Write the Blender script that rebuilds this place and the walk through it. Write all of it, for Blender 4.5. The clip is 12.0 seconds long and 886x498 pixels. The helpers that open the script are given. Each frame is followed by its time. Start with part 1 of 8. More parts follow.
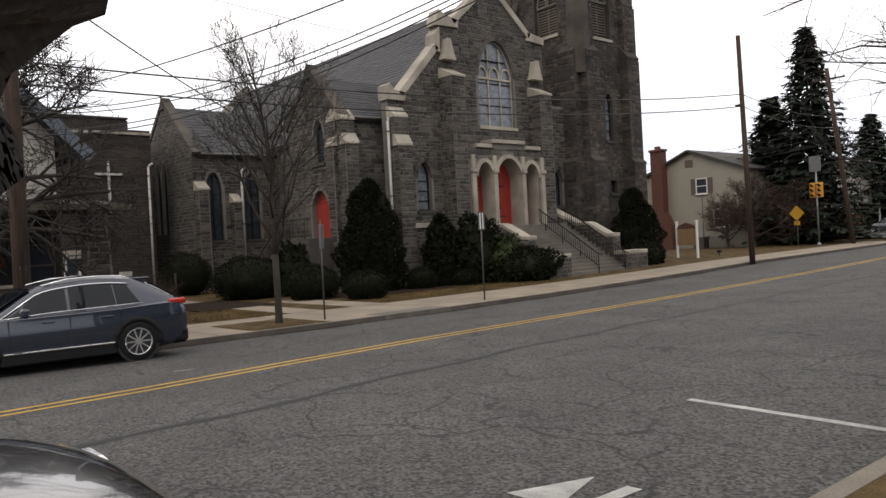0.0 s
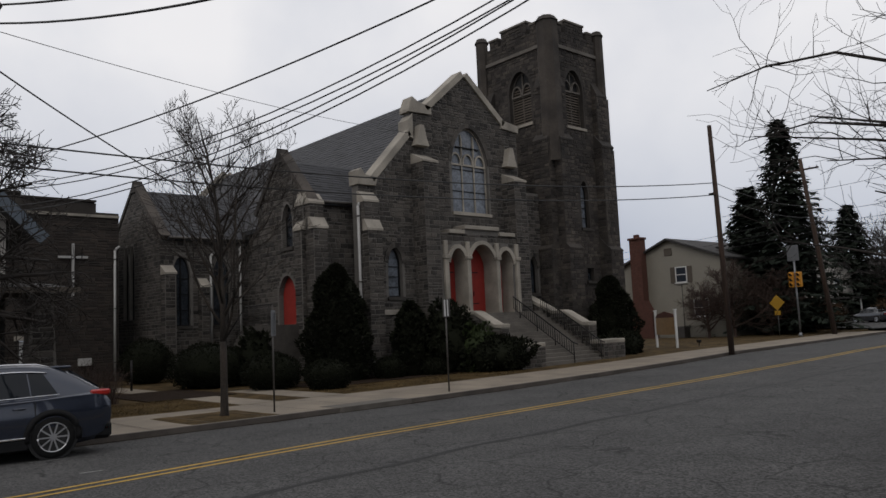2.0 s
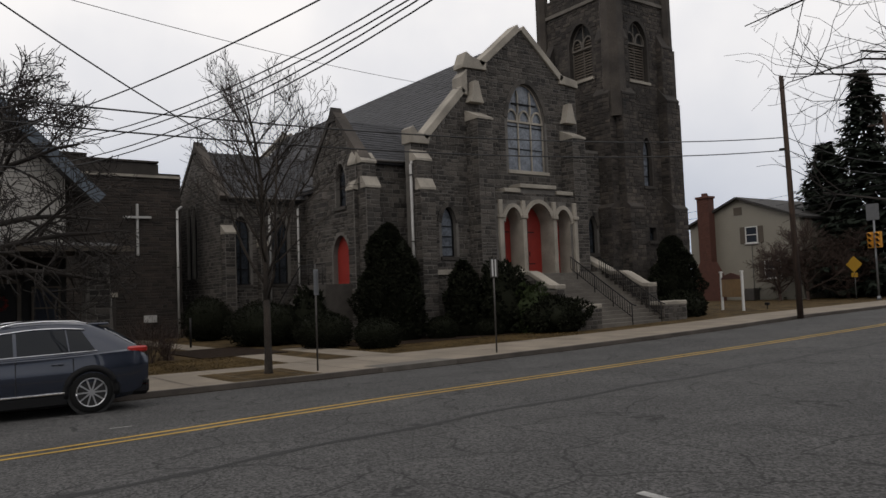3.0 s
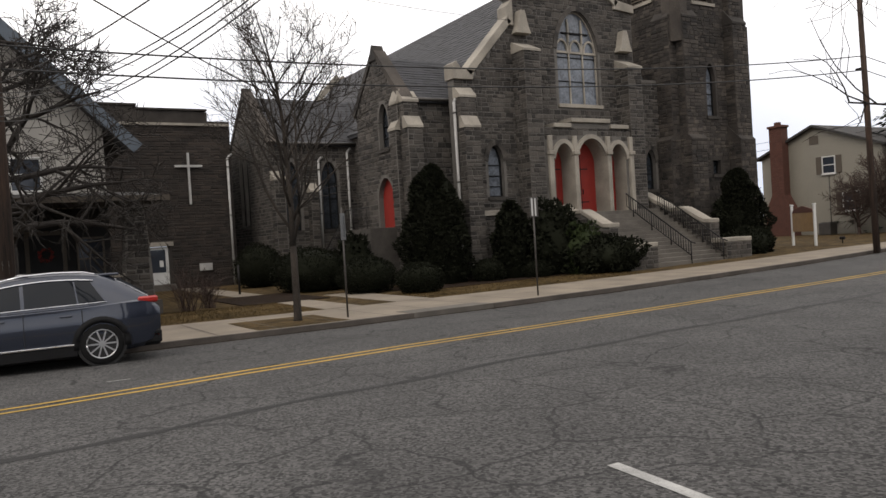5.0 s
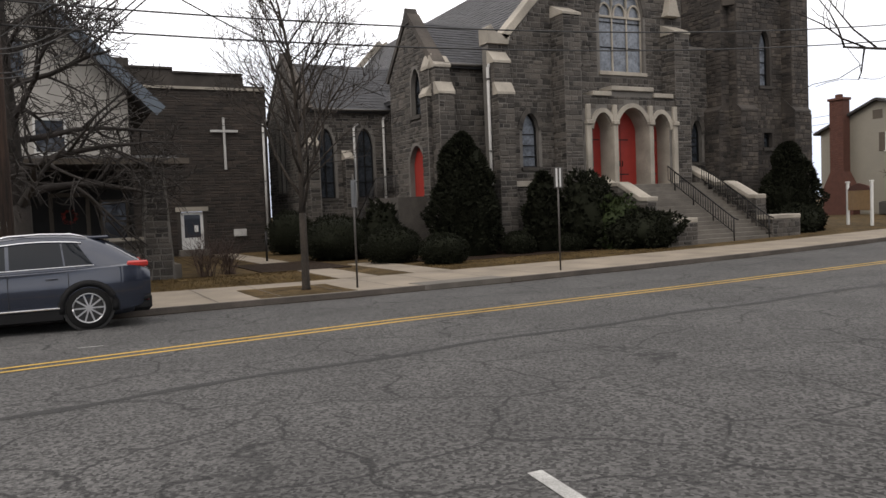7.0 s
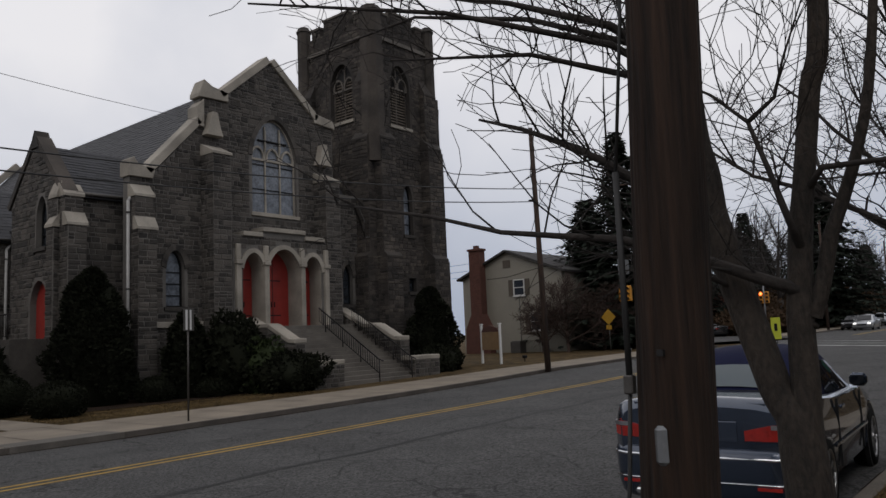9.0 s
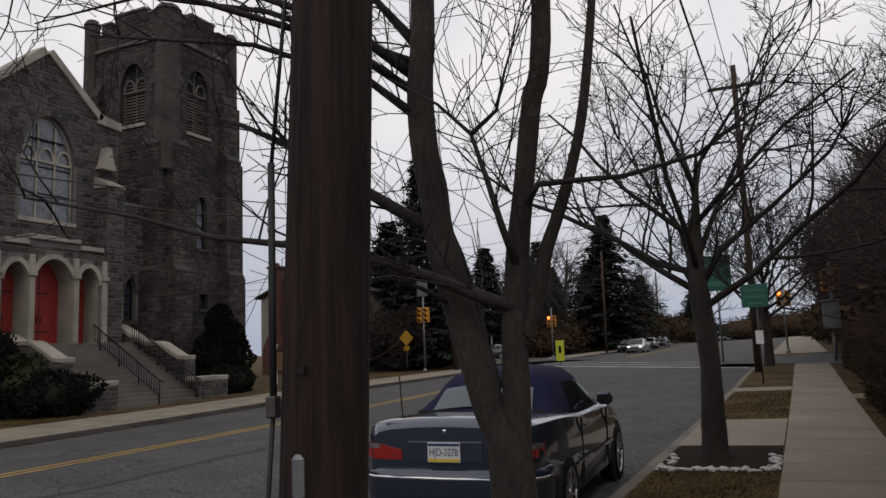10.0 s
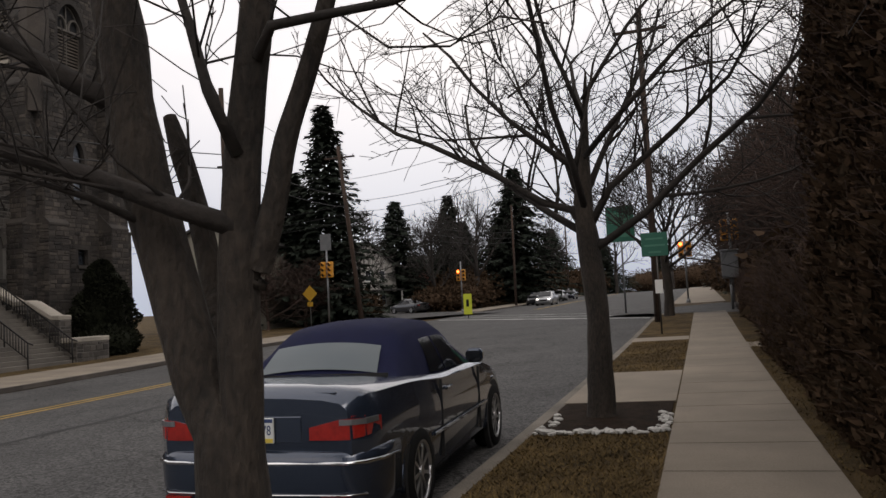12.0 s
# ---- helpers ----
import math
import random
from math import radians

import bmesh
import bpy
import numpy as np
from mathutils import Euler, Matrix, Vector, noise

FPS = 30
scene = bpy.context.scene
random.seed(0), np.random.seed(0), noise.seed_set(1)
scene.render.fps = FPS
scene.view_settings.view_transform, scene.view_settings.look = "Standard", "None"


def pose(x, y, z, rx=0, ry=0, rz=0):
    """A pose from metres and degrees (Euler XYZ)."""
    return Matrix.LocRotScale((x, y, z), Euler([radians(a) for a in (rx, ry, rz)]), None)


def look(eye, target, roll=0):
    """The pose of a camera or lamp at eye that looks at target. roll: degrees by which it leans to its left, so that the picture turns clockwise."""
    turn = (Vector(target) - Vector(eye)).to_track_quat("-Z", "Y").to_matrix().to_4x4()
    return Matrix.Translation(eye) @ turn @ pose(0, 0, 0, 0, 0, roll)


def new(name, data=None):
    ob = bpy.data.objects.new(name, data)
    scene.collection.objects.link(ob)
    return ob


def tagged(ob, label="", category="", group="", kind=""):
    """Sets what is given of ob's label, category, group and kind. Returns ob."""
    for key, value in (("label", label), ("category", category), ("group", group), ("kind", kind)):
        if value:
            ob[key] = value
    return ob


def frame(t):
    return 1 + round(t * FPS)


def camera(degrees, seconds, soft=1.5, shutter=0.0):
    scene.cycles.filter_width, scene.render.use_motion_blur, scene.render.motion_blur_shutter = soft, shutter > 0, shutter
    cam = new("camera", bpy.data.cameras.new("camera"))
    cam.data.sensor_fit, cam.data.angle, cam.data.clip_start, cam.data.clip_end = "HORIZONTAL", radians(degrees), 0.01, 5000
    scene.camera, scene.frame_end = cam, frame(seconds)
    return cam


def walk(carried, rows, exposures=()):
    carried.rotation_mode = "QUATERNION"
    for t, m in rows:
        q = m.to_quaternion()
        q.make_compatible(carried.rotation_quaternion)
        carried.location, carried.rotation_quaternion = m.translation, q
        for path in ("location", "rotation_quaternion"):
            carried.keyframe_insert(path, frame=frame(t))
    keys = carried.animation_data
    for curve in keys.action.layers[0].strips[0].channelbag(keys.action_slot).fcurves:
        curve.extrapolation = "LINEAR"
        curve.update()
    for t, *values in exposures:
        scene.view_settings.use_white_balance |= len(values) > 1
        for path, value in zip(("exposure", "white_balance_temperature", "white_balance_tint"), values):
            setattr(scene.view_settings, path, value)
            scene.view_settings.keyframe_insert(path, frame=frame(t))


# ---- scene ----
cam = camera(60.2, 12.0)
PATH = [
    (0, (0.236, 0.047, 1.843), (-1.291, 1.339, 1.824), -3.0),
    (0.5, (0.098, 0.406, 1.871), (-1.432, 1.69, 1.964), -3.5),
    (1, (0.06, 0.72, 1.885), (-1.314, 2.152, 2.134), -4.0),
    (1.5, (0.03, 0.98, 1.86), (-1.422, 2.332, 2.115), -2.2),
    (2, (0.034, 1.247, 1.83), (-1.456, 2.565, 2.036), -2.6),
    (2.5, (-0.039, 1.649, 1.814), (-1.595, 2.889, 2.019), -2.4),
    (3, (0.04, 2.103, 1.791), (-1.57, 3.284, 1.902), -2.2),
    (3.5, (0.02, 2.503, 1.802), (-1.677, 3.562, 1.828), -3.7),
    (3.7, (-0.0, 2.665, 1.806), (-1.697, 3.724, 1.826), -3.9),
    (5.3, (-0.237, 3.716, 1.733), (-1.956, 4.738, 1.691), -3.5),
    (5.5, (-0.263, 3.841, 1.735), (-1.973, 4.878, 1.685), -3.9),
    (6, (-0.309, 4.221, 1.668), (-2.054, 5.19, 1.534), -3.0),
    (6.5, (-0.387, 4.548, 1.672), (-2.176, 5.429, 1.528), -3.0),
    (6.7, (-0.452, 4.67, 1.649), (-2.243, 5.549, 1.515), -2.6),
    (8.3, (-0.29, 5.5, 1.715), (-1.83, 6.762, 1.901), -1.9),
    (8.5, (-0.283, 5.692, 1.761), (-1.727, 7.059, 1.976), -1.0),
    (9, (-0.195, 6.134, 1.748), (-1.449, 7.676, 1.974), -2.5),
    (9.5, (-0.087, 6.546, 1.752), (-1.219, 8.179, 1.984), -2.4),
    (10, (0.03, 6.67, 1.71), (-0.798, 8.471, 1.969), -2.1),
    (10.5, (0.139, 7.021, 1.685), (-0.554, 8.882, 1.921), -2.5),
    (11, (0.184, 7.455, 1.664), (-0.588, 9.294, 1.814), -3.1),
    (11.5, (0.114, 7.856, 1.646), (-0.536, 9.741, 1.802), -3.1),
    (12, (0.103, 8.24, 1.64), (-0.531, 10.133, 1.774), -3.0),
]
EXPOSURES = [(0.0, -0.15, 7050, 13), (0.5, -1.02, 6600, 12), (1.0, -1.15, 6500, 12), (2.5, -1.1, 6650, 12), (3.0, -0.95, 6800, 12), (3.5, -0.7, 6950, 12), (5.5, -0.1, 7050, 13), (6.5, 0.2, 7050, 13), (8.5, -1.15, 6500, 13), (9.5, -1.2, 6600, 13), (10.5, -0.95, 6900, 15), (11.5, -0.95, 7000, 15), (12.0, -0.74, 7000, 15)]
walk(cam, [(t, look(eye, target, roll)) for t, eye, target, roll in PATH], EXPOSURES)

# ---- light: an overcast afternoon ----
world = bpy.data.worlds.new("overcast")
scene.world = world
world.use_nodes = True
wn, wl = world.node_tree.nodes, world.node_tree.links
wn.clear()
w_out, w_bg, w_sky = wn.new("ShaderNodeOutputWorld"), wn.new("ShaderNodeBackground"), wn.new("ShaderNodeTexSky")
w_sky.sky_type, w_sky.sun_disc = "NISHITA", False
w_sky.sun_elevation, w_sky.sun_rotation = radians(32), radians(200)
w_sky.dust_density = 4.0
w_noise, w_ramp, w_mix = wn.new("ShaderNodeTexNoise"), wn.new("ShaderNodeValToRGB"), wn.new("ShaderNodeMix")
w_noise.inputs["Scale"].default_value, w_noise.inputs["Detail"].default_value = 3.0, 6
w_ramp.color_ramp.elements[0].position, w_ramp.color_ramp.elements[0].color = 0.34, (12.2, 12.7, 13.6, 1)
w_ramp.color_ramp.elements[1].position, w_ramp.color_ramp.elements[1].color = 0.6, (15.5, 15.6, 15.8, 1)
w_mix.data_type = "RGBA"
w_mix.inputs[0].default_value = 0.9
wl.new(w_noise.outputs["Fac"], w_ramp.inputs["Fac"])
wl.new(w_sky.outputs["Color"], w_mix.inputs[6])
wl.new(w_ramp.outputs["Color"], w_mix.inputs[7])
w_tc, w_sep, w_low = wn.new("ShaderNodeTexCoord"), wn.new("ShaderNodeSeparateXYZ"), wn.new("ShaderNodeValToRGB")
w_mul = wn.new("ShaderNodeMix")
w_mul.data_type, w_mul.blend_type = "RGBA", "MULTIPLY"
w_mul.inputs[0].default_value = 1.0
w_low.color_ramp.elements[0].position, w_low.color_ramp.elements[0].color = 0.02, (0.52, 0.58, 0.68, 1)
w_low.color_ramp.elements[1].position, w_low.color_ramp.elements[1].color = 0.34, (1, 1, 1, 1)
wl.new(w_tc.outputs["Generated"], w_sep.inputs[0])
wl.new(w_sep.outputs["Z"], w_low.inputs["Fac"])
wl.new(w_mix.outputs[2], w_mul.inputs[6])
wl.new(w_low.outputs["Color"], w_mul.inputs[7])
wl.new(w_mul.outputs[2], w_bg.inputs["Color"])
w_bg.inputs["Strength"].default_value = 0.13
wl.new(w_bg.outputs["Background"], w_out.inputs["Surface"])
sun = new("sun", bpy.data.lights.new("sun", "SUN"))
sun.data.energy, sun.data.angle, sun.data.color = 1.0, radians(25), (1.0, 0.96, 0.9)
sun.matrix_world = look((20, -30, 40), (0, 0, 0))

# ---- materials ----


def mat(name, color, rough=0.8, metal=0.0, var=0.25, scale=3.0, fine=40.0, bump=0.3, island=0.0, obrand=0.0, tint=None, stain=0.0, coat=0.0, spec=0.5, grain=0.0):
    m = bpy.data.materials.new(name)
    m.use_nodes = True
    n, l = m.node_tree.nodes, m.node_tree.links
    b = n["Principled BSDF"]
    b.inputs["Roughness"].default_value, b.inputs["Metallic"].default_value = rough, metal
    b.inputs["Coat Weight"].default_value = coat
    b.inputs["Specular IOR Level"].default_value = spec
    tc = n.new("ShaderNodeTexCoord")
    big, small = n.new("ShaderNodeTexNoise"), n.new("ShaderNodeTexNoise")
    big.inputs["Scale"].default_value, big.inputs["Detail"].default_value = scale, 4
    small.inputs["Scale"].default_value, small.inputs["Detail"].default_value = fine, 3
    where = tc.outputs["Object"]
    if grain:
        mp = n.new("ShaderNodeMapping")
        mp.inputs["Scale"].default_value = (1, 1, grain)
        l.new(where, mp.inputs["Vector"])
        where = mp.outputs["Vector"]
    for q in (big, small):
        l.new(where, q.inputs["Vector"])
    add = n.new("ShaderNodeMath")
    add.operation = "ADD"
    l.new(big.outputs["Fac"], add.inputs[0])
    l.new(small.outputs["Fac"], add.inputs[1])
    last = add.outputs[0]
    spread = 0.5
    if island or obrand:
        g = n.new("ShaderNodeNewGeometry" if island else "ShaderNodeObjectInfo")
        k = n.new("ShaderNodeMath")
        k.operation = "MULTIPLY_ADD"
        l.new(g.outputs["Random Per Island" if island else "Random"], k.inputs[0])
        k.inputs[1].default_value = island or obrand
        l.new(last, k.inputs[2])
        last = k.outputs[0]
        spread += (island or obrand)
    mr = n.new("ShaderNodeMapRange")
    mr.inputs["From Min"].default_value, mr.inputs["From Max"].default_value = 0.7, 0.8 + spread
    l.new(last, mr.inputs["Value"])
    ramp = n.new("ShaderNodeValToRGB")
    c2 = tint or color
    ramp.color_ramp.elements[0].color = (*[c * (1 - var) for c in color], 1)
    ramp.color_ramp.elements[1].color = (*[min(1, c * (1 + var)) for c in c2], 1)
    l.new(mr.outputs["Result"], ramp.inputs["Fac"])
    col = ramp.outputs["Color"]
    if stain:
        s = n.new("ShaderNodeTexNoise")
        s.inputs["Scale"].default_value, s.inputs["Detail"].default_value = 0.7, 6
        l.new(tc.outputs["Object"], s.inputs["Vector"])
        sr = n.new("ShaderNodeMapRange")
        sr.inputs["From Min"].default_value, sr.inputs["From Max"].default_value = 0.35, 0.65
        sr.inputs["To Min"].default_value = 1 - stain
        l.new(s.outputs["Fac"], sr.inputs["Value"])
        mx = n.new("ShaderNodeMix")
        mx.data_type, mx.blend_type = "RGBA", "MULTIPLY"
        mx.inputs[0].default_value = 1
        l.new(col, mx.inputs[6])
        l.new(sr.outputs["Result"], mx.inputs[7])
        col = mx.outputs[2]
    l.new(col, b.inputs["Base Color"])
    if bump:
        bp = n.new("ShaderNodeBump")
        bp.inputs["Strength"].default_value, bp.inputs["Distance"].default_value = bump, 0.02
        l.new(add.outputs[0], bp.inputs["Height"])
        l.new(bp.outputs["Normal"], b.inputs["Normal"])
    return m


def glass_dark(name, color, rough=0.06, alpha=1.0, ior=1.5):
    m = bpy.data.materials.new(name)
    m.use_nodes = True
    b = m.node_tree.nodes["Principled BSDF"]
    b.inputs["Base Color"].default_value = (*color, 1)
    b.inputs["Roughness"].default_value, b.inputs["IOR"].default_value = rough, ior
    b.inputs["Transmission Weight"].default_value = 1 - alpha
    return m


def lamp_mat(name, color, strength):
    m = bpy.data.materials.new(name)
    m.use_nodes = True
    b = m.node_tree.nodes["Principled BSDF"]
    b.inputs["Base Color"].default_value = (*color, 1)
    b.inputs["Emission Color"].default_value = (*color, 1)
    b.inputs["Emission Strength"].default_value = strength
    return m


def asphalt():
    m = mat("asphalt", (0.043, 0.042, 0.041), 0.9, var=0.22, scale=0.35, fine=55, bump=0.5, stain=0.2)
    n, l = m.node_tree.nodes, m.node_tree.links
    b = n["Principled BSDF"]
    old = b.inputs["Base Color"].links[0].from_socket
    tc = n.new("ShaderNodeTexCoord")
    # aggregate speckle
    v = n.new("ShaderNodeTexVoronoi")
    v.inputs["Scale"].default_value = 38
    l.new(tc.outputs["Object"], v.inputs["Vector"])
    sp = n.new("ShaderNodeMapRange")
    sp.inputs["From Min"].default_value, sp.inputs["From Max"].default_value = 0, 1
    sp.inputs["To Min"].default_value, sp.inputs["To Max"].default_value = 0.05, 2.1
    sep = n.new("ShaderNodeSeparateColor")
    l.new(v.outputs["Color"], sep.inputs["Color"])
    l.new(sep.outputs["Red"], sp.inputs["Value"])
    # crack network
    wob = n.new("ShaderNodeTexNoise")
    wob.inputs["Scale"].default_value, wob.inputs["Detail"].default_value = 1.3, 5
    l.new(tc.outputs["Object"], wob.inputs["Vector"])
    mixv = n.new("ShaderNodeMix")
    mixv.data_type = "VECTOR"
    mixv.inputs[0].default_value = 0.42
    l.new(tc.outputs["Object"], mixv.inputs[4])
    l.new(wob.outputs["Color"], mixv.inputs[5])
    cr = n.new("ShaderNodeTexVoronoi")
    cr.feature = "DISTANCE_TO_EDGE"
    cr.inputs["Scale"].default_value = 1.05
    l.new(mixv.outputs[1], cr.inputs["Vector"])
    cm = n.new("ShaderNodeMapRange")
    cm.inputs["From Min"].default_value, cm.inputs["From Max"].default_value = 0.004, 0.016
    cm.inputs["To Min"].default_value = 0.12
    l.new(cr.outputs["Distance"], cm.inputs["Value"])
    gate = n.new("ShaderNodeTexNoise")
    gate.inputs["Scale"].default_value = 0.5
    l.new(tc.outputs["Object"], gate.inputs["Vector"])
    gm = n.new("ShaderNodeMapRange")
    gm.inputs["From Min"].default_value, gm.inputs["From Max"].default_value = 0.47, 0.6
    l.new(gate.outputs["Fac"], gm.inputs["Value"])
    mxc = n.new("ShaderNodeMath")
    mxc.operation = "MAXIMUM"
    l.new(cm.outputs["Result"], mxc.inputs[0])
    l.new(gm.outputs["Result"], mxc.inputs[1])
    mul = n.new("ShaderNodeMath")
    mul.operation = "MULTIPLY"
    l.new(sp.outputs["Result"], mul.inputs[0])
    l.new(mxc.outputs[0], mul.inputs[1])
    mx = n.new("ShaderNodeMix")
    mx.data_type, mx.blend_type = "RGBA", "MULTIPLY"
    mx.inputs[0].default_value = 1
    l.new(old, mx.inputs[6])
    l.new(mul.outputs[0], mx.inputs[7])
    l.new(mx.outputs[2], b.inputs["Base Color"])
    return m


ASPHALT = asphalt()
CONCRETE = mat("concrete", (0.215, 0.180, 0.138), 0.9, var=0.15, scale=1.2, fine=60, bump=0.15, stain=0.25)
KERB_PALE = mat("pale_kerb_concrete", (0.15, 0.130, 0.105), 0.9, var=0.3, scale=2, fine=50, stain=0.4)
CURB = mat("curb_stone", (0.082, 0.0697, 0.05945), 0.9, var=0.3, scale=2, fine=50, stain=0.35)
LAWN = mat("winter_grass", (0.058, 0.043, 0.021), 0.95, var=0.55, scale=2.2, fine=90, bump=0.8, tint=(0.086, 0.058, 0.027), stain=0.4, spec=0.1)
MULCH = mat("mulch", (0.021, 0.0135, 0.009), 0.95, var=0.6, scale=8, fine=80, bump=1.0, spec=0.1)
YELLOW = mat("yellow_paint", (0.4125, 0.255, 0.0375), 0.8, var=0.2, scale=4, fine=70, stain=0.25)
WHITE_PAINT = mat("road_white", (0.38, 0.38, 0.365), 0.85, var=0.35, scale=7, fine=80, stain=0.45)
STONE = mat("field_stone", (0.0225, 0.0200, 0.0178), 0.9, var=0.86, scale=3.2, fine=26, bump=0.7, island=1.3, tint=(0.0580, 0.0508, 0.0436), stain=0.3)
STONE_PIECE = mat("field_stone_piece", (0.0225, 0.0200, 0.0178), 0.9, var=0.86, scale=3.2, fine=26, bump=0.7, obrand=1.3, tint=(0.0580, 0.0508, 0.0436), stain=0.3)
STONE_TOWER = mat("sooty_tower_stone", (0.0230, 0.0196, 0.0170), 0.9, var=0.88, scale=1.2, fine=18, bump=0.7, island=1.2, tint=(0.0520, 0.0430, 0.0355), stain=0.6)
STONE_BROWN = mat("brown_hall_stone", (0.0190, 0.0145, 0.0115), 0.9, var=0.55, scale=1.6, fine=18, bump=0.6, island=1.2, tint=(0.0300, 0.0222, 0.0172), stain=0.3)
MORTAR_DARK = mat("sooty_mortar", (0.042, 0.036, 0.031), 0.95, var=0.3, scale=2, fine=60, stain=0.4)
MORTAR = mat("mortar", (0.112, 0.104, 0.094), 0.95, var=0.25, scale=2, fine=60)
LIMESTONE = mat("limestone_trim", (0.30, 0.272, 0.228), 0.85, var=0.2, scale=1.5, fine=30, stain=0.35)
SLATE = mat("roof_slate", (0.0215, 0.022, 0.0255), 0.7, var=0.6, scale=1.2, fine=20, island=0.7, bump=0.3)
RED = mat("red_door_paint", (0.24, 0.0176, 0.0112), 0.55, var=0.15, scale=3, fine=30, bump=0.1)
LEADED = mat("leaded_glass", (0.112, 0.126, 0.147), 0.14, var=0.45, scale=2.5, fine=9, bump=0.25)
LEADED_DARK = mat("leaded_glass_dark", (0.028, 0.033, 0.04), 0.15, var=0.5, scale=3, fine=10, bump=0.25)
IRON = mat("black_iron", (0.018, 0.017, 0.017), 0.55, 0.6, var=0.2, bump=0.05)
DOWNPIPE = mat("painted_downspout", (0.364, 0.357, 0.343), 0.5, var=0.12, bump=0.05, stain=0.2)
DARKMETAL = mat("dark_gutter", (0.06, 0.055, 0.05), 0.5, 0.3, var=0.2, bump=0.05)
BARK = mat("bark", (0.031, 0.0235, 0.0175), 0.95, var=0.7, scale=5, fine=45, bump=1.0, grain=0.4, stain=0.45)
BARK_FAR = mat("bark_dark", (0.0205, 0.0165, 0.014), 0.95, var=0.4, scale=4, fine=30, bump=0.5)
BARK_RED = mat("bark_reddish", (0.045, 0.027, 0.0204), 0.95, var=0.4, scale=4, fine=30, bump=0.5)
POLE = mat("weathered_pole_wood", (0.040, 0.0225, 0.0145), 0.9, var=0.75, scale=14, fine=60, bump=1.0, grain=0.05, stain=0.3)
YEW = mat("yew_needles", (0.0086, 0.0098, 0.0056), 0.85, var=0.5, scale=3, fine=30, bump=0.0, island=0.8, spec=0.08)
SPRUCE = mat("spruce_needles", (0.026, 0.033, 0.025), 0.85, var=0.45, scale=2, fine=20, bump=0.0, island=0.8, spec=0.08)
HEDGE = mat("hedge_needles", (0.026, 0.021, 0.013), 0.9, var=0.6, scale=2, fine=25, bump=0.0, island=0.9, tint=(0.050, 0.031, 0.019), spec=0.08)
LEAFY = mat("laurel_leaves", (0.02255, 0.03075, 0.0123), 0.6, var=0.45, scale=3, fine=30, bump=0.0, island=0.8, spec=0.08)
STUCCO = mat("white_stucco", (0.3542, 0.3395, 0.3129), 0.9, var=0.1, scale=1.2, fine=50, stain=0.2)
SIDING = mat("vinyl_siding", (0.205, 0.190, 0.155), 0.6, var=0.06, scale=1, fine=20, bump=0.05)
BRICK = mat("red_brick", (0.07872, 0.02952, 0.01968), 0.9, var=0.3, scale=3, fine=30, island=0.5)
BLUETRIM = mat("blue_grey_trim", (0.075, 0.09375, 0.1162), 0.7, var=0.15, scale=2, fine=30)
WHITETRIM = mat("white_trim_paint", (0.525, 0.525, 0.51), 0.6, var=0.08, scale=2, fine=30, bump=0.05)
SHINGLE = mat("asphalt_shingle", (0.03444, 0.03247, 0.03149), 0.9, var=0.35, scale=2, fine=40)
# near-black for gaps, dark parts and openings whose shade is in the colour
DARK_AND_SHADE = mat("dark_parts_and_shade", (0.012, 0.012, 0.012), 0.9, var=0.2, bump=0)
SHUTTER = mat("brown_shutter", (0.07, 0.056, 0.042), 0.7, var=0.1, bump=0.05)
SIGNBACK = mat("galvanised_sign_back", (0.168, 0.174, 0.18), 0.45, 0.6, var=0.15, bump=0.05)
GREEN_SIGN = mat("green_sign", (0, 0.072, 0.045), 0.5, var=0.05, bump=0)
SIGN_TEXT = mat("faded_sign_lettering", (0.03, 0.125, 0.085), 0.5, var=0.1, bump=0)
YELLOW_SIGN = mat("yellow_sign", (0.34, 0.19, 0.012), 0.5, var=0.05, bump=0)
LIME_SIGN = mat("fluorescent_sign", (0.42, 0.46, 0.03), 0.5, var=0.05, bump=0)
SIGNAL = mat("signal_housing", (0.434, 0.189, 0.0105), 0.5, var=0.08, bump=0)
RED_LAMP = lamp_mat("red_signal_lamp", (1.0, 0.14, 0.03), 16.0)
HEADLAMP = lamp_mat("lit_headlamp", (1.0, 0.98, 0.92), 5.0)
CAR_GREY = mat("blue_grey_car_paint", (0.019, 0.025, 0.041), 0.27, 0.5, var=0.05, scale=1, bump=0.0, coat=1.0)
CAR_BLUE = mat("steel_blue_car_paint", (0.032, 0.046, 0.074), 0.25, 0.55, var=0.06, scale=1, bump=0.0, coat=1.0)
CAR_BLACK = mat("black_car_paint", (0.03, 0.0312, 0.0348), 0.22, 0.4, var=0.05, scale=1, bump=0.0, coat=1.0)
CAR_SILVER = mat("silver_car_paint", (0.35, 0.36, 0.37), 0.3, 0.6, var=0.05, scale=1, bump=0.0, coat=1.0)
CANVAS = mat("navy_canvas", (0.006, 0.008, 0.032), 0.9, var=0.2, scale=4, fine=80, bump=0.2, spec=0.2)
TYRE = mat("tyre_rubber", (0.007, 0.007, 0.007), 0.9, var=0.2, bump=0.1, spec=0.2)
PLASTIC = mat("black_plastic", (0.006, 0.006, 0.0065), 0.7, var=0.15, bump=0.05, spec=0.2)
ALLOY = mat("alloy_wheel", (0.495, 0.495, 0.504), 0.3, 0.9, var=0.1, bump=0.0)
CHROME = mat("chrome", (0.75, 0.75, 0.76), 0.12, 1.0, var=0.05, bump=0.0)
TAIL = mat("tail_lamp_red", (0.30, 0.014, 0.010), 0.2, var=0.2, scale=9, bump=0.0, coat=0.6)
CAR_GLASS = glass_dark("tinted_car_glass", (0.008, 0.010, 0.013), 0.03, ior=1.33)
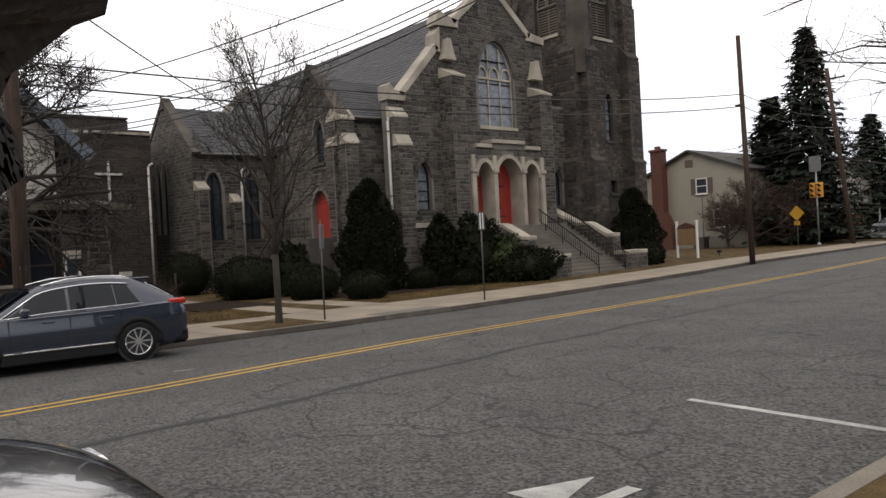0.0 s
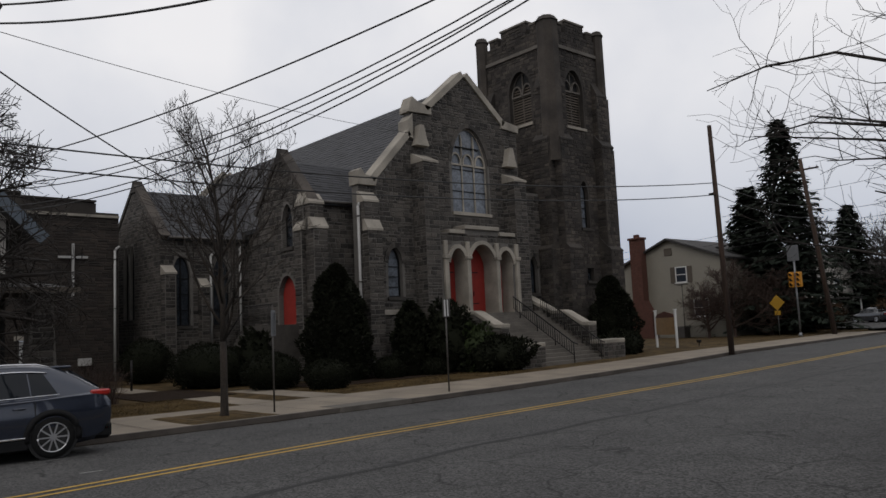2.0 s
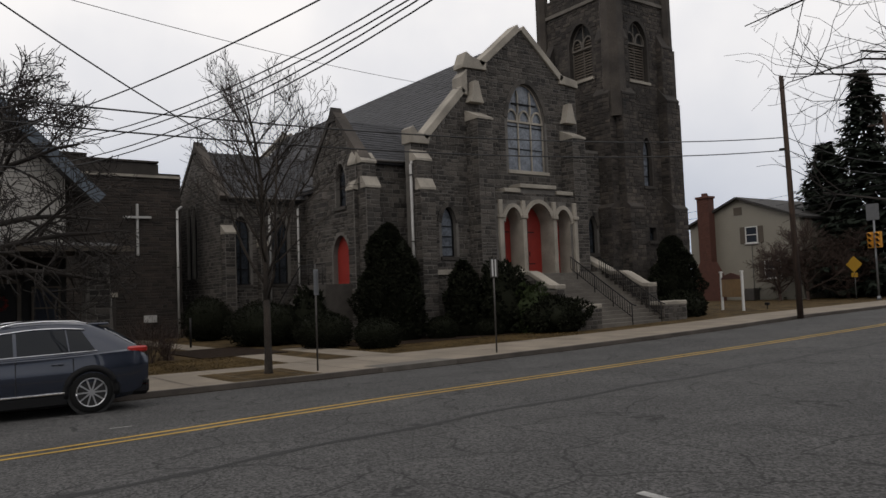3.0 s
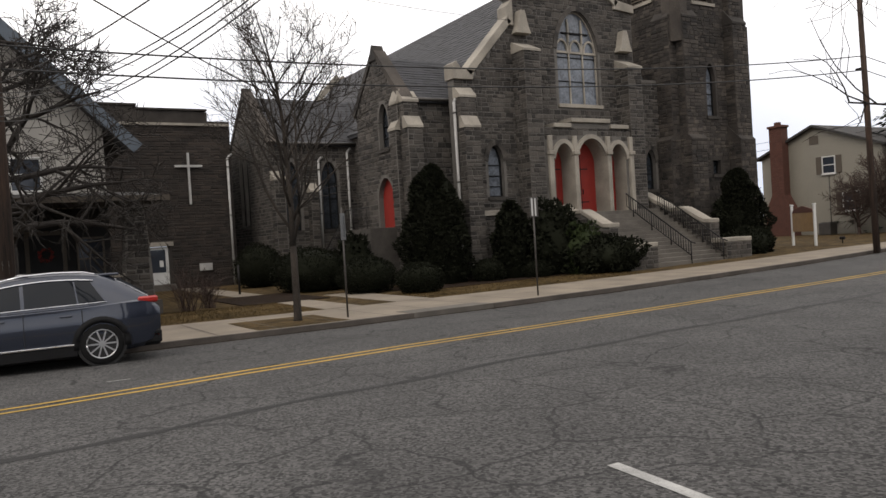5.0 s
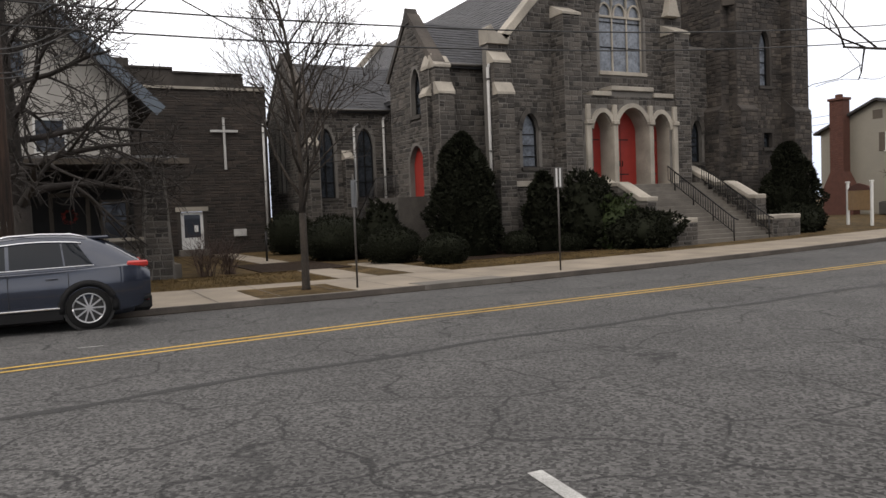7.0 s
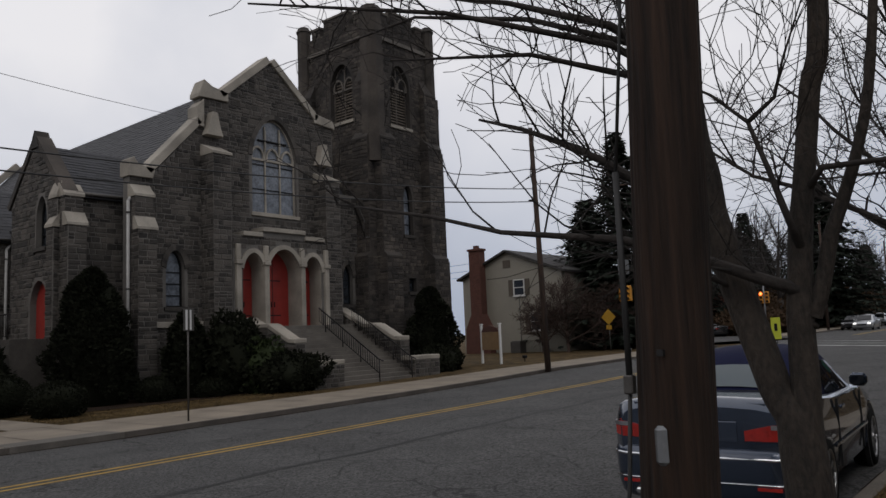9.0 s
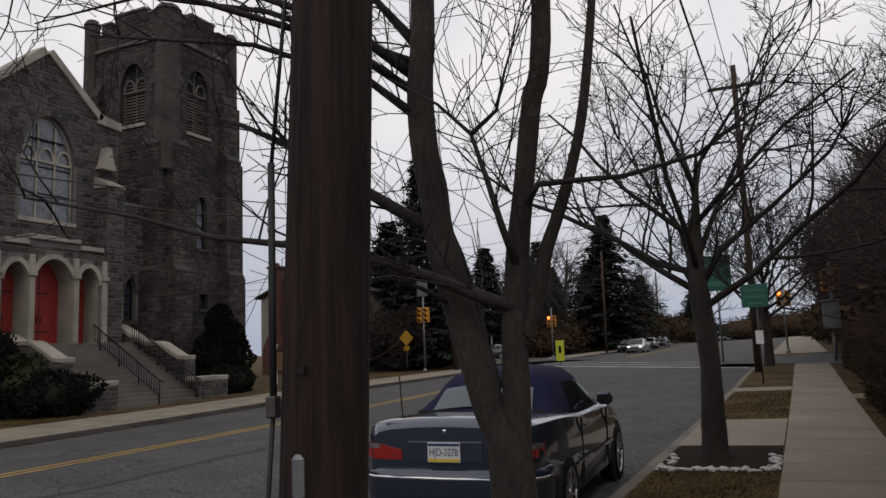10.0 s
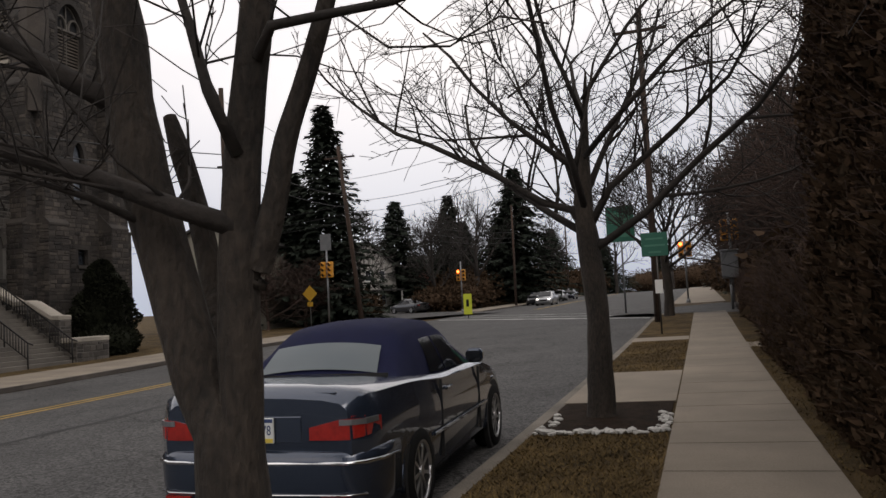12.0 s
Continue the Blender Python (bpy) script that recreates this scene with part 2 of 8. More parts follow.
# base colour lightened to hold the sky mirrored in the convertible's rear glass
CAR_GLASS_SKY = glass_dark("car_rear_glass_sky_tint", (0.075, 0.095, 0.105), 0.08)
WINDOW_GLASS = glass_dark("window_glass", (0.03, 0.035, 0.045), 0.05)
PLATE = mat("licence_plate_white", (0.62, 0.64, 0.62), 0.5, var=0.05, bump=0)
PLATE_Y = mat("licence_plate_yellow", (0.6, 0.45, 0.06), 0.5, var=0.05, bump=0)
PLATE_B = mat("licence_plate_blue", (0.02, 0.04, 0.12), 0.5, var=0.05, bump=0)
CABLE = mat("black_cable", (0.012, 0.012, 0.012), 0.7, var=0.1, bump=0)
TAR = mat("tar_seam", (0.006, 0.0058, 0.0056), 0.8, var=0.3, scale=6, fine=60, bump=0.3)
STEPSTONE = mat("step_stone", (0.122, 0.1093, 0.09405), 0.9, var=0.2, scale=2, fine=40, stain=0.3)
ROCK = mat("white_edging_rock", (0.4, 0.392, 0.368), 0.9, var=0.2, scale=6, fine=40, island=0.5)
SIGNWOOD = mat("varnished_board", (0.22, 0.13, 0.05), 0.6, var=0.2, scale=4)
AMBER = mat("amber_lens", (0.6, 0.2, 0.02), 0.2, var=0.05, bump=0)

# ---- building helpers ----


def thing(name, label, category, at=(0, 0, 0), rz=0.0, group="", kind=""):
    ob = new(name)
    ob.empty_display_size = 0.2
    ob.matrix_world = pose(*at, 0, 0, rz)
    return tagged(ob, label, category, group, kind)


def part(name, bm, material, parent=None, label="", smooth=False, kind="", category=""):
    me = bpy.data.meshes.new(name)
    if smooth:
        for f in bm.faces:
            f.smooth = True
    bm.to_mesh(me)
    bm.free()
    me.materials.append(material)
    ob = new(name, me)
    if parent:
        ob.parent = parent
    return tagged(ob, label, category, "", kind)


def raw(name, verts, faces, material, parent=None, label="", kind="", category="", smooth=False):
    me = bpy.data.meshes.new(name)
    me.from_pydata(verts, [], faces)
    me.materials.append(material)
    if smooth:
        me.polygons.foreach_set("use_smooth", [True] * len(me.polygons))
    ob = new(name, me)
    if parent:
        ob.parent = parent
    return tagged(ob, label, category, "", kind)


def box(bm, x0, x1, y0, y1, z0, z1, bevel=0.0):
    m = Matrix.LocRotScale(((x0 + x1) / 2, (y0 + y1) / 2, (z0 + z1) / 2), None, (abs(x1 - x0), abs(y1 - y0), abs(z1 - z0)))
    r = bmesh.ops.create_cube(bm, size=1, matrix=m)
    if bevel:
        es = list({e for v in r["verts"] for e in v.link_edges})
        bmesh.ops.bevel(bm, geom=es, offset=bevel, segments=1, affect="EDGES")
    return bm


def boxes(*rows, bevel=0.0):
    bm = bmesh.new()
    for r in rows:
        box(bm, *r, bevel=bevel)
    return bm


def prism(bm, pts, axis, a0, a1):
    """Extrudes the outline pts (pairs) along axis from a0 to a1. For x the pairs are (y, z), for y (x, z), for z (x, y)."""
    def at(p, a):
        return {"x": (a, p[0], p[1]), "y": (p[0], a, p[1]), "z": (p[0], p[1], a)}[axis]
    lo, hi = [bm.verts.new(at(p, a0)) for p in pts], [bm.verts.new(at(p, a1)) for p in pts]
    n = len(pts)
    bm.faces.new(lo)
    bm.faces.new(hi[::-1])
    for i in range(n):
        bm.faces.new((lo[i], hi[i], hi[(i + 1) % n], lo[(i + 1) % n]))
    bmesh.ops.recalc_face_normals(bm, faces=bm.faces)
    return bm


def panel(outer, holes, axis, a0, a1):
    """A wall with real openings: outlines in the wall's plane, extruded from a0 to a1."""
    bm = bmesh.new()
    edges = []
    for loop in [outer, *holes]:
        vs = [bm.verts.new({"x": (a0, p[0], p[1]), "y": (p[0], a0, p[1])}[axis]) for p in loop]
        edges += [bm.edges.new((vs[i], vs[(i + 1) % len(vs)])) for i in range(len(vs))]
    bmesh.ops.triangle_fill(bm, use_beauty=True, use_dissolve=False, edges=edges)
    r = bmesh.ops.extrude_face_region(bm, geom=list(bm.faces))
    d = a1 - a0
    bmesh.ops.translate(bm, vec=(d, 0, 0) if axis == "x" else (0, d, 0), verts=[v for v in r["geom"] if isinstance(v, bmesh.types.BMVert)])
    bmesh.ops.recalc_face_normals(bm, faces=bm.faces)
    return bm


def arch(c, w, z0, zs, zt, n=7):
    """The outline of an opening with a pointed head."""
    left, right = c - w / 2, c + w / 2
    pts = [(left, z0), (right, z0)]
    for i in range(n + 1):
        s = i / n
        pts.append((right - (w / 2) * (1 - math.cos(s * math.pi / 2)) ** 0.9, zs + (zt - zs) * math.sin(s * math.pi / 2) ** 1.15))
    for i in range(n - 1, -1, -1):
        s = i / n
        pts.append((left + (w / 2) * (1 - math.cos(s * math.pi / 2)) ** 0.9, zs + (zt - zs) * math.sin(s * math.pi / 2) ** 1.15))
    return pts


def grown(pts, d):
    cx = sum(p[0] for p in pts) / len(pts)
    cz = (min(p[1] for p in pts) + max(p[1] for p in pts)) / 2
    hw, hh = max(abs(p[0] - cx) for p in pts), max(abs(p[1] - cz) for p in pts)
    return [(cx + (p[0] - cx) * (hw + d) / hw, cz + (p[1] - cz) * (hh + d) / hh) for p in pts]


def inside(p, poly):
    x, z, r = p[0], p[1], False
    j = len(poly) - 1
    for i in range(len(poly)):
        (xi, zi), (xj, zj) = poly[i], poly[j]
        if (zi > z) != (zj > z) and x < (xj - xi) * (z - zi) / (zj - zi) + xi:
            r = not r
        j = i
    return r


def tube(verts, faces, pts, radii, seg=6):
    """Adds a tapering tube along pts to the lists."""
    base = len(verts)
    pts = [Vector(p) for p in pts]
    n = len(pts)
    for i, p in enumerate(pts):
        d = (pts[min(i + 1, n - 1)] - pts[max(i - 1, 0)])
        d = d.normalized() if d.length > 1e-6 else Vector((0, 0, 1))
        up = Vector((0, 0, 1)) if abs(d.z) < 0.9 else Vector((1, 0, 0))
        a = d.cross(up).normalized()
        b = d.cross(a)
        r = radii[i] if isinstance(radii, (list, tuple)) else radii
        for k in range(seg):
            t = 2 * math.pi * k / seg
            verts.append(tuple(p + a * (r * math.cos(t)) + b * (r * math.sin(t))))
    for i in range(n - 1):
        for k in range(seg):
            q = (k + 1) % seg
            faces.append((base + i * seg + k, base + i * seg + q, base + (i + 1) * seg + q, base + (i + 1) * seg + k))
    faces.append(tuple(base + k for k in range(seg))[::-1])
    faces.append(tuple(base + (n - 1) * seg + k for k in range(seg)))


def rod(name, pts, r, material, parent=None, label="", seg=6, kind="", category="", smooth=True):
    v, f = [], []
    tube(v, f, pts, r, seg)
    return raw(name, v, f, material, parent, label, kind, category, smooth)


# ---- the lie of the land ----
CURB_H = 0.13


def ground_z(x, y):
    y2 = min(max(y, -20), 140)
    p = 0.00055 * (y2 - 14) ** 2 - 0.05 if y2 < 37 else 0.241 + 0.0115 * (y2 - 37)
    return 0.021 * (min(max(x, -19), 2) + 4.4) + p


def far_curb(y):
    return -17.35 - 0.048 * (min(max(y, 2), 36) - 4)


def near_curb(y):
    return -1.9


def strip(name, xa, xb, y0, y1, h, material, label, category, drop=0.3, step=1.0, ny=4, parent=None, kind="structure"):
    """A band along the street between the lines xa(y) and xb(y), with its top h over the road's level and closed sides."""
    fa = xa if callable(xa) else (lambda y: xa)
    fb = xb if callable(xb) else (lambda y: xb)
    rows = max(2, int((y1 - y0) / step) + 1)
    verts, faces = [], []
    for i in range(rows):
        y = y0 + (y1 - y0) * i / (rows - 1)
        a, b = fa(y), fb(y)
        for j in range(ny + 1):
            x = a + (b - a) * j / ny
            verts.append((x, y, ground_z(x, y) + h))
    w = ny + 1
    for i in range(rows - 1):
        for j in range(ny):
            faces.append((i * w + j, i * w + j + 1, (i + 1) * w + j + 1, (i + 1) * w + j))
    rim = [j for j in range(w)] + [i * w + ny for i in range(1, rows)] + [(rows - 1) * w + j for j in range(ny - 1, -1, -1)] + [i * w for i in range(rows - 2, 0, -1)]
    if drop:
        k = len(verts)
        for r in rim:
            verts.append((verts[r][0], verts[r][1], verts[r][2] - drop))
        m = len(rim)
        for i in range(m):
            faces.append((rim[(i + 1) % m], rim[i], k + i, k + (i + 1) % m))
    return raw(name, verts, faces, material, parent, label, kind, category)


def land():
    xs = [-700, -300, -150, -90, -60] + [-50 + 2 * i for i in range(40)] + [35, 50, 80, 150, 300, 700]
    ys = [-700, -300, -120, -60] + [-40 + 3 * i for i in range(60)] + [145, 160, 200, 300, 700, 1500]
    verts = [(x, y, ground_z(x, y) - 0.06) for y in ys for x in xs]
    w = len(xs)
    faces = [(i * w + j, i * w + j + 1, (i + 1) * w + j + 1, (i + 1) * w + j) for i in range(len(ys) - 1) for j in range(w - 1)]
    raw("ground", verts, faces, LAWN, None, "dry winter ground reaching to the horizon", "structure", "ground")


land()
strip("road", lambda y: far_curb(y), near_curb, -40, 320, 0.0, ASPHALT, "worn grey asphalt street with cracks", "road", drop=0.05, step=1.5, ny=10)
CROSS = [(0, 45.5), (-24, 66.0)]


def cross_street():
    verts, faces = [], []
    d = Vector((-24, 22.5)).normalized()
    for side, s0, s1 in ((0, 0.0, 60.0), (1, -60.0, 0.0)):
        base = Vector((-18.5, 66.5)) if side == 0 else Vector((-1.9, 51.0))
        n = Vector((d.y, -d.x))
        k = len(verts)
        for i in range(13):
            c = base + d * (s0 + (s1 - s0) * i / 12 - (0 if side == 0 else -0.4))
            for q in (-4.6, 4.6):
                p = c + n * q
                verts.append((p.x, p.y, ground_z(p.x, p.y) + 0.145))
        for i in range(12):
            faces.append((k + 2 * i, k + 2 * i + 1, k + 2 * i + 3, k + 2 * i + 2))
    raw("side_street", verts, faces, ASPHALT, None, "asphalt side street crossing at the lights", "structure", "road")


cross_street()
strip("pavement_far", -21.9, lambda y: far_curb(y) - 0.16, -40, 58, CURB_H, CONCRETE, "pale concrete pavement beside the church lawn", "pavement")
strip("pavement_far_end", -21.9, lambda y: far_curb(y) - 0.16, 76, 320, CURB_H, CONCRETE, "pale concrete pavement past the crossing", "pavement")
strip("kerb_far", lambda y: far_curb(y) - 0.16, lambda y: far_curb(y), -40, 58, CURB_H + 0.004, CURB, "stained stone kerb along the church side", "kerb", ny=1)
strip("kerb_far_end", lambda y: far_curb(y) - 0.16, lambda y: far_curb(y), 76, 320, CURB_H + 0.004, CURB, "stone kerb past the crossing", "kerb", ny=1)
strip("lawn_far", -75, -21.9, -40, 62, CURB_H - 0.01, LAWN, "dry brown church lawn", "lawn", ny=8)
strip("kerb_near", -1.9, -1.75, -40, 44, CURB_H + 0.004, KERB_PALE, "pale concrete kerb along the near pavement", "kerb", ny=1)
strip("verge_near", -1.75, -0.3, -40, 43.5, CURB_H, LAWN, "strip of dry grass between kerb and pavement", "lawn", ny=2)
strip("pavement_near", -0.3, 1.0, -40, 43.5, CURB_H + 0.012, CONCRETE, "grey concrete pavement", "pavement", ny=2)
strip("lawn_near", 1.0, 60, -40, 43.5, CURB_H + 0.005, LAWN, "dry grass behind the near pavement", "lawn", ny=4)
strip("corner_pad", -1.75, 1.4, 43.5, 46.5, CURB_H - 0.02, CONCRETE, "concrete ramp at the street corner", "pavement", ny=2)
strip("pavement_near_end", -1.75, 1.4, 57.5, 320, CURB_H, CONCRETE, "pale pavement past the crossing", "pavement", ny=2)


def paint(name, x0, x1, y0, y1, material, label, cat="road marking"):
    return strip(name, x0, x1, y0, y1, 0.006, material, label, cat, drop=0.0, ny=1)


def centre_line(off):
    return lambda y: float(np.interp(y, [-30, 2, 4, 7, 10, 14, 20, 27, 34, 44], [-9.9, -11.2, -11.5, -12.1, -12.55, -12.85, -13.15, -13.3, -13.3, -13.3])) + off


for off in (-0.22, 0.11):
    paint("yellow_line", centre_line(off), centre_line(off + 0.11), -40, 44, YELLOW, "solid yellow centre line on worn asphalt")
    paint("yellow_line", centre_line(off), centre_line(off + 0.11), 72, 200, YELLOW, "solid yellow centre line past the crossing")

# ---- stonework ----
rng = random.Random(7)


def stone_rows(outer, holes, h0=0.13, h1=0.26, w0=0.18, w1=0.5, gap=0.036):
    """Rough squared stones in courses that fill an outline and keep clear of its openings: rows of u0, u1, v0, v1."""
    us, vs = [p[0] for p in outer], [p[1] for p in outer]
    v = min(vs)
    out = []
    du = 0.08
    n = int((max(us) - min(us)) / du)
    while v < max(vs) - 0.08:
        h = rng.uniform(h0, h1)
        t = min(v + h, max(vs))
        ok = []
        for i in range(n + 1):
            u = min(us) + du * (i + 0.5)
            good = all(inside((u, q), outer) for q in (v + 0.02, t - 0.02))
            if good and holes:
                good = not any(inside((u, q), hole) for hole in holes for q in (v + 0.01, (v + t) / 2, t - 0.01))
            ok.append(good)
        i = 0
        while i <= n:
            if not ok[i]:
                i += 1
                continue
            j = i
            while j <= n and ok[j]:
                j += 1
            a, b = min(us) + du * i, min(us) + du * j
            while b - a > 0.12:
                w = rng.uniform(w0, w1)
                if b - a - w < 0.2:
                    w = b - a
                if h > 0.25 and w < 0.5 and rng.random() < 0.5:
                    c = v + h * rng.uniform(0.4, 0.6)
                    out.append((a + gap / 2, a + w - gap / 2, v + gap / 2, c - gap / 2))
                    out.append((a + gap / 2, a + w - gap / 2, c + gap / 2, t - gap / 2))
                else:
                    out.append((a + gap / 2, a + w - gap / 2, v + gap / 2, t - gap / 2))
                a += w
            i = j
        v = t
    return out


def stone_mesh(rows, face, a):
    """face x: stones on the plane x = a that look to +x, u is y; face y: on y = a, that look to -y, u is x."""
    verts, faces = [], []
    for u0, u1, v0, v1 in rows:
        d, c = rng.uniform(0.008, 0.036), 0.016
        k = len(verts)
        j = [rng.uniform(-0.012, 0.012) for _ in range(8)]
        ring0 = ((u0 + j[0], v0 + j[1]), (u1 + j[2], v0 + j[3]), (u1 + j[4], v1 + j[5]), (u0 + j[6], v1 + j[7]))
        mu, mv = (u0 + u1) / 2, (v0 + v1) / 2
        for ring, depth in ((ring0, -0.01), (ring0, d * 0.6), ([(u + (c if u < mu else -c), v + (c if v < mv else -c)) for u, v in ring0], d)):
            for u, v in ring:
                verts.append((a + depth, u, v) if face == "x" else (u, a - depth, v))
        for lo in (0, 4):
            for i in range(4):
                q = (i + 1) % 4
                faces.append((k + lo + i, k + lo + q, k + lo + 4 + q, k + lo + 4 + i))
        faces.append((k + 8, k + 9, k + 10, k + 11))
    return verts, faces


def stone_face(outer, holes, face, a, parent, pieces=None, material=None, **kw):
    rows = stone_rows(outer, holes, **kw)
    near = [r for r in rows if pieces and pieces[0] < r[0] < pieces[1] and pieces[2] < r[2] < pieces[3]][:300]
    rest = [r for r in rows if r not in near]
    if rest:
        raw("stonework", *stone_mesh(rest, face, a), material or STONE, parent, "squared grey-brown field stones", "stuff")
    PIECES.extend((r, face, a, parent) for r in near)


PIECES = []


def stone_block(parent, x0, x1, y0, y1, z0, z1, name="buttress", south=True, front=True, material=None):
    """A solid masonry block with stones on the sides that face the street and the south."""
    b = part(name, boxes((x0, x1, y0, y1, z0, z1)), MORTAR_DARK if material else MORTAR, parent)
    if front:
        stone_face([(y0, z0), (y1, z0), (y1, z1), (y0, z1)], [], "x", max(x0, x1), b, material=material)
    if south:
        stone_face([(x0, z0), (x1, z0), (x1, z1), (x0, z1)], [], "y", min(y0, y1), b, material=material)
    return b


def beam_outline(p, q, t):
    d = Vector((q[0] - p[0], q[1] - p[1])).normalized()
    n = Vector((-d.y, d.x))
    if n.y < 0:
        n = -n
    return [p, q, (q[0] + n.x * t, q[1] + n.y * t), (p[0] + n.x * t, p[1] + n.y * t)]


def slates(parent, corner, along, up, n_along, n_up, name="slating"):
    """Overlapping slate courses on a roof slope."""
    c, a, u = Vector(corner), Vector(along), Vector(up)
    nrm = a.cross(u).normalized()
    if nrm.z < 0:
        nrm = -nrm
    verts, faces = [], []
    for r in range(n_up):
        off = rng.random() * 0.6
        i = -1
        while i < n_along:
            w = rng.uniform(0.8, 1.2)
            f0, f1 = max(0, (i + off) / n_along), min(1, (i + off + w - 0.03) / n_along)
            i += w
            if f1 <= f0:
                continue
            s0, s1 = r / n_up - 0.008 * rng.random(), min(1.0, (r + 1.25) / n_up)
            k = len(verts)
            lift = rng.uniform(0.022, 0.036)
            for f, s, h in ((f0, s0, lift), (f1, s0, lift), (f1, s1, 0.008), (f0, s1, 0.008), (f0, s0, 0.0), (f1, s0, 0.0)):
                verts.append(tuple(c + a * f + u * s + nrm * h))
            faces += [(k, k + 1, k + 2, k + 3), (k + 4, k + 5, k + 1, k)]
    return raw(name, verts, faces, SLATE, parent, "dark grey slates in courses", "stuff")


def lancet(parent, face, a, outline, glass=LEADED_DARK, bars=1, rows=3, depth=0.28, name="window", trim=None):
    """A window with a pointed head in a real opening: pane, frame, bars."""
    w = part(name, bmesh.new(), glass, parent)
    sgn = -1 if face == "x" else 1
    pa = a + sgn * depth

    def put(bm, pts, a0, a1):
        prism(bm, pts, face, a0, a1)
    bm = bmesh.new()
    put(bm, outline, pa, pa + sgn * 0.02)
    part("pane", bm, glass, w)
    o, i = outline, grown(outline, -0.07)
    part("window_frame", ring(o, i, face, pa - sgn * 0.06, pa - sgn * 0.004), trim or PLASTIC, w)
    u0, u1 = min(p[0] for p in o), max(p[0] for p in o)
    z0, z1 = min(p[1] for p in o), max(p[1] for p in o)
    zs = max(p[1] for p in o if abs(p[0] - u1) < 0.01)
    for k in range(1, bars + 1):
        u = u0 + (u1 - u0) * k / (bars + 1)
        top = zs + (z1 - zs) * (1 - abs(2 * k / (bars + 1) - 1) ** 1.6) - 0.05
        bm = bmesh.new()
        put(bm, [(u - 0.035, z0), (u + 0.035, z0), (u + 0.035, top), (u - 0.035, top)], pa - sgn * 0.07, pa - sgn * 0.004)
        part("mullion", bm, trim or PLASTIC, w)
    for k in range(1, rows + 1):
        z = z0 + (zs - z0) * k / (rows + 0.3)
        bm = bmesh.new()
        put(bm, [(u0, z - 0.02), (u1, z - 0.02), (u1, z + 0.02), (u0, z + 0.02)], pa - sgn * 0.05, pa - sgn * 0.006)
        part("glazing_bar", bm, PLASTIC, w)
    bm = bmesh.new()
    put(bm, [(u0 - 0.1, z0 - 0.16), (u1 + 0.1, z0 - 0.16), (u1 + 0.1, z0), (u0 - 0.1, z0)], a - sgn * 0.1, pa)
    part("window_sill", bm, LIMESTONE if trim else STONE, w)
    return w


def ring(o, i, face, a0, a1, closed=True, first=0, last=None):
    """A frame between the outline o and the outline i inside it, in one piece."""
    n = len(o) if last is None else last
    ids = list(range(first, n))
    bm = bmesh.new()

    def at(p, a):
        return (a, p[0], p[1]) if face == "x" else (p[0], a, p[1])
    rails = [[bm.verts.new(at(q[k], a)) for k in ids] for q, a in ((o, a0), (o, a1), (i, a1), (i, a0))]
    m = len(ids)
    for s in range(4):
        p, q = rails[s], rails[(s + 1) % 4]
        for k in range(m if closed else m - 1):
            j = (k + 1) % m
            bm.faces.new((p[k], p[j], q[j], q[k]))
    if not closed:
        bm.faces.new([r[0] for r in rails])
        bm.faces.new([r[-1] for r in rails][::-1])
    bmesh.ops.recalc_face_normals(bm, faces=bm.faces)
    return bm


# ---- the church ----
FX = -28.6
church = thing("church", "grey stone gothic church with slate roofs and a square tower", "church", (0, 0, 0))
BASE = -0.6


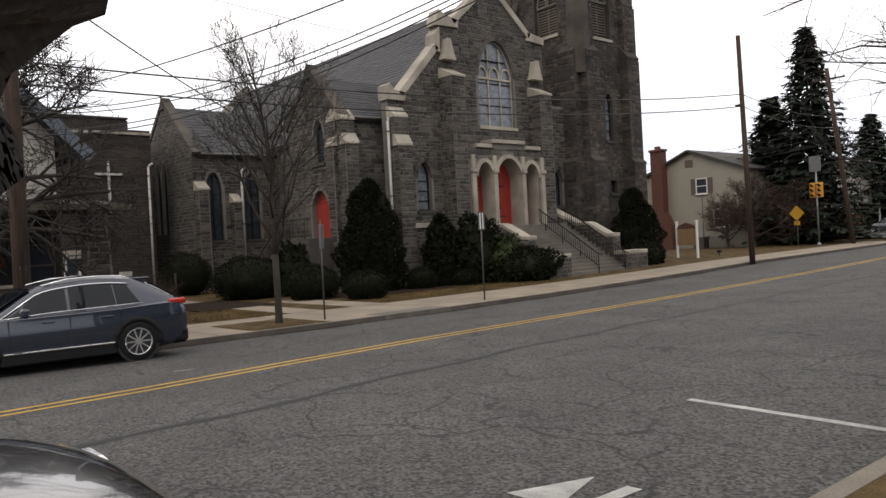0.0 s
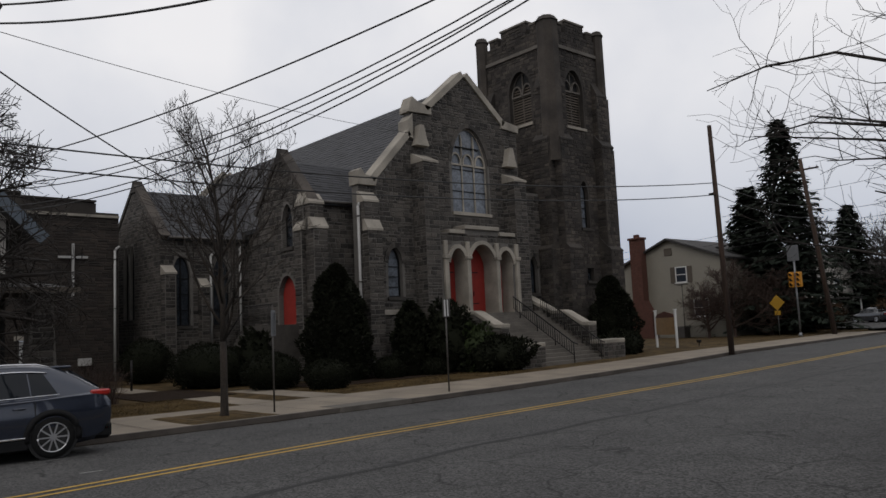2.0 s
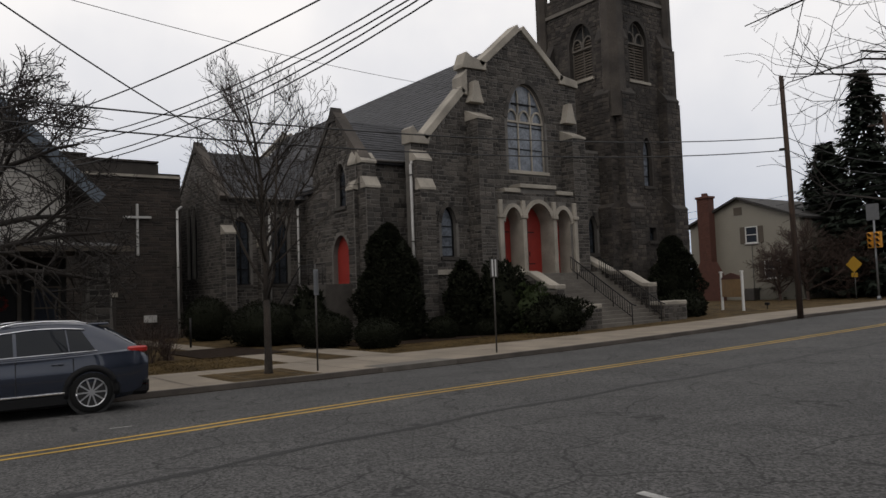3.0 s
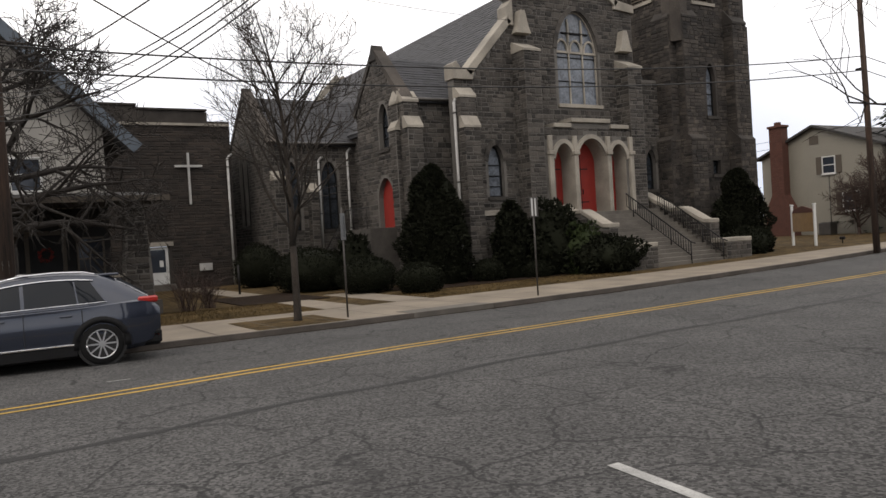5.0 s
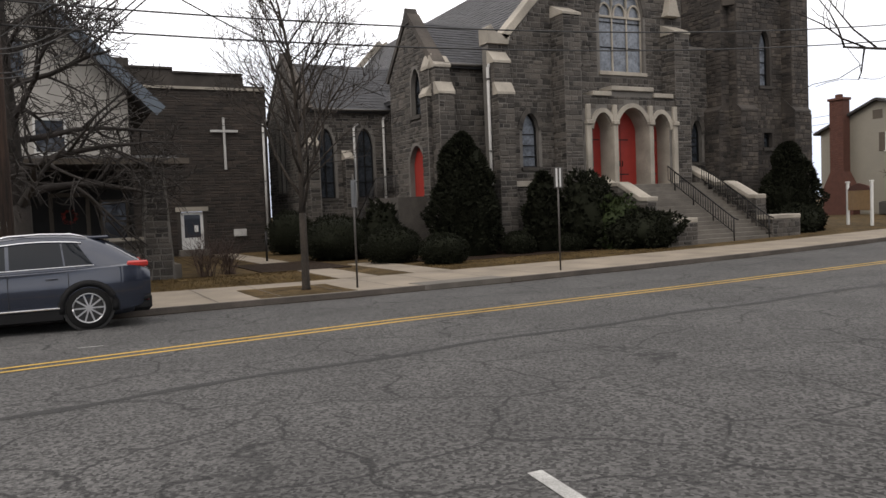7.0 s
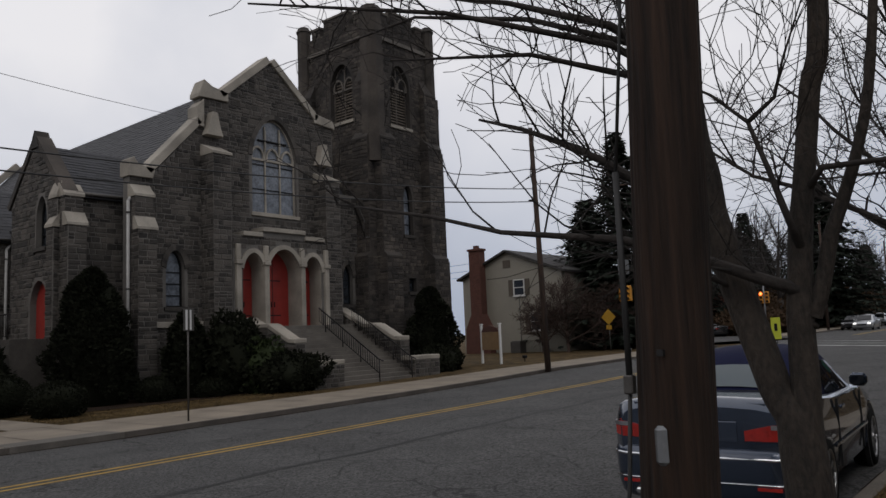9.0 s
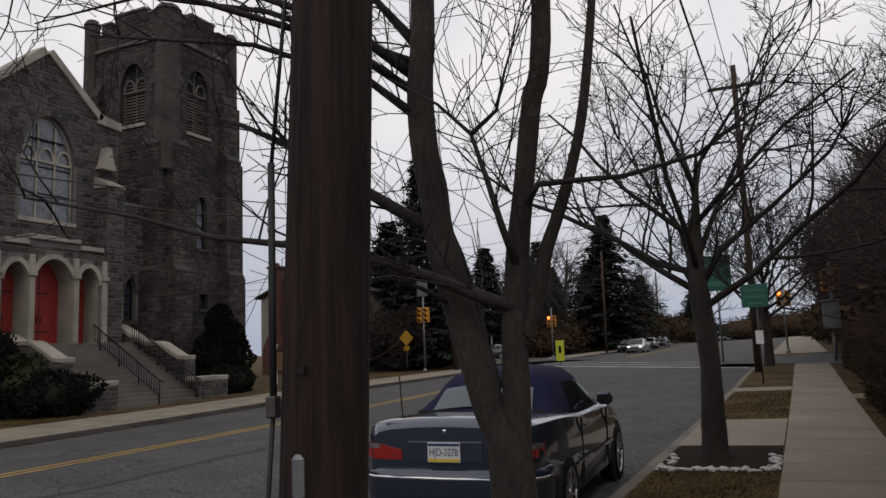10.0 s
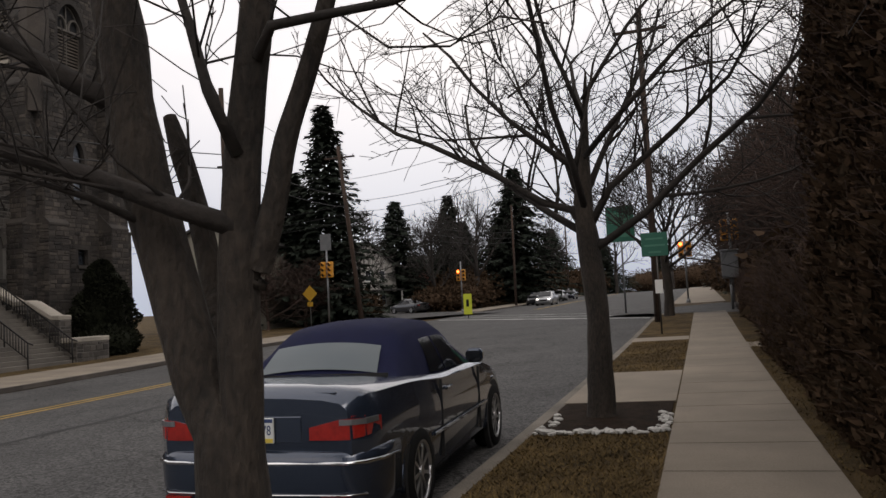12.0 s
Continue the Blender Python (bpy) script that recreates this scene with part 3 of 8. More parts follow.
def facade():
    outer = [(21.5, BASE), (34.6, BASE), (34.6, 9.2), (32.4, 9.2), (32.4, 12.6), (31.3, 12.75), (28.5, 15.15), (25.9, 12.75), (24.75, 12.75), (24.75, 11.35), (22.4, 8.75), (21.5, 8.75)]
    big = arch(28.72, 2.6, 7.75, 10.4, 12.3)
    left = arch(23.5, 0.85, 3.4, 5.0, 5.75)
    right = arch(33.25, 0.7, 3.55, 4.9, 5.6)
    doorway = [(26.2, 2.4), (30.8, 2.4), (30.8, 6.2), (26.2, 6.2)]
    holes = [big, left, right, doorway]
    wall = part("wall", panel(outer, holes, "x", FX, FX - 0.5), MORTAR, church, "front gable wall of squared stone")
    stone_face(outer, [grown(h, 0.16) for h in holes[:3]] + [[(25.8, BASE), (31.2, BASE), (31.2, 6.6), (25.8, 6.6)]], "x", FX, wall, pieces=(21.5, 27.2, 4.2, 9.6))
    # voussoirs round the pointed heads
    for o in (big, left, right):
        v, f = [], []
        zs = max(p[1] for p in o if abs(p[0] - max(q[0] for q in o)) < 0.01)
        g = grown(o, 0.24)
        rows = [k for k in range(len(o)) if o[k][1] >= zs - 0.01]
        for a, b in zip(rows, rows[1:]):
            k = len(v)
            for d in (-0.01, 0.05):
                for q in (o[a], o[b], g[b], g[a]):
                    v.append((FX + d, q[0], q[1]))
            f += [(k + 4, k + 5, k + 6, k + 7), (k, k + 1, k + 5, k + 4), (k + 1, k + 2, k + 6, k + 5), (k + 2, k + 3, k + 7, k + 6), (k + 3, k, k + 4, k + 7)]
        raw("arch_stonework", v, f, STONE, wall, "wedge-shaped stones of a pointed arch", "stuff")
    w = lancet(church, "x", FX, big, LEADED, bars=2, rows=2, trim=LIMESTONE, depth=0.22)
    # tracery heads in the great window
    for c in (27.85, 28.72, 29.59):
        o = arch(c, 0.8, 10.25, 10.45, 10.95, 5)
        bm = ring(o, grown(o, -0.1), "x", FX - 0.2, FX - 0.12)
        part("tracery", bm, LIMESTONE, w)
    for c in (28.3, 29.15):
        part("tracery_bar", boxes((FX - 0.2, FX - 0.12, c - 0.04, c + 0.04, 10.8, 11.75)), LIMESTONE, w)
    part("tracery_bar", boxes((FX - 0.2, FX - 0.12, 27.9, 29.55, 11.2, 11.27)), PLASTIC, w)
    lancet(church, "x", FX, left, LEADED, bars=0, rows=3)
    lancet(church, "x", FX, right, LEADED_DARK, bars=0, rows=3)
    # limestone copings and kneelers
    def trim(name, pts, x0=FX - 0.62, x1=FX + 0.14):
        bm = bmesh.new()
        prism(bm, pts, "x", x0, x1)
        bmesh.ops.bevel(bm, geom=list(bm.edges), offset=0.02, segments=1, affect="EDGES")
        part(name, bm, LIMESTONE, church, "weathered pale limestone")
    trim("coping", beam_outline((22.35, 8.8), (24.75, 11.4), 0.34))
    trim("coping", beam_outline((25.85, 12.75), (28.5, 15.05), 0.34))
    trim("coping", beam_outline((28.5, 15.05), (31.25, 12.72), 0.34))
    trim("kneeler", [(21.42, 8.62), (22.45, 8.62), (22.55, 9.05), (21.85, 9.12), (21.62, 9.42), (21.42, 9.3)])
    trim("kneeler", [(24.5, 11.3), (24.85, 11.2), (24.85, 12.5), (24.5, 12.1)])
    trim("kneeler", [(24.6, 12.55), (26.1, 12.6), (26.1, 13.02), (25.3, 13.14), (24.86, 13.38), (24.6, 12.72)])
    trim("kneeler", [(31.15, 12.6), (32.5, 12.5), (32.5, 12.9), (31.2, 13.1)])
    for y0, y1, z in ((26.25, 27.3, 6.48), (27.3, 29.75, 6.74), (29.75, 30.95, 6.48)):
        trim("string_course", [(y0, z), (y1, z), (y1, z + 0.2), (y0, z + 0.2)], FX - 0.1, -27.68)
    trim("plinth_course", [(21.3, 2.55), (25.9, 2.55), (25.9, 2.8), (21.3, 2.8)], FX - 0.05, FX + 0.12)


facade()


def buttress(y0, y1, steps, top=None, x_back=FX, parent=church):
    """steps: (x of the face, height at which it ends); each ends in a sloping limestone."""
    b = part("buttress", bmesh.new(), MORTAR, parent, "stepped stone buttress with limestone weatherings")
    z0 = BASE
    for i, (x1, z1) in enumerate(steps):
        stone_block(b, x_back - 0.05, x1, y0, y1, z0, z1, "shaft")
        x2 = steps[i + 1][0] if i + 1 < len(steps) else x_back
        bm = bmesh.new()
        prism(bm, [(x1 + 0.05, z1 - 0.08), (x1 + 0.05, z1 + 0.02), (x2 + 0.02, z1 + 0.46), (x2 - 0.1, z1 + 0.46), (x2 - 0.1, z1 - 0.08)], "y", y0 - 0.05, y1 + 0.05)
        part("weathering", bm, LIMESTONE, b)
        z0 = z1
    if top:
        c = (y0 + y1) / 2
        bm = bmesh.new()
        prism(bm, [(c - 0.42, top), (c + 0.42, top), (c + 0.3, top + 0.3), (c + 0.12, top + 1.05), (c - 0.12, top + 1.05), (c - 0.3, top + 0.3)], "x", x_back - 0.1, x_back + 0.42)
        part("gablet", bm, LIMESTONE, b)
    return b


buttress(24.75, 25.65, [(-27.7, 10.0)], 10.85)
buttress(31.1, 32.0, [(-27.7, 9.6)], 10.45)
buttress(21.52, 22.3, [(-27.95, 6.5), (-28.2, 7.85)])


def portal():
    p = part("portal", bmesh.new(), LIMESTONE, church, "projecting entrance bay with three arched red doors")
    px, dx = -27.8, -28.65
    arches = [arch(26.8, 1.1, 2.5, 5.0, 5.75), arch(28.5, 1.86, 2.5, 5.0, 6.0), arch(30.2, 1.1, 2.5, 5.0, 5.75)]
    outer = [(25.75, BASE), (31.25, BASE), (31.25, 6.5), (25.75, 6.5)]
    b = part("bay", panel(outer, arches, "x", px, px - 0.8), MORTAR, p)
    stone_face([(25.75, 5.9), (31.25, 5.9), (31.25, 6.5), (25.75, 6.5)], [grown(a, 0.25) for a in arches], "x", px, b)
    part("bay_head", boxes((px - 0.7, px - 0.004, 27.3, 29.75, 6.5, 6.74)), MORTAR, p)
    for o in arches:
        bm = ring(grown(o, 0.2), o, "x", px - 0.3, px + 0.1, False, 2)
        part("archivolt", bm, LIMESTONE, p)
    for o in arches:
        bm = ring(o, grown(o, -0.015), "x", dx, px - 0.02, False, 1)
        part("jamb", bm, LIMESTONE, p, "smooth pale stone reveal")
    for y in (25.98, 27.46, 29.54, 31.02):
        bm = boxes((px - 0.05, px + 0.16, y - 0.13, y + 0.13, 2.4, 5.25), bevel=0.03)
        box(bm, px - 0.05, px + 0.24, y - 0.17, y + 0.17, 5.2, 5.4, bevel=0.03)
        box(bm, px - 0.05, px + 0.14, y - 0.12, y + 0.12, 5.4, 6.1, bevel=0.03)
        part("pier", bm, LIMESTONE, p)
    for o in arches:
        bm = bmesh.new()
        prism(bm, o, "x", dx - 0.08, dx)
        d = part("door", bm, RED, p, "red painted arched double door")
        c = (min(q[0] for q in o) + max(q[0] for q in o)) / 2
        part("door_seam", boxes((dx, dx + 0.012, c - 0.012, c + 0.012, 2.52, 5.6)), DARK_AND_SHADE, d)
        for s in (-1, 1):
            part("door_handle", boxes((dx, dx + 0.05, c + s * 0.09 - 0.015, c + s * 0.09 + 0.015, 3.4, 3.65), bevel=0.006), IRON, d)
        for z in (3.0, 4.6):
            part("strap_hinge", boxes((dx, dx + 0.012, c - 0.45, c + 0.45, z, z + 0.05)), IRON, d)


portal()


def roofs():
    # nave
    bm = bmesh.new()
    prism(bm, [(22.2, 8.0), (22.2, 7.8), (34.8, 7.8), (34.8, 8.0), (28.5, 14.7)], "x", FX - 0.45, -56.5)
    r = part("roof", bm, SLATE, church, "steep dark slate nave roof")
    slates(r, (-56.5, 22.2, 8.03), (27.4, 0, 0), (0, 6.3, 6.7), 68, 32)
    bm = bmesh.new()
    for a, b in (((22.0, 8.0), (28.5, 14.85)), ((28.5, 14.85), (35, 8.0))):
        prism(bm, beam_outline(a, b, 0.4), "x", -57, -56.5)
    part("coping", bm, LIMESTONE, church)
    wall = part("wall", boxes((-56.5, FX - 0.5, 22.4, 22.8, BASE, 8.0)), MORTAR, church, "nave side wall")
    stone_face([(-46, BASE), (FX - 0.5, BASE), (FX - 0.5, 8.0), (-46, 8.0)], [], "y", 22.4, wall)
    part("wall", boxes((-57, -56.5, 22.4, 34.6, BASE, 8.0)), MORTAR, church, "nave end wall")
    bm = bmesh.new()
    prism(bm, [(22.4, 7.9), (34.6, 7.9), (28.5, 14.8)], "x", -56.95, -56.55)
    part("gable", bm, MORTAR, church)


roofs()


def gabled_wing(x0, x1, y0, y1, eave, ridge, holes_s, holes_e, name):
    """A wing whose gable looks south and whose long side looks to the street."""
    w = part(name, bmesh.new(), MORTAR, church, "stone wing with a slate gable roof")
    c = (x0 + x1) / 2
    south = [(x0, BASE), (x1, BASE), (x1, eave), (c, ridge), (x0, eave)]
    a = part("wall", panel(south, holes_s, "y", y0, y0 + 0.4), MORTAR, w)
    stone_face(south, [grown(h, 0.12) for h in holes_s], "y", y0, a)
    east = [(y0 + 0.4, BASE), (y1, BASE), (y1, eave), (y0 + 0.4, eave)]
    b = part("wall", panel(east, holes_e, "x", x1, x1 - 0.4), MORTAR, w)
    stone_face([(y0, BASE), (y1, BASE), (y1, eave), (y0, eave)], [grown(h, 0.12) for h in holes_e], "x", x1, b)
    part("wall", boxes((x0, x0 + 0.4, y0 + 0.4, y1, BASE, eave)), MORTAR, w)
    bm = bmesh.new()
    prism(bm, [(x0 - 0.2, eave - 0.15), (x1 + 0.25, eave - 0.15), (x1 + 0.25, eave), (c, ridge - 0.15), (x0 - 0.2, eave)], "y", y0 + 0.35, 28)
    r = part("roof", bm, SLATE, w)
    n = max(8, int(8.5 * 2.4))
    slates(r, (x1 + 0.27, y0 + 0.35, eave), (0, 28 - y0 - 0.35, 0), (c - x1 - 0.27, 0, ridge - 0.15 - eave), n, 16)
    bm = bmesh.new()
    for p, q in (((x0 - 0.15, eave - 0.1), (c, ridge)), ((c, ridge), (x1 + 0.15, eave - 0.1))):
        prism(bm, beam_outline(p, q, 0.24), "y", y0 - 0.08, y0 + 0.5)
    part("coping", bm, STONE_TOWER, w)
    bm = bmesh.new()
    prism(bm, [(c - 0.42, ridge - 0.3), (c + 0.42, ridge - 0.3), (c + 0.03, ridge + 0.42), (c - 0.03, ridge + 0.42)], "y", y0 - 0.1, y0 + 0.45)
    part("finial", bm, STONE_TOWER, w)
    v, f = [], []
    tube(v, f, [(x1 + 0.3, y0 + 0.4, eave - 0.02), (x1 + 0.3, y1, eave - 0.02)], 0.075, 8)
    raw("gutter", v, f, DARKMETAL, w, smooth=True)
    return w


side_door = arch(-31.45, 1.55, 2.3, 3.7, 4.6)
porch = gabled_wing(-34.1, -29.6, 19.3, 22.3, 7.85, 10.3, [side_door, arch(-31.3, 0.95, 5.9, 7.1, 7.95)], [], "side_porch")
bm = bmesh.new()
prism(bm, side_door, "y", 19.55, 19.62)
part("side_door", bm, RED, church, "red painted arched side door")
lancet(church, "y", 19.3, arch(-31.3, 0.95, 5.9, 7.1, 7.95), bars=0, rows=2)
buttress(19.25, 19.95, [(-28.9, 6.6), (-29.2, 7.75)], x_back=-29.6)
for z, d in ((6.6, 0.28), (7.75, 0.14)):
    stone_block(church, -30.2, -29.6, 19.3 - d, 19.3, BASE, z, "side_buttress")
    bm = bmesh.new()
    prism(bm, [(19.3 - d - 0.06, z - 0.1), (19.3 - d - 0.06, z + 0.02), (19.3, z + 0.55), (19.3, z - 0.1)], "x", -30.25, -29.55)
    part("weathering", bm, LIMESTONE, church)
wins = [arch(y, 1.0, 2.6, 5.5, 6.5) for y in (18.4, 20.75)]
lwins = [arch(-46.7, 0.75, 3.1, 6.4, 7.5), arch(-45.7, 0.75, 3.1, 6.4, 7.5)]
gabled_wing(-49.2, -41.4, 17.2, 22.4, 7.5, 10.9, lwins, wins, "transept")
for o in wins:
    lancet(church, "x", -41.4, o, bars=1, rows=3, depth=0.22)
for o in lwins:
    lancet(church, "y", 17.2, o, bars=0, rows=3, depth=0.22)
buttress(17.25, 17.85, [(-40.8, 5.5)], x_back=-41.4)
buttress(19.35, 19.8, [(-40.9, 4.8)], x_back=-41.4)


def downspout(x, y, z0, z1, lean=0.0):
    b = thing("downspout", "pale painted metal downspout on a stone wall", "downspout", (x, y, z0), group="downspouts on the church")
    rod("pipe", [(0, 0, 0), (0, 0, z1 - z0)], 0.07, DOWNPIPE, b, seg=8)
    rod("elbow", [(0, 0, z1 - z0 - 0.02), (-0.05, 0.12, z1 - z0 + 0.15), (-0.15, 0.3, z1 - z0 + 0.25)], 0.07, DOWNPIPE, b, seg=8)
    for z in (1.0, (z1 - z0) * 0.55, z1 - z0 - 0.5):
        part("strap", boxes((-0.09, 0.085, -0.085, 0.085, z, z + 0.05)), DARKMETAL, b)


GF = ground_z(-30, 18) + CURB_H - 0.02
downspout(-28.51, 21.4, GF, 7.6)
downspout(-41.25, 20.05, GF, 6.5)
downspout(-41.25, 21.85, GF, 7.0)
downspout(-43.35, 15.45, GF, 6.9)


def annex():
    a = part("annex", bmesh.new(), MORTAR_DARK, church, "plain brown stone parish hall with a flat parapet")
    outer = [(2.0, BASE), (15.7, BASE), (15.7, 9.0), (14.5, 9.0), (14.5, 9.5), (10.8, 9.6), (10.8, 9.75), (2.0, 9.75)]
    door = [(10.8, 0.1), (12.0, 0.1), (12.0, 2.15), (10.8, 2.15)]
    w = part("wall", panel(outer, [door], "x", -43.5, -44.0), MORTAR_DARK, a)
    stone_face([(2.0, BASE), (15.7, BASE), (15.7, 8.7), (2.0, 8.7)], [grown(door, 0.2)], "x", -43.5, w, material=STONE_BROWN, h0=0.1, h1=0.2, w0=0.25, w1=0.7)
    part("parapet_course", boxes((-43.55, -43.38, 2, 15.7, 8.72, 8.86)), LIMESTONE, a)
    part("parapet_cap", boxes((-44.05, -43.4, 2, 10.8, 9.76, 9.86), (-44.05, -43.4, 10.8, 14.5, 9.56, 9.66)), MORTAR_DARK, a)
    part("wall", boxes((-60, -44.0, 15.2, 15.7, BASE, 9.0), (-60, -44.0, 2, 2.5, BASE, 9.6)), MORTAR_DARK, a)
    part("roof", boxes((-60, -44.0, 2.5, 15.2, 8.4, 8.6)), SHINGLE, a)
    part("chimney", boxes((-46.5, -45.2, 7.4, 8.8, 8.6, 10.6), bevel=0.04), MORTAR_DARK, a)
    d = part("annex_door", boxes((-43.7, -43.6, 10.82, 11.98, 0.1, 2.13)), WHITETRIM, a, "white framed glazed door")
    for y0, y1 in ((10.98, 11.82),):
        part("pane", boxes((-43.6, -43.585, y0, y1, 0.75, 1.98)), WINDOW_GLASS, d)
        part("posted_notice", boxes((-43.585, -43.58, 11.5, 11.7, 1.05, 1.4)), WHITETRIM, d, "white paper notice")
    part("door_step", boxes((-43.5, -42.9, 10.6, 12.2, BASE, 0.1), bevel=0.01), STEPSTONE, a)
    part("lintel", boxes((-43.6, -43.44, 10.55, 12.25, 2.16, 2.4)), LIMESTONE, a)


annex()
cross = thing("wall_cross", "tall weathered white wooden cross on the hall wall", "cross", (-43.38, 13.3, 5.8))
part("upright", boxes((-0.06, 0.06, -0.06, 0.06, -1.42, 1.42), bevel=0.01), DOWNPIPE, cross)
part("crossbar", boxes((-0.05, 0.063, -0.74, 0.74, 0.62, 0.75), bevel=0.01), DOWNPIPE, cross)


def tower():
    t = part("tower", bmesh.new(), MORTAR_DARK, church, "square battlemented stone bell tower")
    x0, x1, y0, y1 = -33.1, -27.75, 34.6, 39.35
    south = [(x0, BASE), (x1, BASE), (x1, 19.0), (x0, 19.0)]
    hs = [arch(-30.1, 1.75, 13.65, 15.8, 16.95)]
    a = part("wall", panel(south, hs, "y", y0, y0 + 0.5), MORTAR_DARK, t)
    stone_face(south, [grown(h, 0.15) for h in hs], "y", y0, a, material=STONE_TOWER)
    front = [(y0, BASE), (y1, BASE), (y1, 19.0), (y0, 19.0)]
    hf = [arch(36.8, 1.6, 13.3, 15.7, 16.8), arch(37.15, 0.72, 7.3, 9.3, 10.1), [(37.0, 4.2), (37.6, 4.2), (37.6, 4.95), (37.0, 4.95)]]
    b = part("wall", panel([(y0 + 0.5, BASE), (y1, BASE), (y1, 19.0), (y0 + 0.5, 19.0)], hf, "x", x1, x1 - 0.5), MORTAR_DARK, t)
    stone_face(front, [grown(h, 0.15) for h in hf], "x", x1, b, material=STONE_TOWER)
    part("wall", boxes((x0, x1 - 0.5, y1 - 0.5, y1, BASE, 19.0), (x0, x0 + 0.5, y0 + 0.5, y1 - 0.5, BASE, 19.0)), MORTAR_DARK, t)
    part("roof", boxes((x0 + 0.5, x1 - 0.5, y0 + 0.5, y1 - 0.5, 18.3, 18.5)), SHINGLE, t)
    for face, pl, o, c in (("y", y0, hs[0], -30.1), ("x", x1, hf[0], 36.8)):
        # near-black sheet behind the louvres stands in for the belfry's inner shade
        w = lancet(t, face, pl, o, DARK_AND_SHADE, bars=1, rows=0, trim=STEPSTONE, depth=0.35, name="belfry_opening")
        sg = 1 if face == "y" else -1
        hw = 0.8
        for k in range(14):
            z = min(p[1] for p in o) + 0.12 + k * 0.16
            bm = bmesh.new()
            pl2 = pl + sg * 0.3
            if face == "y":
                prism(bm, [(pl2 - 0.06, z), (pl2 + 0.02, z + 0.12), (pl2 + 0.04, z + 0.12), (pl2 - 0.04, z)], "x", c - hw, c + hw)
            else:
                prism(bm, [(pl2 + 0.06, z), (pl2 - 0.02, z + 0.12), (pl2 - 0.04, z + 0.12), (pl2 + 0.04, z)], "y", c - hw + 0.05, c + hw - 0.05)
            part("louvre", bm, SHUTTER, w)
        for s in (-0.42, 0.42):
            oo = arch(c + s, 0.8, 15.45, 15.65, 16.2, 4)
            bm = ring(oo, grown(oo, -0.09), face, pl + sg * 0.28, pl + sg * 0.18)
            part("tracery", bm, STEPSTONE, w)
    lancet(t, "x", x1, hf[1], LEADED, bars=0, rows=3)
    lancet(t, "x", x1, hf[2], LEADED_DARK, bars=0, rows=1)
    part("string_course", boxes((x0 - 0.1, x1 + 0.12, y0 - 0.12, y0, 17.9, 18.1), (x1, x1 + 0.12, y0 - 0.12, y1, 17.9, 18.1)), STEPSTONE, t)
    # battlements
    for k, (u0, u1, z) in enumerate(((-32.4, -31.7, 19.45), (-31.4, -29.3, 19.75), (-29.0, -28.4, 19.45))):
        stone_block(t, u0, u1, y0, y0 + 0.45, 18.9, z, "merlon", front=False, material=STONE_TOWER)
        part("merlon_cap", boxes((u0 - 0.05, u1 + 0.05, y0 - 0.07, y0 + 0.5, z, z + 0.12)), STEPSTONE, t)
    for u0, u1, z in ((35.45, 35.95, 19.4), (36.25, 38.0, 19.7), (38.3, 38.85, 19.4)):
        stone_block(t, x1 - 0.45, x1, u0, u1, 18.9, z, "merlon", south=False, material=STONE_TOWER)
        part("merlon_cap", boxes((x1 - 0.5, x1 + 0.07, u0 - 0.05, u1 + 0.05, z, z + 0.12)), STEPSTONE, t)
        part("merlon_back", boxes((x0, x0 + 0.45, u0, u1, 18.9, z)), MORTAR_DARK, t)
    for cx, cy, zt, r0 in ((x1 - 0.05, y0 + 0.1, 19.3, 0.64), (x1, y1, 19.4, 0.36), (x0, y0, 19.6, 0.4), (x0, y1, 19.4, 0.36)):
        bm = bmesh.new()
        bmesh.ops.create_cone(bm, cap_ends=True, segments=8, radius1=r0 + 0.03, radius2=r0, depth=zt - 11.0, matrix=pose(cx, cy, (zt + 11.0) / 2, 0, 0, 22.5))
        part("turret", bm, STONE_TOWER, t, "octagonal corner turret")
        bm = bmesh.new()
        bmesh.ops.create_cone(bm, cap_ends=True, segments=8, radius1=r0 + 0.07, radius2=r0 * 0.75, depth=0.3, matrix=pose(cx, cy, zt + 0.15, 0, 0, 22.5))
        part("turret_cap", bm, STONE_TOWER, t)
    # stepped corner buttresses
    for zt, d, w in ((15.5, 0.35, 0.9), (12.3, 0.6, 1.0), (6.0, 0.8, 1.05)):
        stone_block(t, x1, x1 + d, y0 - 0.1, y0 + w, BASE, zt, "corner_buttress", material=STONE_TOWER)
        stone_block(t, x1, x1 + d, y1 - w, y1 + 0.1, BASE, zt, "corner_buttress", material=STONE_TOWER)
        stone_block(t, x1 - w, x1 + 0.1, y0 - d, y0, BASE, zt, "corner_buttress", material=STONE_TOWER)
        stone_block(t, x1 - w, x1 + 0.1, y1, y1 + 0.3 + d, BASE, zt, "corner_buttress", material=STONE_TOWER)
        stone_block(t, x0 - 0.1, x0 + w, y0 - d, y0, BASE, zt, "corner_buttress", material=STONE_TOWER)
        for ya, yb in ((y0 - 0.12, y0 + w + 0.02), (y1 - w - 0.02, y1 + 0.12)):
            bm = bmesh.new()
            prism(bm, [(x1 + d + 0.04, zt - 0.1), (x1 + d + 0.04, zt), (x1, zt + 0.8), (x1 - 0.1, zt + 0.8), (x1 - 0.1, zt - 0.1)], "y", ya, yb)
            part("weathering", bm, STONE_TOWER, t)
        for xa, xb in ((x1 - w - 0.02, x1 + 0.12), (x0 - 0.12, x0 + w + 0.02)):
            bm = bmesh.new()
            prism(bm, [(y0 - d - 0.04, zt - 0.1), (y0 - d - 0.04, zt), (y0, zt + 0.8), (y0 + 0.1, zt + 0.8), (y0 + 0.1, zt - 0.1)], "x", xa, xb)
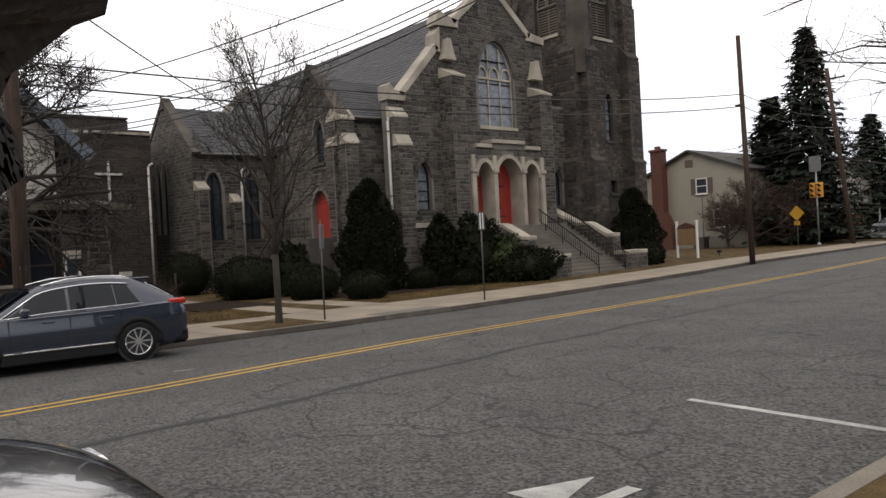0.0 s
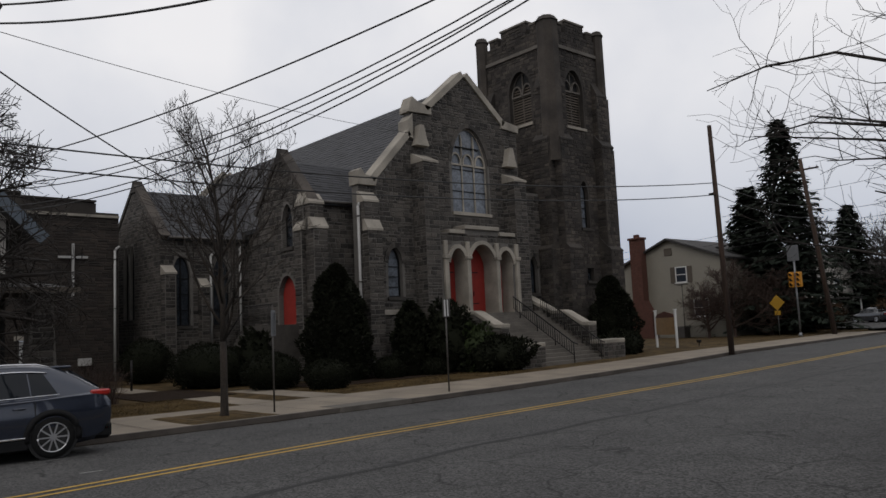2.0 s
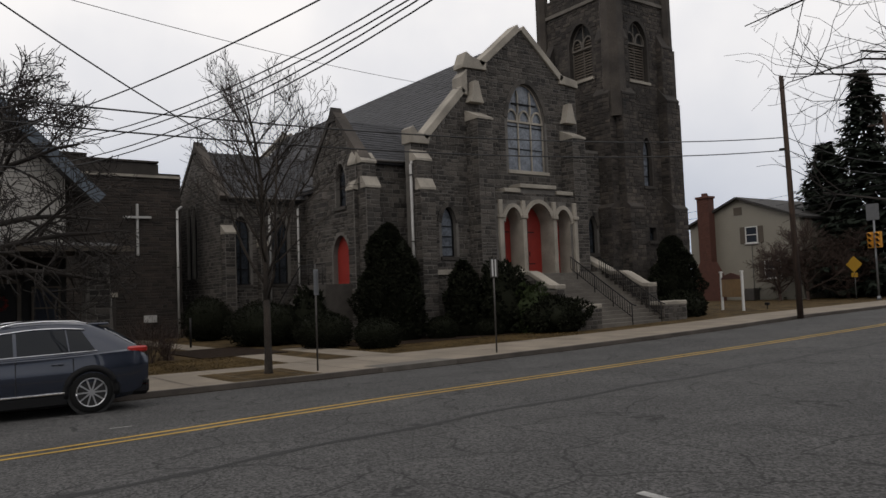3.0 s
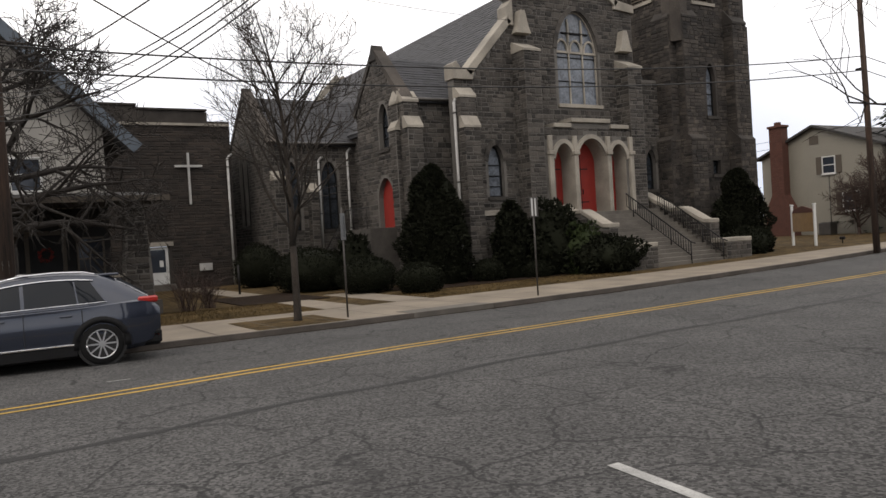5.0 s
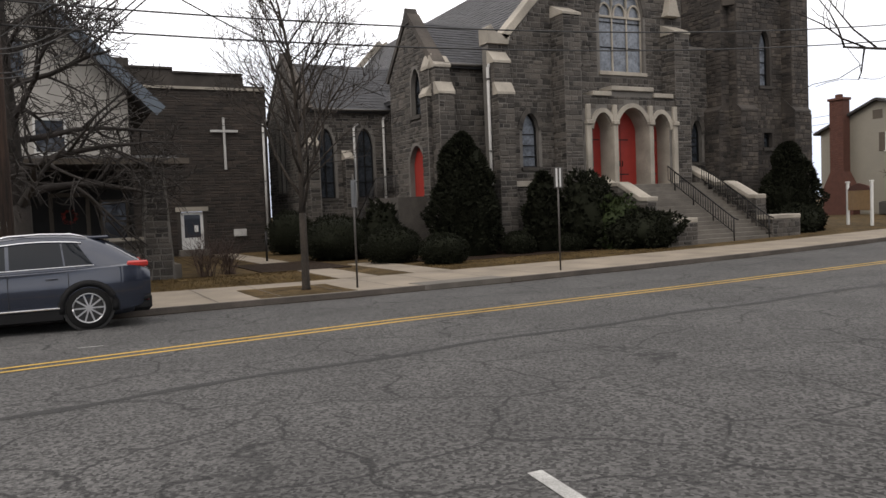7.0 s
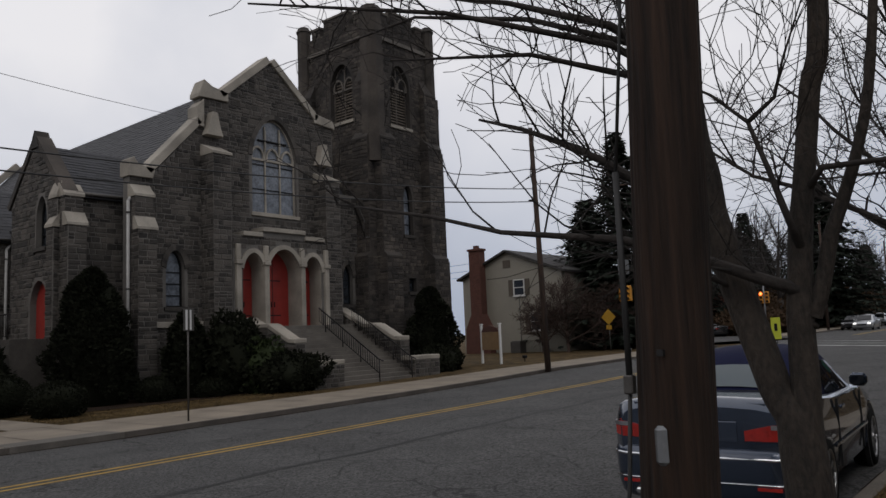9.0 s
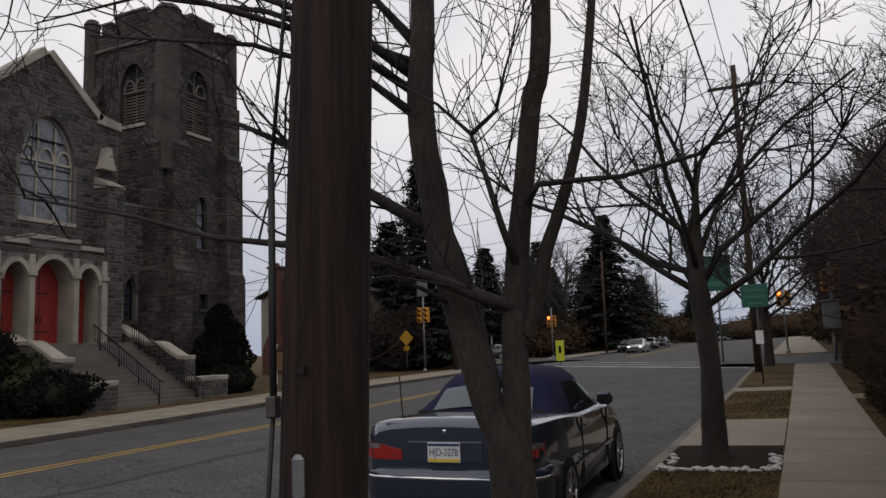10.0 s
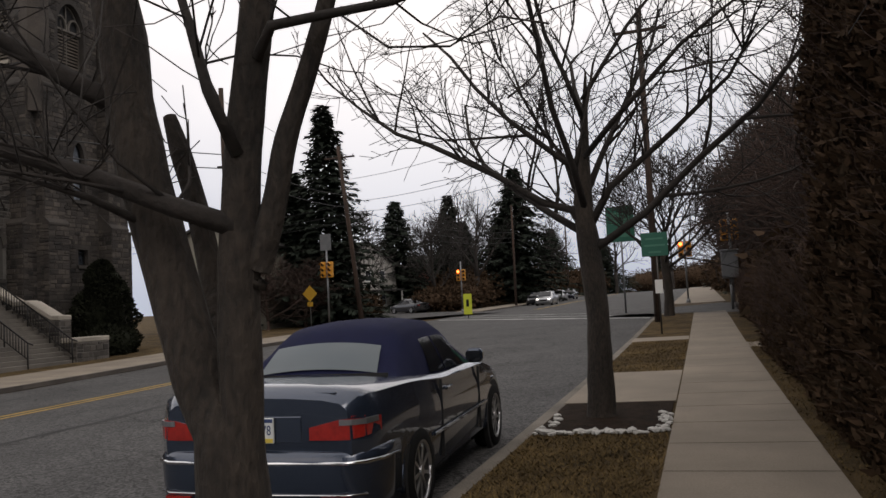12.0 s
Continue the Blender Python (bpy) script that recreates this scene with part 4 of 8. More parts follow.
            part("weathering", bm, STONE_TOWER, t)


tower()


def stairs():
    s = thing("church_steps", "broad stone steps with stone cheek walls up to the red doors", "steps", (-25.6, 29.8, ground_z(-25, 30) + CURB_H - 0.02))
    ox, oy, oz = -25.6, 29.8, ground_z(-25, 30) + CURB_H - 0.02
    n, top = 15, 2.5
    rise, run = (top - oz) / n, 0.272
    for i in range(n):
        x1 = -23.5 - run * i
        y0, y1 = (28.0, 32.35) if i < 4 else (27.25, 32.4)
        bm = boxes((-27.8 - ox, x1 - ox, y0 - oy, y1 - oy, rise * i - (0.05 if i == 0 else 0), rise * (i + 1)), bevel=0.012)
        part("step", bm, STEPSTONE, s)
    def cheek(name, y0, y1, pts, blab=""):
        low = [(pts[0][0], oz - 0.1), (pts[-1][0], oz - 0.1)]
        poly = low + pts[::-1]
        bm = bmesh.new()
        prism(bm, [(a - ox, b - oz) for a, b in poly], "y", y0 - oy, y1 - oy)
        c = part(name, bm, MORTAR, s)
        rows = stone_rows(poly, [])
        v, f = stone_mesh(rows, "y", y0)
        raw("stonework", [(a - ox, b - oy, z - oz) for a, b, z in v], f, STONE, c, "", "stuff")
        xe, ze = pts[-1]
        v, f = stone_mesh(stone_rows([(y0, oz), (y1, oz), (y1, ze), (y0, ze)], []), "x", xe)
        raw("stonework", [(a - ox, b - oy, z - oz) for a, b, z in v], f, STONE, c, "", "stuff")
        for p, q in zip(pts, pts[1:]):
            bm = bmesh.new()
            prism(bm, [(a - ox, b - oz) for a, b in beam_outline(p, q, 0.2)], "y", y0 - 0.07 - oy, y1 + 0.07 - oy)
            bmesh.ops.bevel(bm, geom=list(bm.edges), offset=0.03, segments=1, affect="EDGES")
            part("coping", bm, LIMESTONE, s, "pale stone coping")
    cheek("cheek_wall", 26.7, 27.22, [(-28.3, 2.75), (-27.6, 2.42), (-26.7, 2.4), (-25.35, 1.72), (-24.9, 1.7)])
    cheek("cheek_wall", 32.42, 32.95, [(-28.9, 3.35), (-26.7, 2.3), (-26.0, 2.32), (-24.75, 1.66), (-24.3, 1.64)])
    cheek("end_wall", 26.4, 27.98, [(-24.85, 0.78), (-23.45, 0.78)])
    cheek("end_wall", 32.38, 34.1, [(-24.25, 0.72), (-23.45, 0.72)])
    for y in (30.1, 32.2):
        r = thing("stair_railing", "black iron stair railing with plain balusters", "railing", (-23.5, y, oz), group="railings on the church steps")
        x_end = -27.3
        def zt(x):
            return max(0.0, (-23.5 - x) / run * rise)
        rod("handrail", [(0.25, 0, 0.9), (0, 0, 0.98), (x_end + 23.5, 0, zt(x_end) + 0.98)], 0.03, IRON, r)
        rod("bottom_rail", [(0, 0, 0.2 + rise), (x_end + 23.5, 0, zt(x_end) + 0.2 + rise)], 0.02, IRON, r)
        k = 0
        x = -23.5
        while x > x_end:
            z = zt(x)
            post = k % 8 == 0
            rod("post" if post else "baluster", [(x + 23.5, 0, z - 0.02 if post else z + 0.2 + rise), (x + 23.5, 0, z + 0.98)], 0.03 if post else 0.017, IRON, r, seg=5)
            x -= 0.14
            k += 1


stairs()


def side_stairs():
    x, y, z = -36.0, 17.7, ground_z(-33, 18) + CURB_H - 0.02
    s = thing("side_steps", "stone steps along the wall up to the red side door", "steps", (x, y, z))
    n, top = 14, 2.3
    rise = (top - z) / n
    for i in range(n):
        x0 = 0.25 * i
        part("step", boxes((x0, x0 + 0.27 if i < n - 1 else 6.0, 0, 1.55, -0.05, rise * (i + 1)), bevel=0.01), STONE, s)
    r = thing("side_railing", "black iron railing beside the side steps", "railing", (x, y + 0.06, z))
    rod("handrail", [(0, 0, 0.95 + rise), (3.4, 0, top - z + 0.92), (5.9, 0, top - z + 0.92)], 0.025, IRON, r)
    rod("bottom_rail", [(0, 0, 0.15 + rise), (3.4, 0, top - z + 0.12), (5.9, 0, top - z + 0.12)], 0.016, IRON, r)
    for k in range(43):
        u = 0.02 + 0.14 * k
        base = min((u // 0.25 + 1) * rise, top - z)
        rod("post" if k % 10 == 0 else "baluster", [(u, 0, base - 0.01 if k % 10 == 0 else base + 0.1), (u, 0, min(0.95 + rise + u / 3.4 * (top - z - 0.03 - rise), top - z + 0.92))], 0.024 if k % 10 == 0 else 0.012, IRON, r, seg=5)


side_stairs()

# ---- plants ----


def limb_points(p, d, length, n, wander, lift, r):
    pts = [Vector(p)]
    d = Vector(d).normalized()
    for _ in range(n):
        d = (d + Vector((r.uniform(-1, 1), r.uniform(-1, 1), r.uniform(-1, 1))) * wander + Vector((0, 0, lift))).normalized()
        pts.append(pts[-1] + d * (length / n))
    return pts, d


def branch_out(v, f, p, d, length, rad, depth, r, wander=0.18, lift=0.05, kids=4, spread=0.9, shrink=0.62, tip=0.003, start=0.25):
    n = 5 if depth > 1 else (4 if depth == 1 else 3)
    pts, dd = limb_points(p, d, length, n, wander, lift, r)
    end = max(tip, rad * 0.35)
    tube(v, f, pts, [rad + (end - rad) * i / n for i in range(n + 1)], 6 if depth > 2 else (5 if depth > 1 else 3))
    if depth <= 0:
        return
    for k in range(kids):
        s = start + (1 - start) * (k + r.random()) / kids
        i = min(int(s * n), n - 1)
        q = pts[i].lerp(pts[i + 1], s * n - i)
        along = (pts[i + 1] - pts[i]).normalized()
        side = along.orthogonal().normalized()
        side.rotate(Matrix.Rotation(r.uniform(0, 2 * math.pi), 3, along))
        nd = (along * (1 - 0.35 * spread) + side * spread * r.uniform(0.6, 1.1)).normalized()
        branch_out(v, f, q, nd, length * shrink * r.uniform(0.75, 1.2) * (1.15 - 0.5 * s), max(tip, (rad + (end - rad) * s) * 0.6), depth - 1, r, wander, lift, kids, spread, shrink, tip, start)


def bare_tree(at, height, girth, seed, label, trunk_to=0.28, limbs=7, depth=3, kids=4, spread=0.75, material=BARK, lean=(0, 0), reach=0.5, group="", lift=0.07, tip=0.004, up=0.9, name="tree"):
    r = random.Random(seed)
    t = thing(name, label, "tree", at, group=group)
    v, f = [], []
    tt = height * trunk_to
    pts = [Vector((lean[0] * s + 0.03 * math.sin(5 * s) * girth * 4, lean[1] * s, s * tt)) for s in (-0.03, 0.05, 0.3, 0.6, 1.0)]
    tube(v, f, pts, [girth * 1.45, girth * 1.12, girth, girth * 0.95, girth * 0.9], 10)
    top, _ = limb_points(pts[-1], (lean[0] * 0.1, lean[1] * 0.1, 1), height * (1 - trunk_to) * 0.8, 6, 0.1, 0.05, r)
    tube(v, f, top, [girth * 0.85 * (1 - i / 6.5) + tip for i in range(7)], 8)
    raw("trunk", v, f, material, t, smooth=True)
    v, f = [], []
    for k in range(limbs):
        s = k / limbs
        i = min(int(s * 5), 5)
        q = top[i].lerp(top[i + 1], s * 5 - i if s * 5 - i < 1 else 1)
        a = k * 2.4 + r.uniform(-0.4, 0.4)
        d = (math.cos(a) * spread, math.sin(a) * spread, up * r.uniform(0.6, 1.2))
        branch_out(v, f, q, d, height * reach * (1 - 0.6 * s) * r.uniform(0.8, 1.15), girth * 0.5 * (1 - 0.65 * s), depth, r, kids=kids, lift=lift, tip=tip)
    raw("crown", v, f, material, t, "leafless twiggy crown", smooth=True)
    return t


def leaf_cloud(v, f, centre, radii, n, size, r, fill=0.75, cone=False, rough=0.22, spike=1.0):
    """Small leaves or needle tufts through the outer part of a rounded or conical mass with an uneven outline."""
    cx, cy, cz = centre
    for _ in range(n):
        a = r.uniform(0, 2 * math.pi)
        if cone:
            s = r.random() ** 0.75
            h = s * radii[2]
            k = (1 - s ** 2.2) ** 0.62 * 0.95 if s > 0.2 else 0.78 + s * 0.72
            q = Vector((math.cos(a) * k * radii[0], math.sin(a) * k * radii[1], h))
            nrm = Vector((math.cos(a), math.sin(a), 0.35))
        else:
            z = r.uniform(-0.75, 1)
            k = math.sqrt(max(0, 1 - z * z))
            nrm = Vector((math.cos(a) * k, math.sin(a) * k, z))
            q = Vector((nrm.x * radii[0], nrm.y * radii[1], nrm.z * radii[2]))
        bumpy = 1 + rough * noise.noise(Vector((q.x * 1.1 + cx, q.y * 1.1 + cy, q.z * 1.1)) * 1.3)
        q = Vector((q.x * bumpy, q.y * bumpy, q.z * (bumpy if not cone else 1))) * r.uniform(fill, 1.0) if not cone else Vector((q.x * bumpy * r.uniform(fill, 1), q.y * bumpy * r.uniform(fill, 1), q.z))
        q += Vector((cx, cy, cz))
        d = (nrm + Vector((r.uniform(-1, 1), r.uniform(-1, 1), r.uniform(-0.6, 1.0)))).normalized()
        e = d.orthogonal().normalized()
        e.rotate(Matrix.Rotation(r.uniform(0, 6.28), 3, d))
        s = size * r.uniform(0.6, 1.4)
        i = len(v)
        v += [tuple(q - e * s * 0.4), tuple(q + d * s * spike), tuple(q + e * s * 0.4), tuple(q - d * s * 0.3)]
        f.append((i, i + 1, i + 2, i + 3))


def shrub(name, at, radii, n, size, label, material=YEW, cone=False, seed=1, rough=0.22, cat="shrub", group=""):
    r = random.Random(seed)
    t = thing(name, label, cat, at, group=group)
    bm = bmesh.new()
    if cone:
        bmesh.ops.create_cone(bm, cap_ends=True, segments=12, radius1=radii[0] * 0.78, radius2=radii[0] * 0.42, depth=radii[2] * 0.86, matrix=pose(0, 0, radii[2] * 0.43))
    else:
        bmesh.ops.create_icosphere(bm, subdivisions=3, radius=1, matrix=Matrix.LocRotScale((0, 0, radii[2] * 0.72), None, (radii[0] * 0.86, radii[1] * 0.86, radii[2] * 0.84)))
        for q in bm.verts:
            q.co *= 1 + 0.08 * noise.noise(q.co * 2)
            q.co.z = max(q.co.z, 0.0)
    part("inner_growth", bm, material, t, smooth=True)
    v, f = [], []
    leaf_cloud(v, f, (0, 0, 0) if cone else (0, 0, radii[2] * 0.72), radii, n, size, r, cone=cone, rough=rough, fill=0.84)
    v = [(a, b, max(c, 0.01)) for a, b, c in v]
    raw("foliage", v, f, material, t, "dense small leaves")
    rod("stem", [(0, 0, -0.05), (0, 0, radii[2] * 0.5)], 0.06, BARK_FAR, t)
    return t


def conifer(at, height, radius, seed, label, bare=0.06, thin=0.5):
    r = random.Random(seed)
    t = thing("spruce_tree", label, "tree", at)
    rod("trunk", [(0, 0, -0.1), (0, 0, height * 0.5), (0, 0, height)], [0.28, 0.16, 0.02], BARK_FAR, t, seg=8)
    v, f, bv, bf = [], [], [], []
    z = height * bare
    tube(bv, bf, [(0, 0, z * 0.5), (0, 0, height * 0.6), (0, 0, height)], [0.2, 0.1, 0.015], 6)
    while z < height * 0.99:
        s = (z / height - bare) / (1 - bare)
        reach = radius * (1 - s) ** 0.9 * (0.85 + 0.4 * r.random())
        n = max(4, int(5 + 6 * (1 - s)))
        a0 = r.uniform(0, 6)
        for k in range(n):
            a = a0 + 2 * math.pi * k / n + r.uniform(-0.3, 0.3)
            ln = reach * r.uniform(0.6, 1.12) + 0.15
            tips = [Vector((math.cos(a) * ln * q, math.sin(a) * ln * q, z + ln * (0.10 * q - 0.40 * q * q + 0.20 * q ** 3))) for q in (0, 0.35, 0.7, 1)]
            tube(bv, bf, tips, [0.03, 0.02, 0.012, 0.005], 3)
            m = int(8 + ln * 11)
            for j in range(m):
                q = r.uniform(0.12, 1.0)
                i = min(int(q * 3), 2)
                c = tips[i].lerp(tips[i + 1], q * 3 - i)
                side = r.choice((-1, 1))
                d = Vector((math.cos(a + side * r.uniform(0.4, 1.2)), math.sin(a + side * r.uniform(0.4, 1.2)), r.uniform(-0.75, 0.12))).normalized()
                e = d.cross(Vector((r.uniform(-.4, .4), r.uniform(-.4, .4), 1))).normalized()
                ln2 = r.uniform(0.4, 0.9) * (0.6 + 0.5 * (1 - q)) * (0.8 + radius * 0.08)
                w = ln2 * 0.2
                i0 = len(v)
                v += [tuple(c), tuple(c + d * ln2 * 0.5 + e * w), tuple(c + d * ln2), tuple(c + d * ln2 * 0.5 - e * w)]
                f.append((i0, i0 + 1, i0 + 2, i0 + 3))
        z += (0.20 + 0.28 * (1 - s)) * height / 14
    raw("bough_frame", bv, bf, BARK_FAR, t)
    raw("crown", v, f, SPRUCE, t, "drooping dark green needle boughs")
    return t


def gf(x, y, h=CURB_H):
    return ground_z(x, y) + h - 0.005


def knobbly(v, f, pts, rad, seg=14, steps=4, amp=0.09):
    """A trunk with swellings and an uneven section."""
    pts = [Vector(p) for p in pts]
    ps, rs = [], []
    n = len(pts)
    for i in range(n - 1):
        p0, p1, p2, p3 = pts[max(i - 1, 0)], pts[i], pts[i + 1], pts[min(i + 2, n - 1)]
        for k in range(steps):
            u = k / steps
            ps.append(0.5 * (2 * p1 + (p2 - p0) * u + (2 * p0 - 5 * p1 + 4 * p2 - p3) * u * u + (3 * p1 - p0 - 3 * p2 + p3) * u ** 3))
            rs.append(rad[i] + (rad[i + 1] - rad[i]) * u)
    ps.append(pts[-1])
    rs.append(rad[-1])
    i0 = len(v)
    tube(v, f, ps, rs, seg)
    for i, (p, r) in enumerate(zip(ps, rs)):
        for k in range(seg):
            q = Vector(v[i0 + i * seg + k])
            d = q - p
            g = 1 + amp * noise.noise(q * 6.0) + 0.9 * amp * noise.noise(Vector((d.x / r * 1.6, d.y / r * 1.6, q.z * 1.3)))
            v[i0 + i * seg + k] = tuple(p + d * g)


# the forked tree by the kerb, near the convertible
def forked_tree():
    x, y = -1.33, 10.35
    z = gf(x, y)
    t = thing("tree", "smooth-barked street tree with two leaning trunks", "tree", (x, y, z))
    r = random.Random(5)
    L = Vector((-x, -y, -z))

    def go(rows):
        return [Vector(p) + L for p in rows]
    limbs = [
        ([(-1.25, 10.3, 0.08), (-1.27, 10.3, 0.3), (-1.29, 10.3, 0.7), (-1.305, 10.3, 1.05), (-1.33, 10.3, 1.25), (-1.40, 10.3, 1.36), (-1.46, 10.3, 1.55), (-1.525, 10.3, 1.78), (-1.59, 10.3, 2.03), (-1.655, 10.3, 2.3), (-1.69, 10.3, 2.58), (-1.735, 10.3, 2.85), (-1.75, 10.32, 3.15), (-1.76, 10.4, 3.7), (-1.9, 10.55, 4.9), (-2.1, 10.7, 6.4)], [0.18, 0.136, 0.118, 0.114, 0.1, 0.085, 0.082, 0.082, 0.082, 0.08, 0.078, 0.076, 0.072, 0.07, 0.045, 0.02]),
        ([(-1.30, 10.3, 0.95), (-1.28, 10.3, 1.15), (-1.272, 10.3, 1.35), (-1.268, 10.3, 1.55), (-1.262, 10.3, 1.77), (-1.245, 10.3, 1.98), (-1.225, 10.3, 2.2), (-1.19, 10.3, 2.42), (-1.15, 10.3, 2.7), (-1.11, 10.3, 2.95), (-1.04, 10.28, 3.25), (-0.95, 10.2, 4.6), (-0.8, 10.2, 6.2)], [0.08, 0.076, 0.07, 0.068, 0.065, 0.062, 0.058, 0.055, 0.053, 0.052, 0.052, 0.035, 0.015]),
        ([(-1.235, 10.32, 1.72), (-1.18, 10.32, 1.84), (-1.13, 10.32, 2.0), (-1.09, 10.32, 2.16), (-1.01, 10.32, 2.36), (-0.93, 10.32, 2.58), (-0.86, 10.32, 2.85), (-0.8, 10.35, 3.3), (-0.7, 10.45, 4.3)], [0.05, 0.044, 0.038, 0.036, 0.032, 0.028, 0.026, 0.022, 0.01]),
        ([(-1.45, 10.45, 1.5), (-1.56, 10.58, 1.75), (-1.63, 10.6, 2.03), (-1.695, 10.6, 2.24), (-1.74, 10.6, 2.38)], [0.05, 0.044, 0.04, 0.036, 0.024]),
    ]
    v, f = [], []
    for pts, rad in limbs:
        knobbly(v, f, go(pts), rad)
    raw("trunk", v, f, BARK, t, "grey-brown bark", smooth=True)
    v, f = [], []
    big = [
        ([(-1.25, 10.27, 1.90), (-1.41, 10.17, 1.97), (-1.62, 10.07, 2.07), (-1.82, 9.97, 2.15), (-2.02, 9.87, 2.22), (-2.3, 9.76, 2.26), (-2.66, 9.7, 2.32), (-3.1, 9.6, 2.46), (-3.7, 9.4, 2.6)], 0.036),
        ([(-1.68, 10.3, 2.33), (-1.87, 10.2, 2.46), (-2.0, 10.1, 2.56), (-2.13, 9.95, 2.68), (-2.32, 9.85, 2.8), (-2.55, 9.8, 2.92), (-2.85, 9.8, 3.04)], 0.04),
        ([(-1.22, 10.25, 2.12), (-1.25, 10.15, 2.3), (-1.31, 10.15, 2.52), (-1.39, 10.15, 2.78), (-1.55, 10.1, 2.95), (-1.8, 10.05, 3.12)], 0.022),
        ([(-1.39, 10.15, 2.78), (-1.25, 10.15, 2.88), (-1.18, 10.1, 3.05), (-1.0, 10.0, 3.4)], 0.014),
        ([(-1.15, 10.27, 2.42), (-1.08, 10.24, 2.5), (-0.9, 10.21, 2.49), (-0.65, 10.16, 2.47), (-0.3, 10.05, 2.5), (-0.1, 10.0, 2.62), (0.1, 9.95, 2.75)], 0.02),
        ([(-1.56, 10.25, 1.93), (-1.7, 10.15, 2.02), (-1.9, 10.05, 2.1), (-2.2, 9.95, 2.15)], 0.016),
        ([(-1.77, 10.4, 3.2), (-2.1, 10.1, 3.5), (-2.6, 9.8, 3.7), (-3.3, 9.5, 3.9)], 0.035),
        ([(-1.78, 10.4, 3.4), (-2.2, 10.6, 3.9), (-2.9, 10.7, 4.4)], 0.035),
        ([(-1.76, 10.4, 3.1), (-2.0, 9.9, 3.3), (-2.6, 9.2, 3.45), (-3.5, 8.6, 3.6)], 0.028),
        ([(-1.74, 10.3, 2.95), (-1.95, 10.1, 3.15), (-2.4, 9.7, 3.3), (-3.1, 9.3, 3.35)], 0.028),
        ([(-1.76, 10.4, 3.7), (-2.4, 10.1, 4.3), (-3.1, 9.8, 4.6), (-3.8, 9.6, 4.6), (-4.4, 9.4, 4.45)], 0.028),
        ([(-1.9, 10.55, 4.9), (-2.7, 10.2, 5.5), (-3.6, 9.7, 5.75), (-4.4, 9.3, 5.7)], 0.026),
        ([(-1.77, 10.4, 3.3), (-2.7, 10.2, 3.75), (-3.5, 10.0, 3.95), (-4.2, 9.8, 3.85)], 0.024),
        ([(-1.85, 10.5, 4.4), (-2.3, 9.9, 5.2), (-2.9, 9.2, 5.9), (-3.4, 8.6, 6.3)], 0.03),
        ([(-1.8, 10.5, 3.8), (-1.5, 10.1, 4.3), (-1.2, 9.6, 4.9)], 0.03),
        ([(-1.0, 10.2, 3.9), (-0.6, 10.6, 4.4), (-0.2, 10.9, 5.0)], 0.03),
    ]
    for pts, rad in big:
        pts = go(pts)
        n = len(pts) - 1
        tube(v, f, pts, [rad * (1 - 0.8 * i / n) for i in range(n + 1)], 7)
        for k in range(16):
            s = r.uniform(0.1, 1)
            i = min(int(s * n), n - 1)
            q = pts[i].lerp(pts[i + 1], s * n - i)
            al = (pts[i + 1] - pts[i]).normalized()
            d = (al * 0.6 + Vector((r.uniform(-1, 1), r.uniform(-1, 1), r.uniform(-0.4, 1.1)))).normalized()
            branch_out(v, f, q, d, r.uniform(0.35, 1.0), rad * 0.22, 1, r, wander=0.34, kids=4, tip=0.0024, lift=0.03)
    for base, rad in ((limbs[0][0][-3:], 0.03), (limbs[1][0][-3:], 0.03)):
        pts = go(base)
        for k in range(9):
            s = r.random()
            q = pts[0].lerp(pts[2], s)
            branch_out(v, f, q, (r.uniform(-1, 1), r.uniform(-1, 1), r.uniform(0.1, 1)), r.uniform(1.0, 1.8), 0.022, 2, r, wander=0.2, kids=4, tip=0.003)
    raw("crown", v, f, BARK_FAR, t, "leafless dark branches and twigs", smooth=True)


forked_tree()


SPREAD_ARMS = (([(-0.05, 0, 2.2), (-0.2, -0.05, 2.5), (-0.55, -0.1, 2.62), (-1.1, -0.12, 3.0), (-1.95, -0.15, 3.48), (-2.4, -0.15, 3.68), (-2.9, -0.18, 4.08), (-3.3, -0.2, 4.45)], 0.06), ([(0.0, 0, 2.3), (0.26, 0.05, 2.75), (0.95, 0.05, 3.28), (1.7, 0.05, 3.92), (2.05, 0.05, 4.5)], 0.055), ([(-0.04, 0, 2.3), (-0.25, 0, 3.13), (-0.5, -0.05, 3.5), (-1.0, -0.1, 4.5)], 0.042))


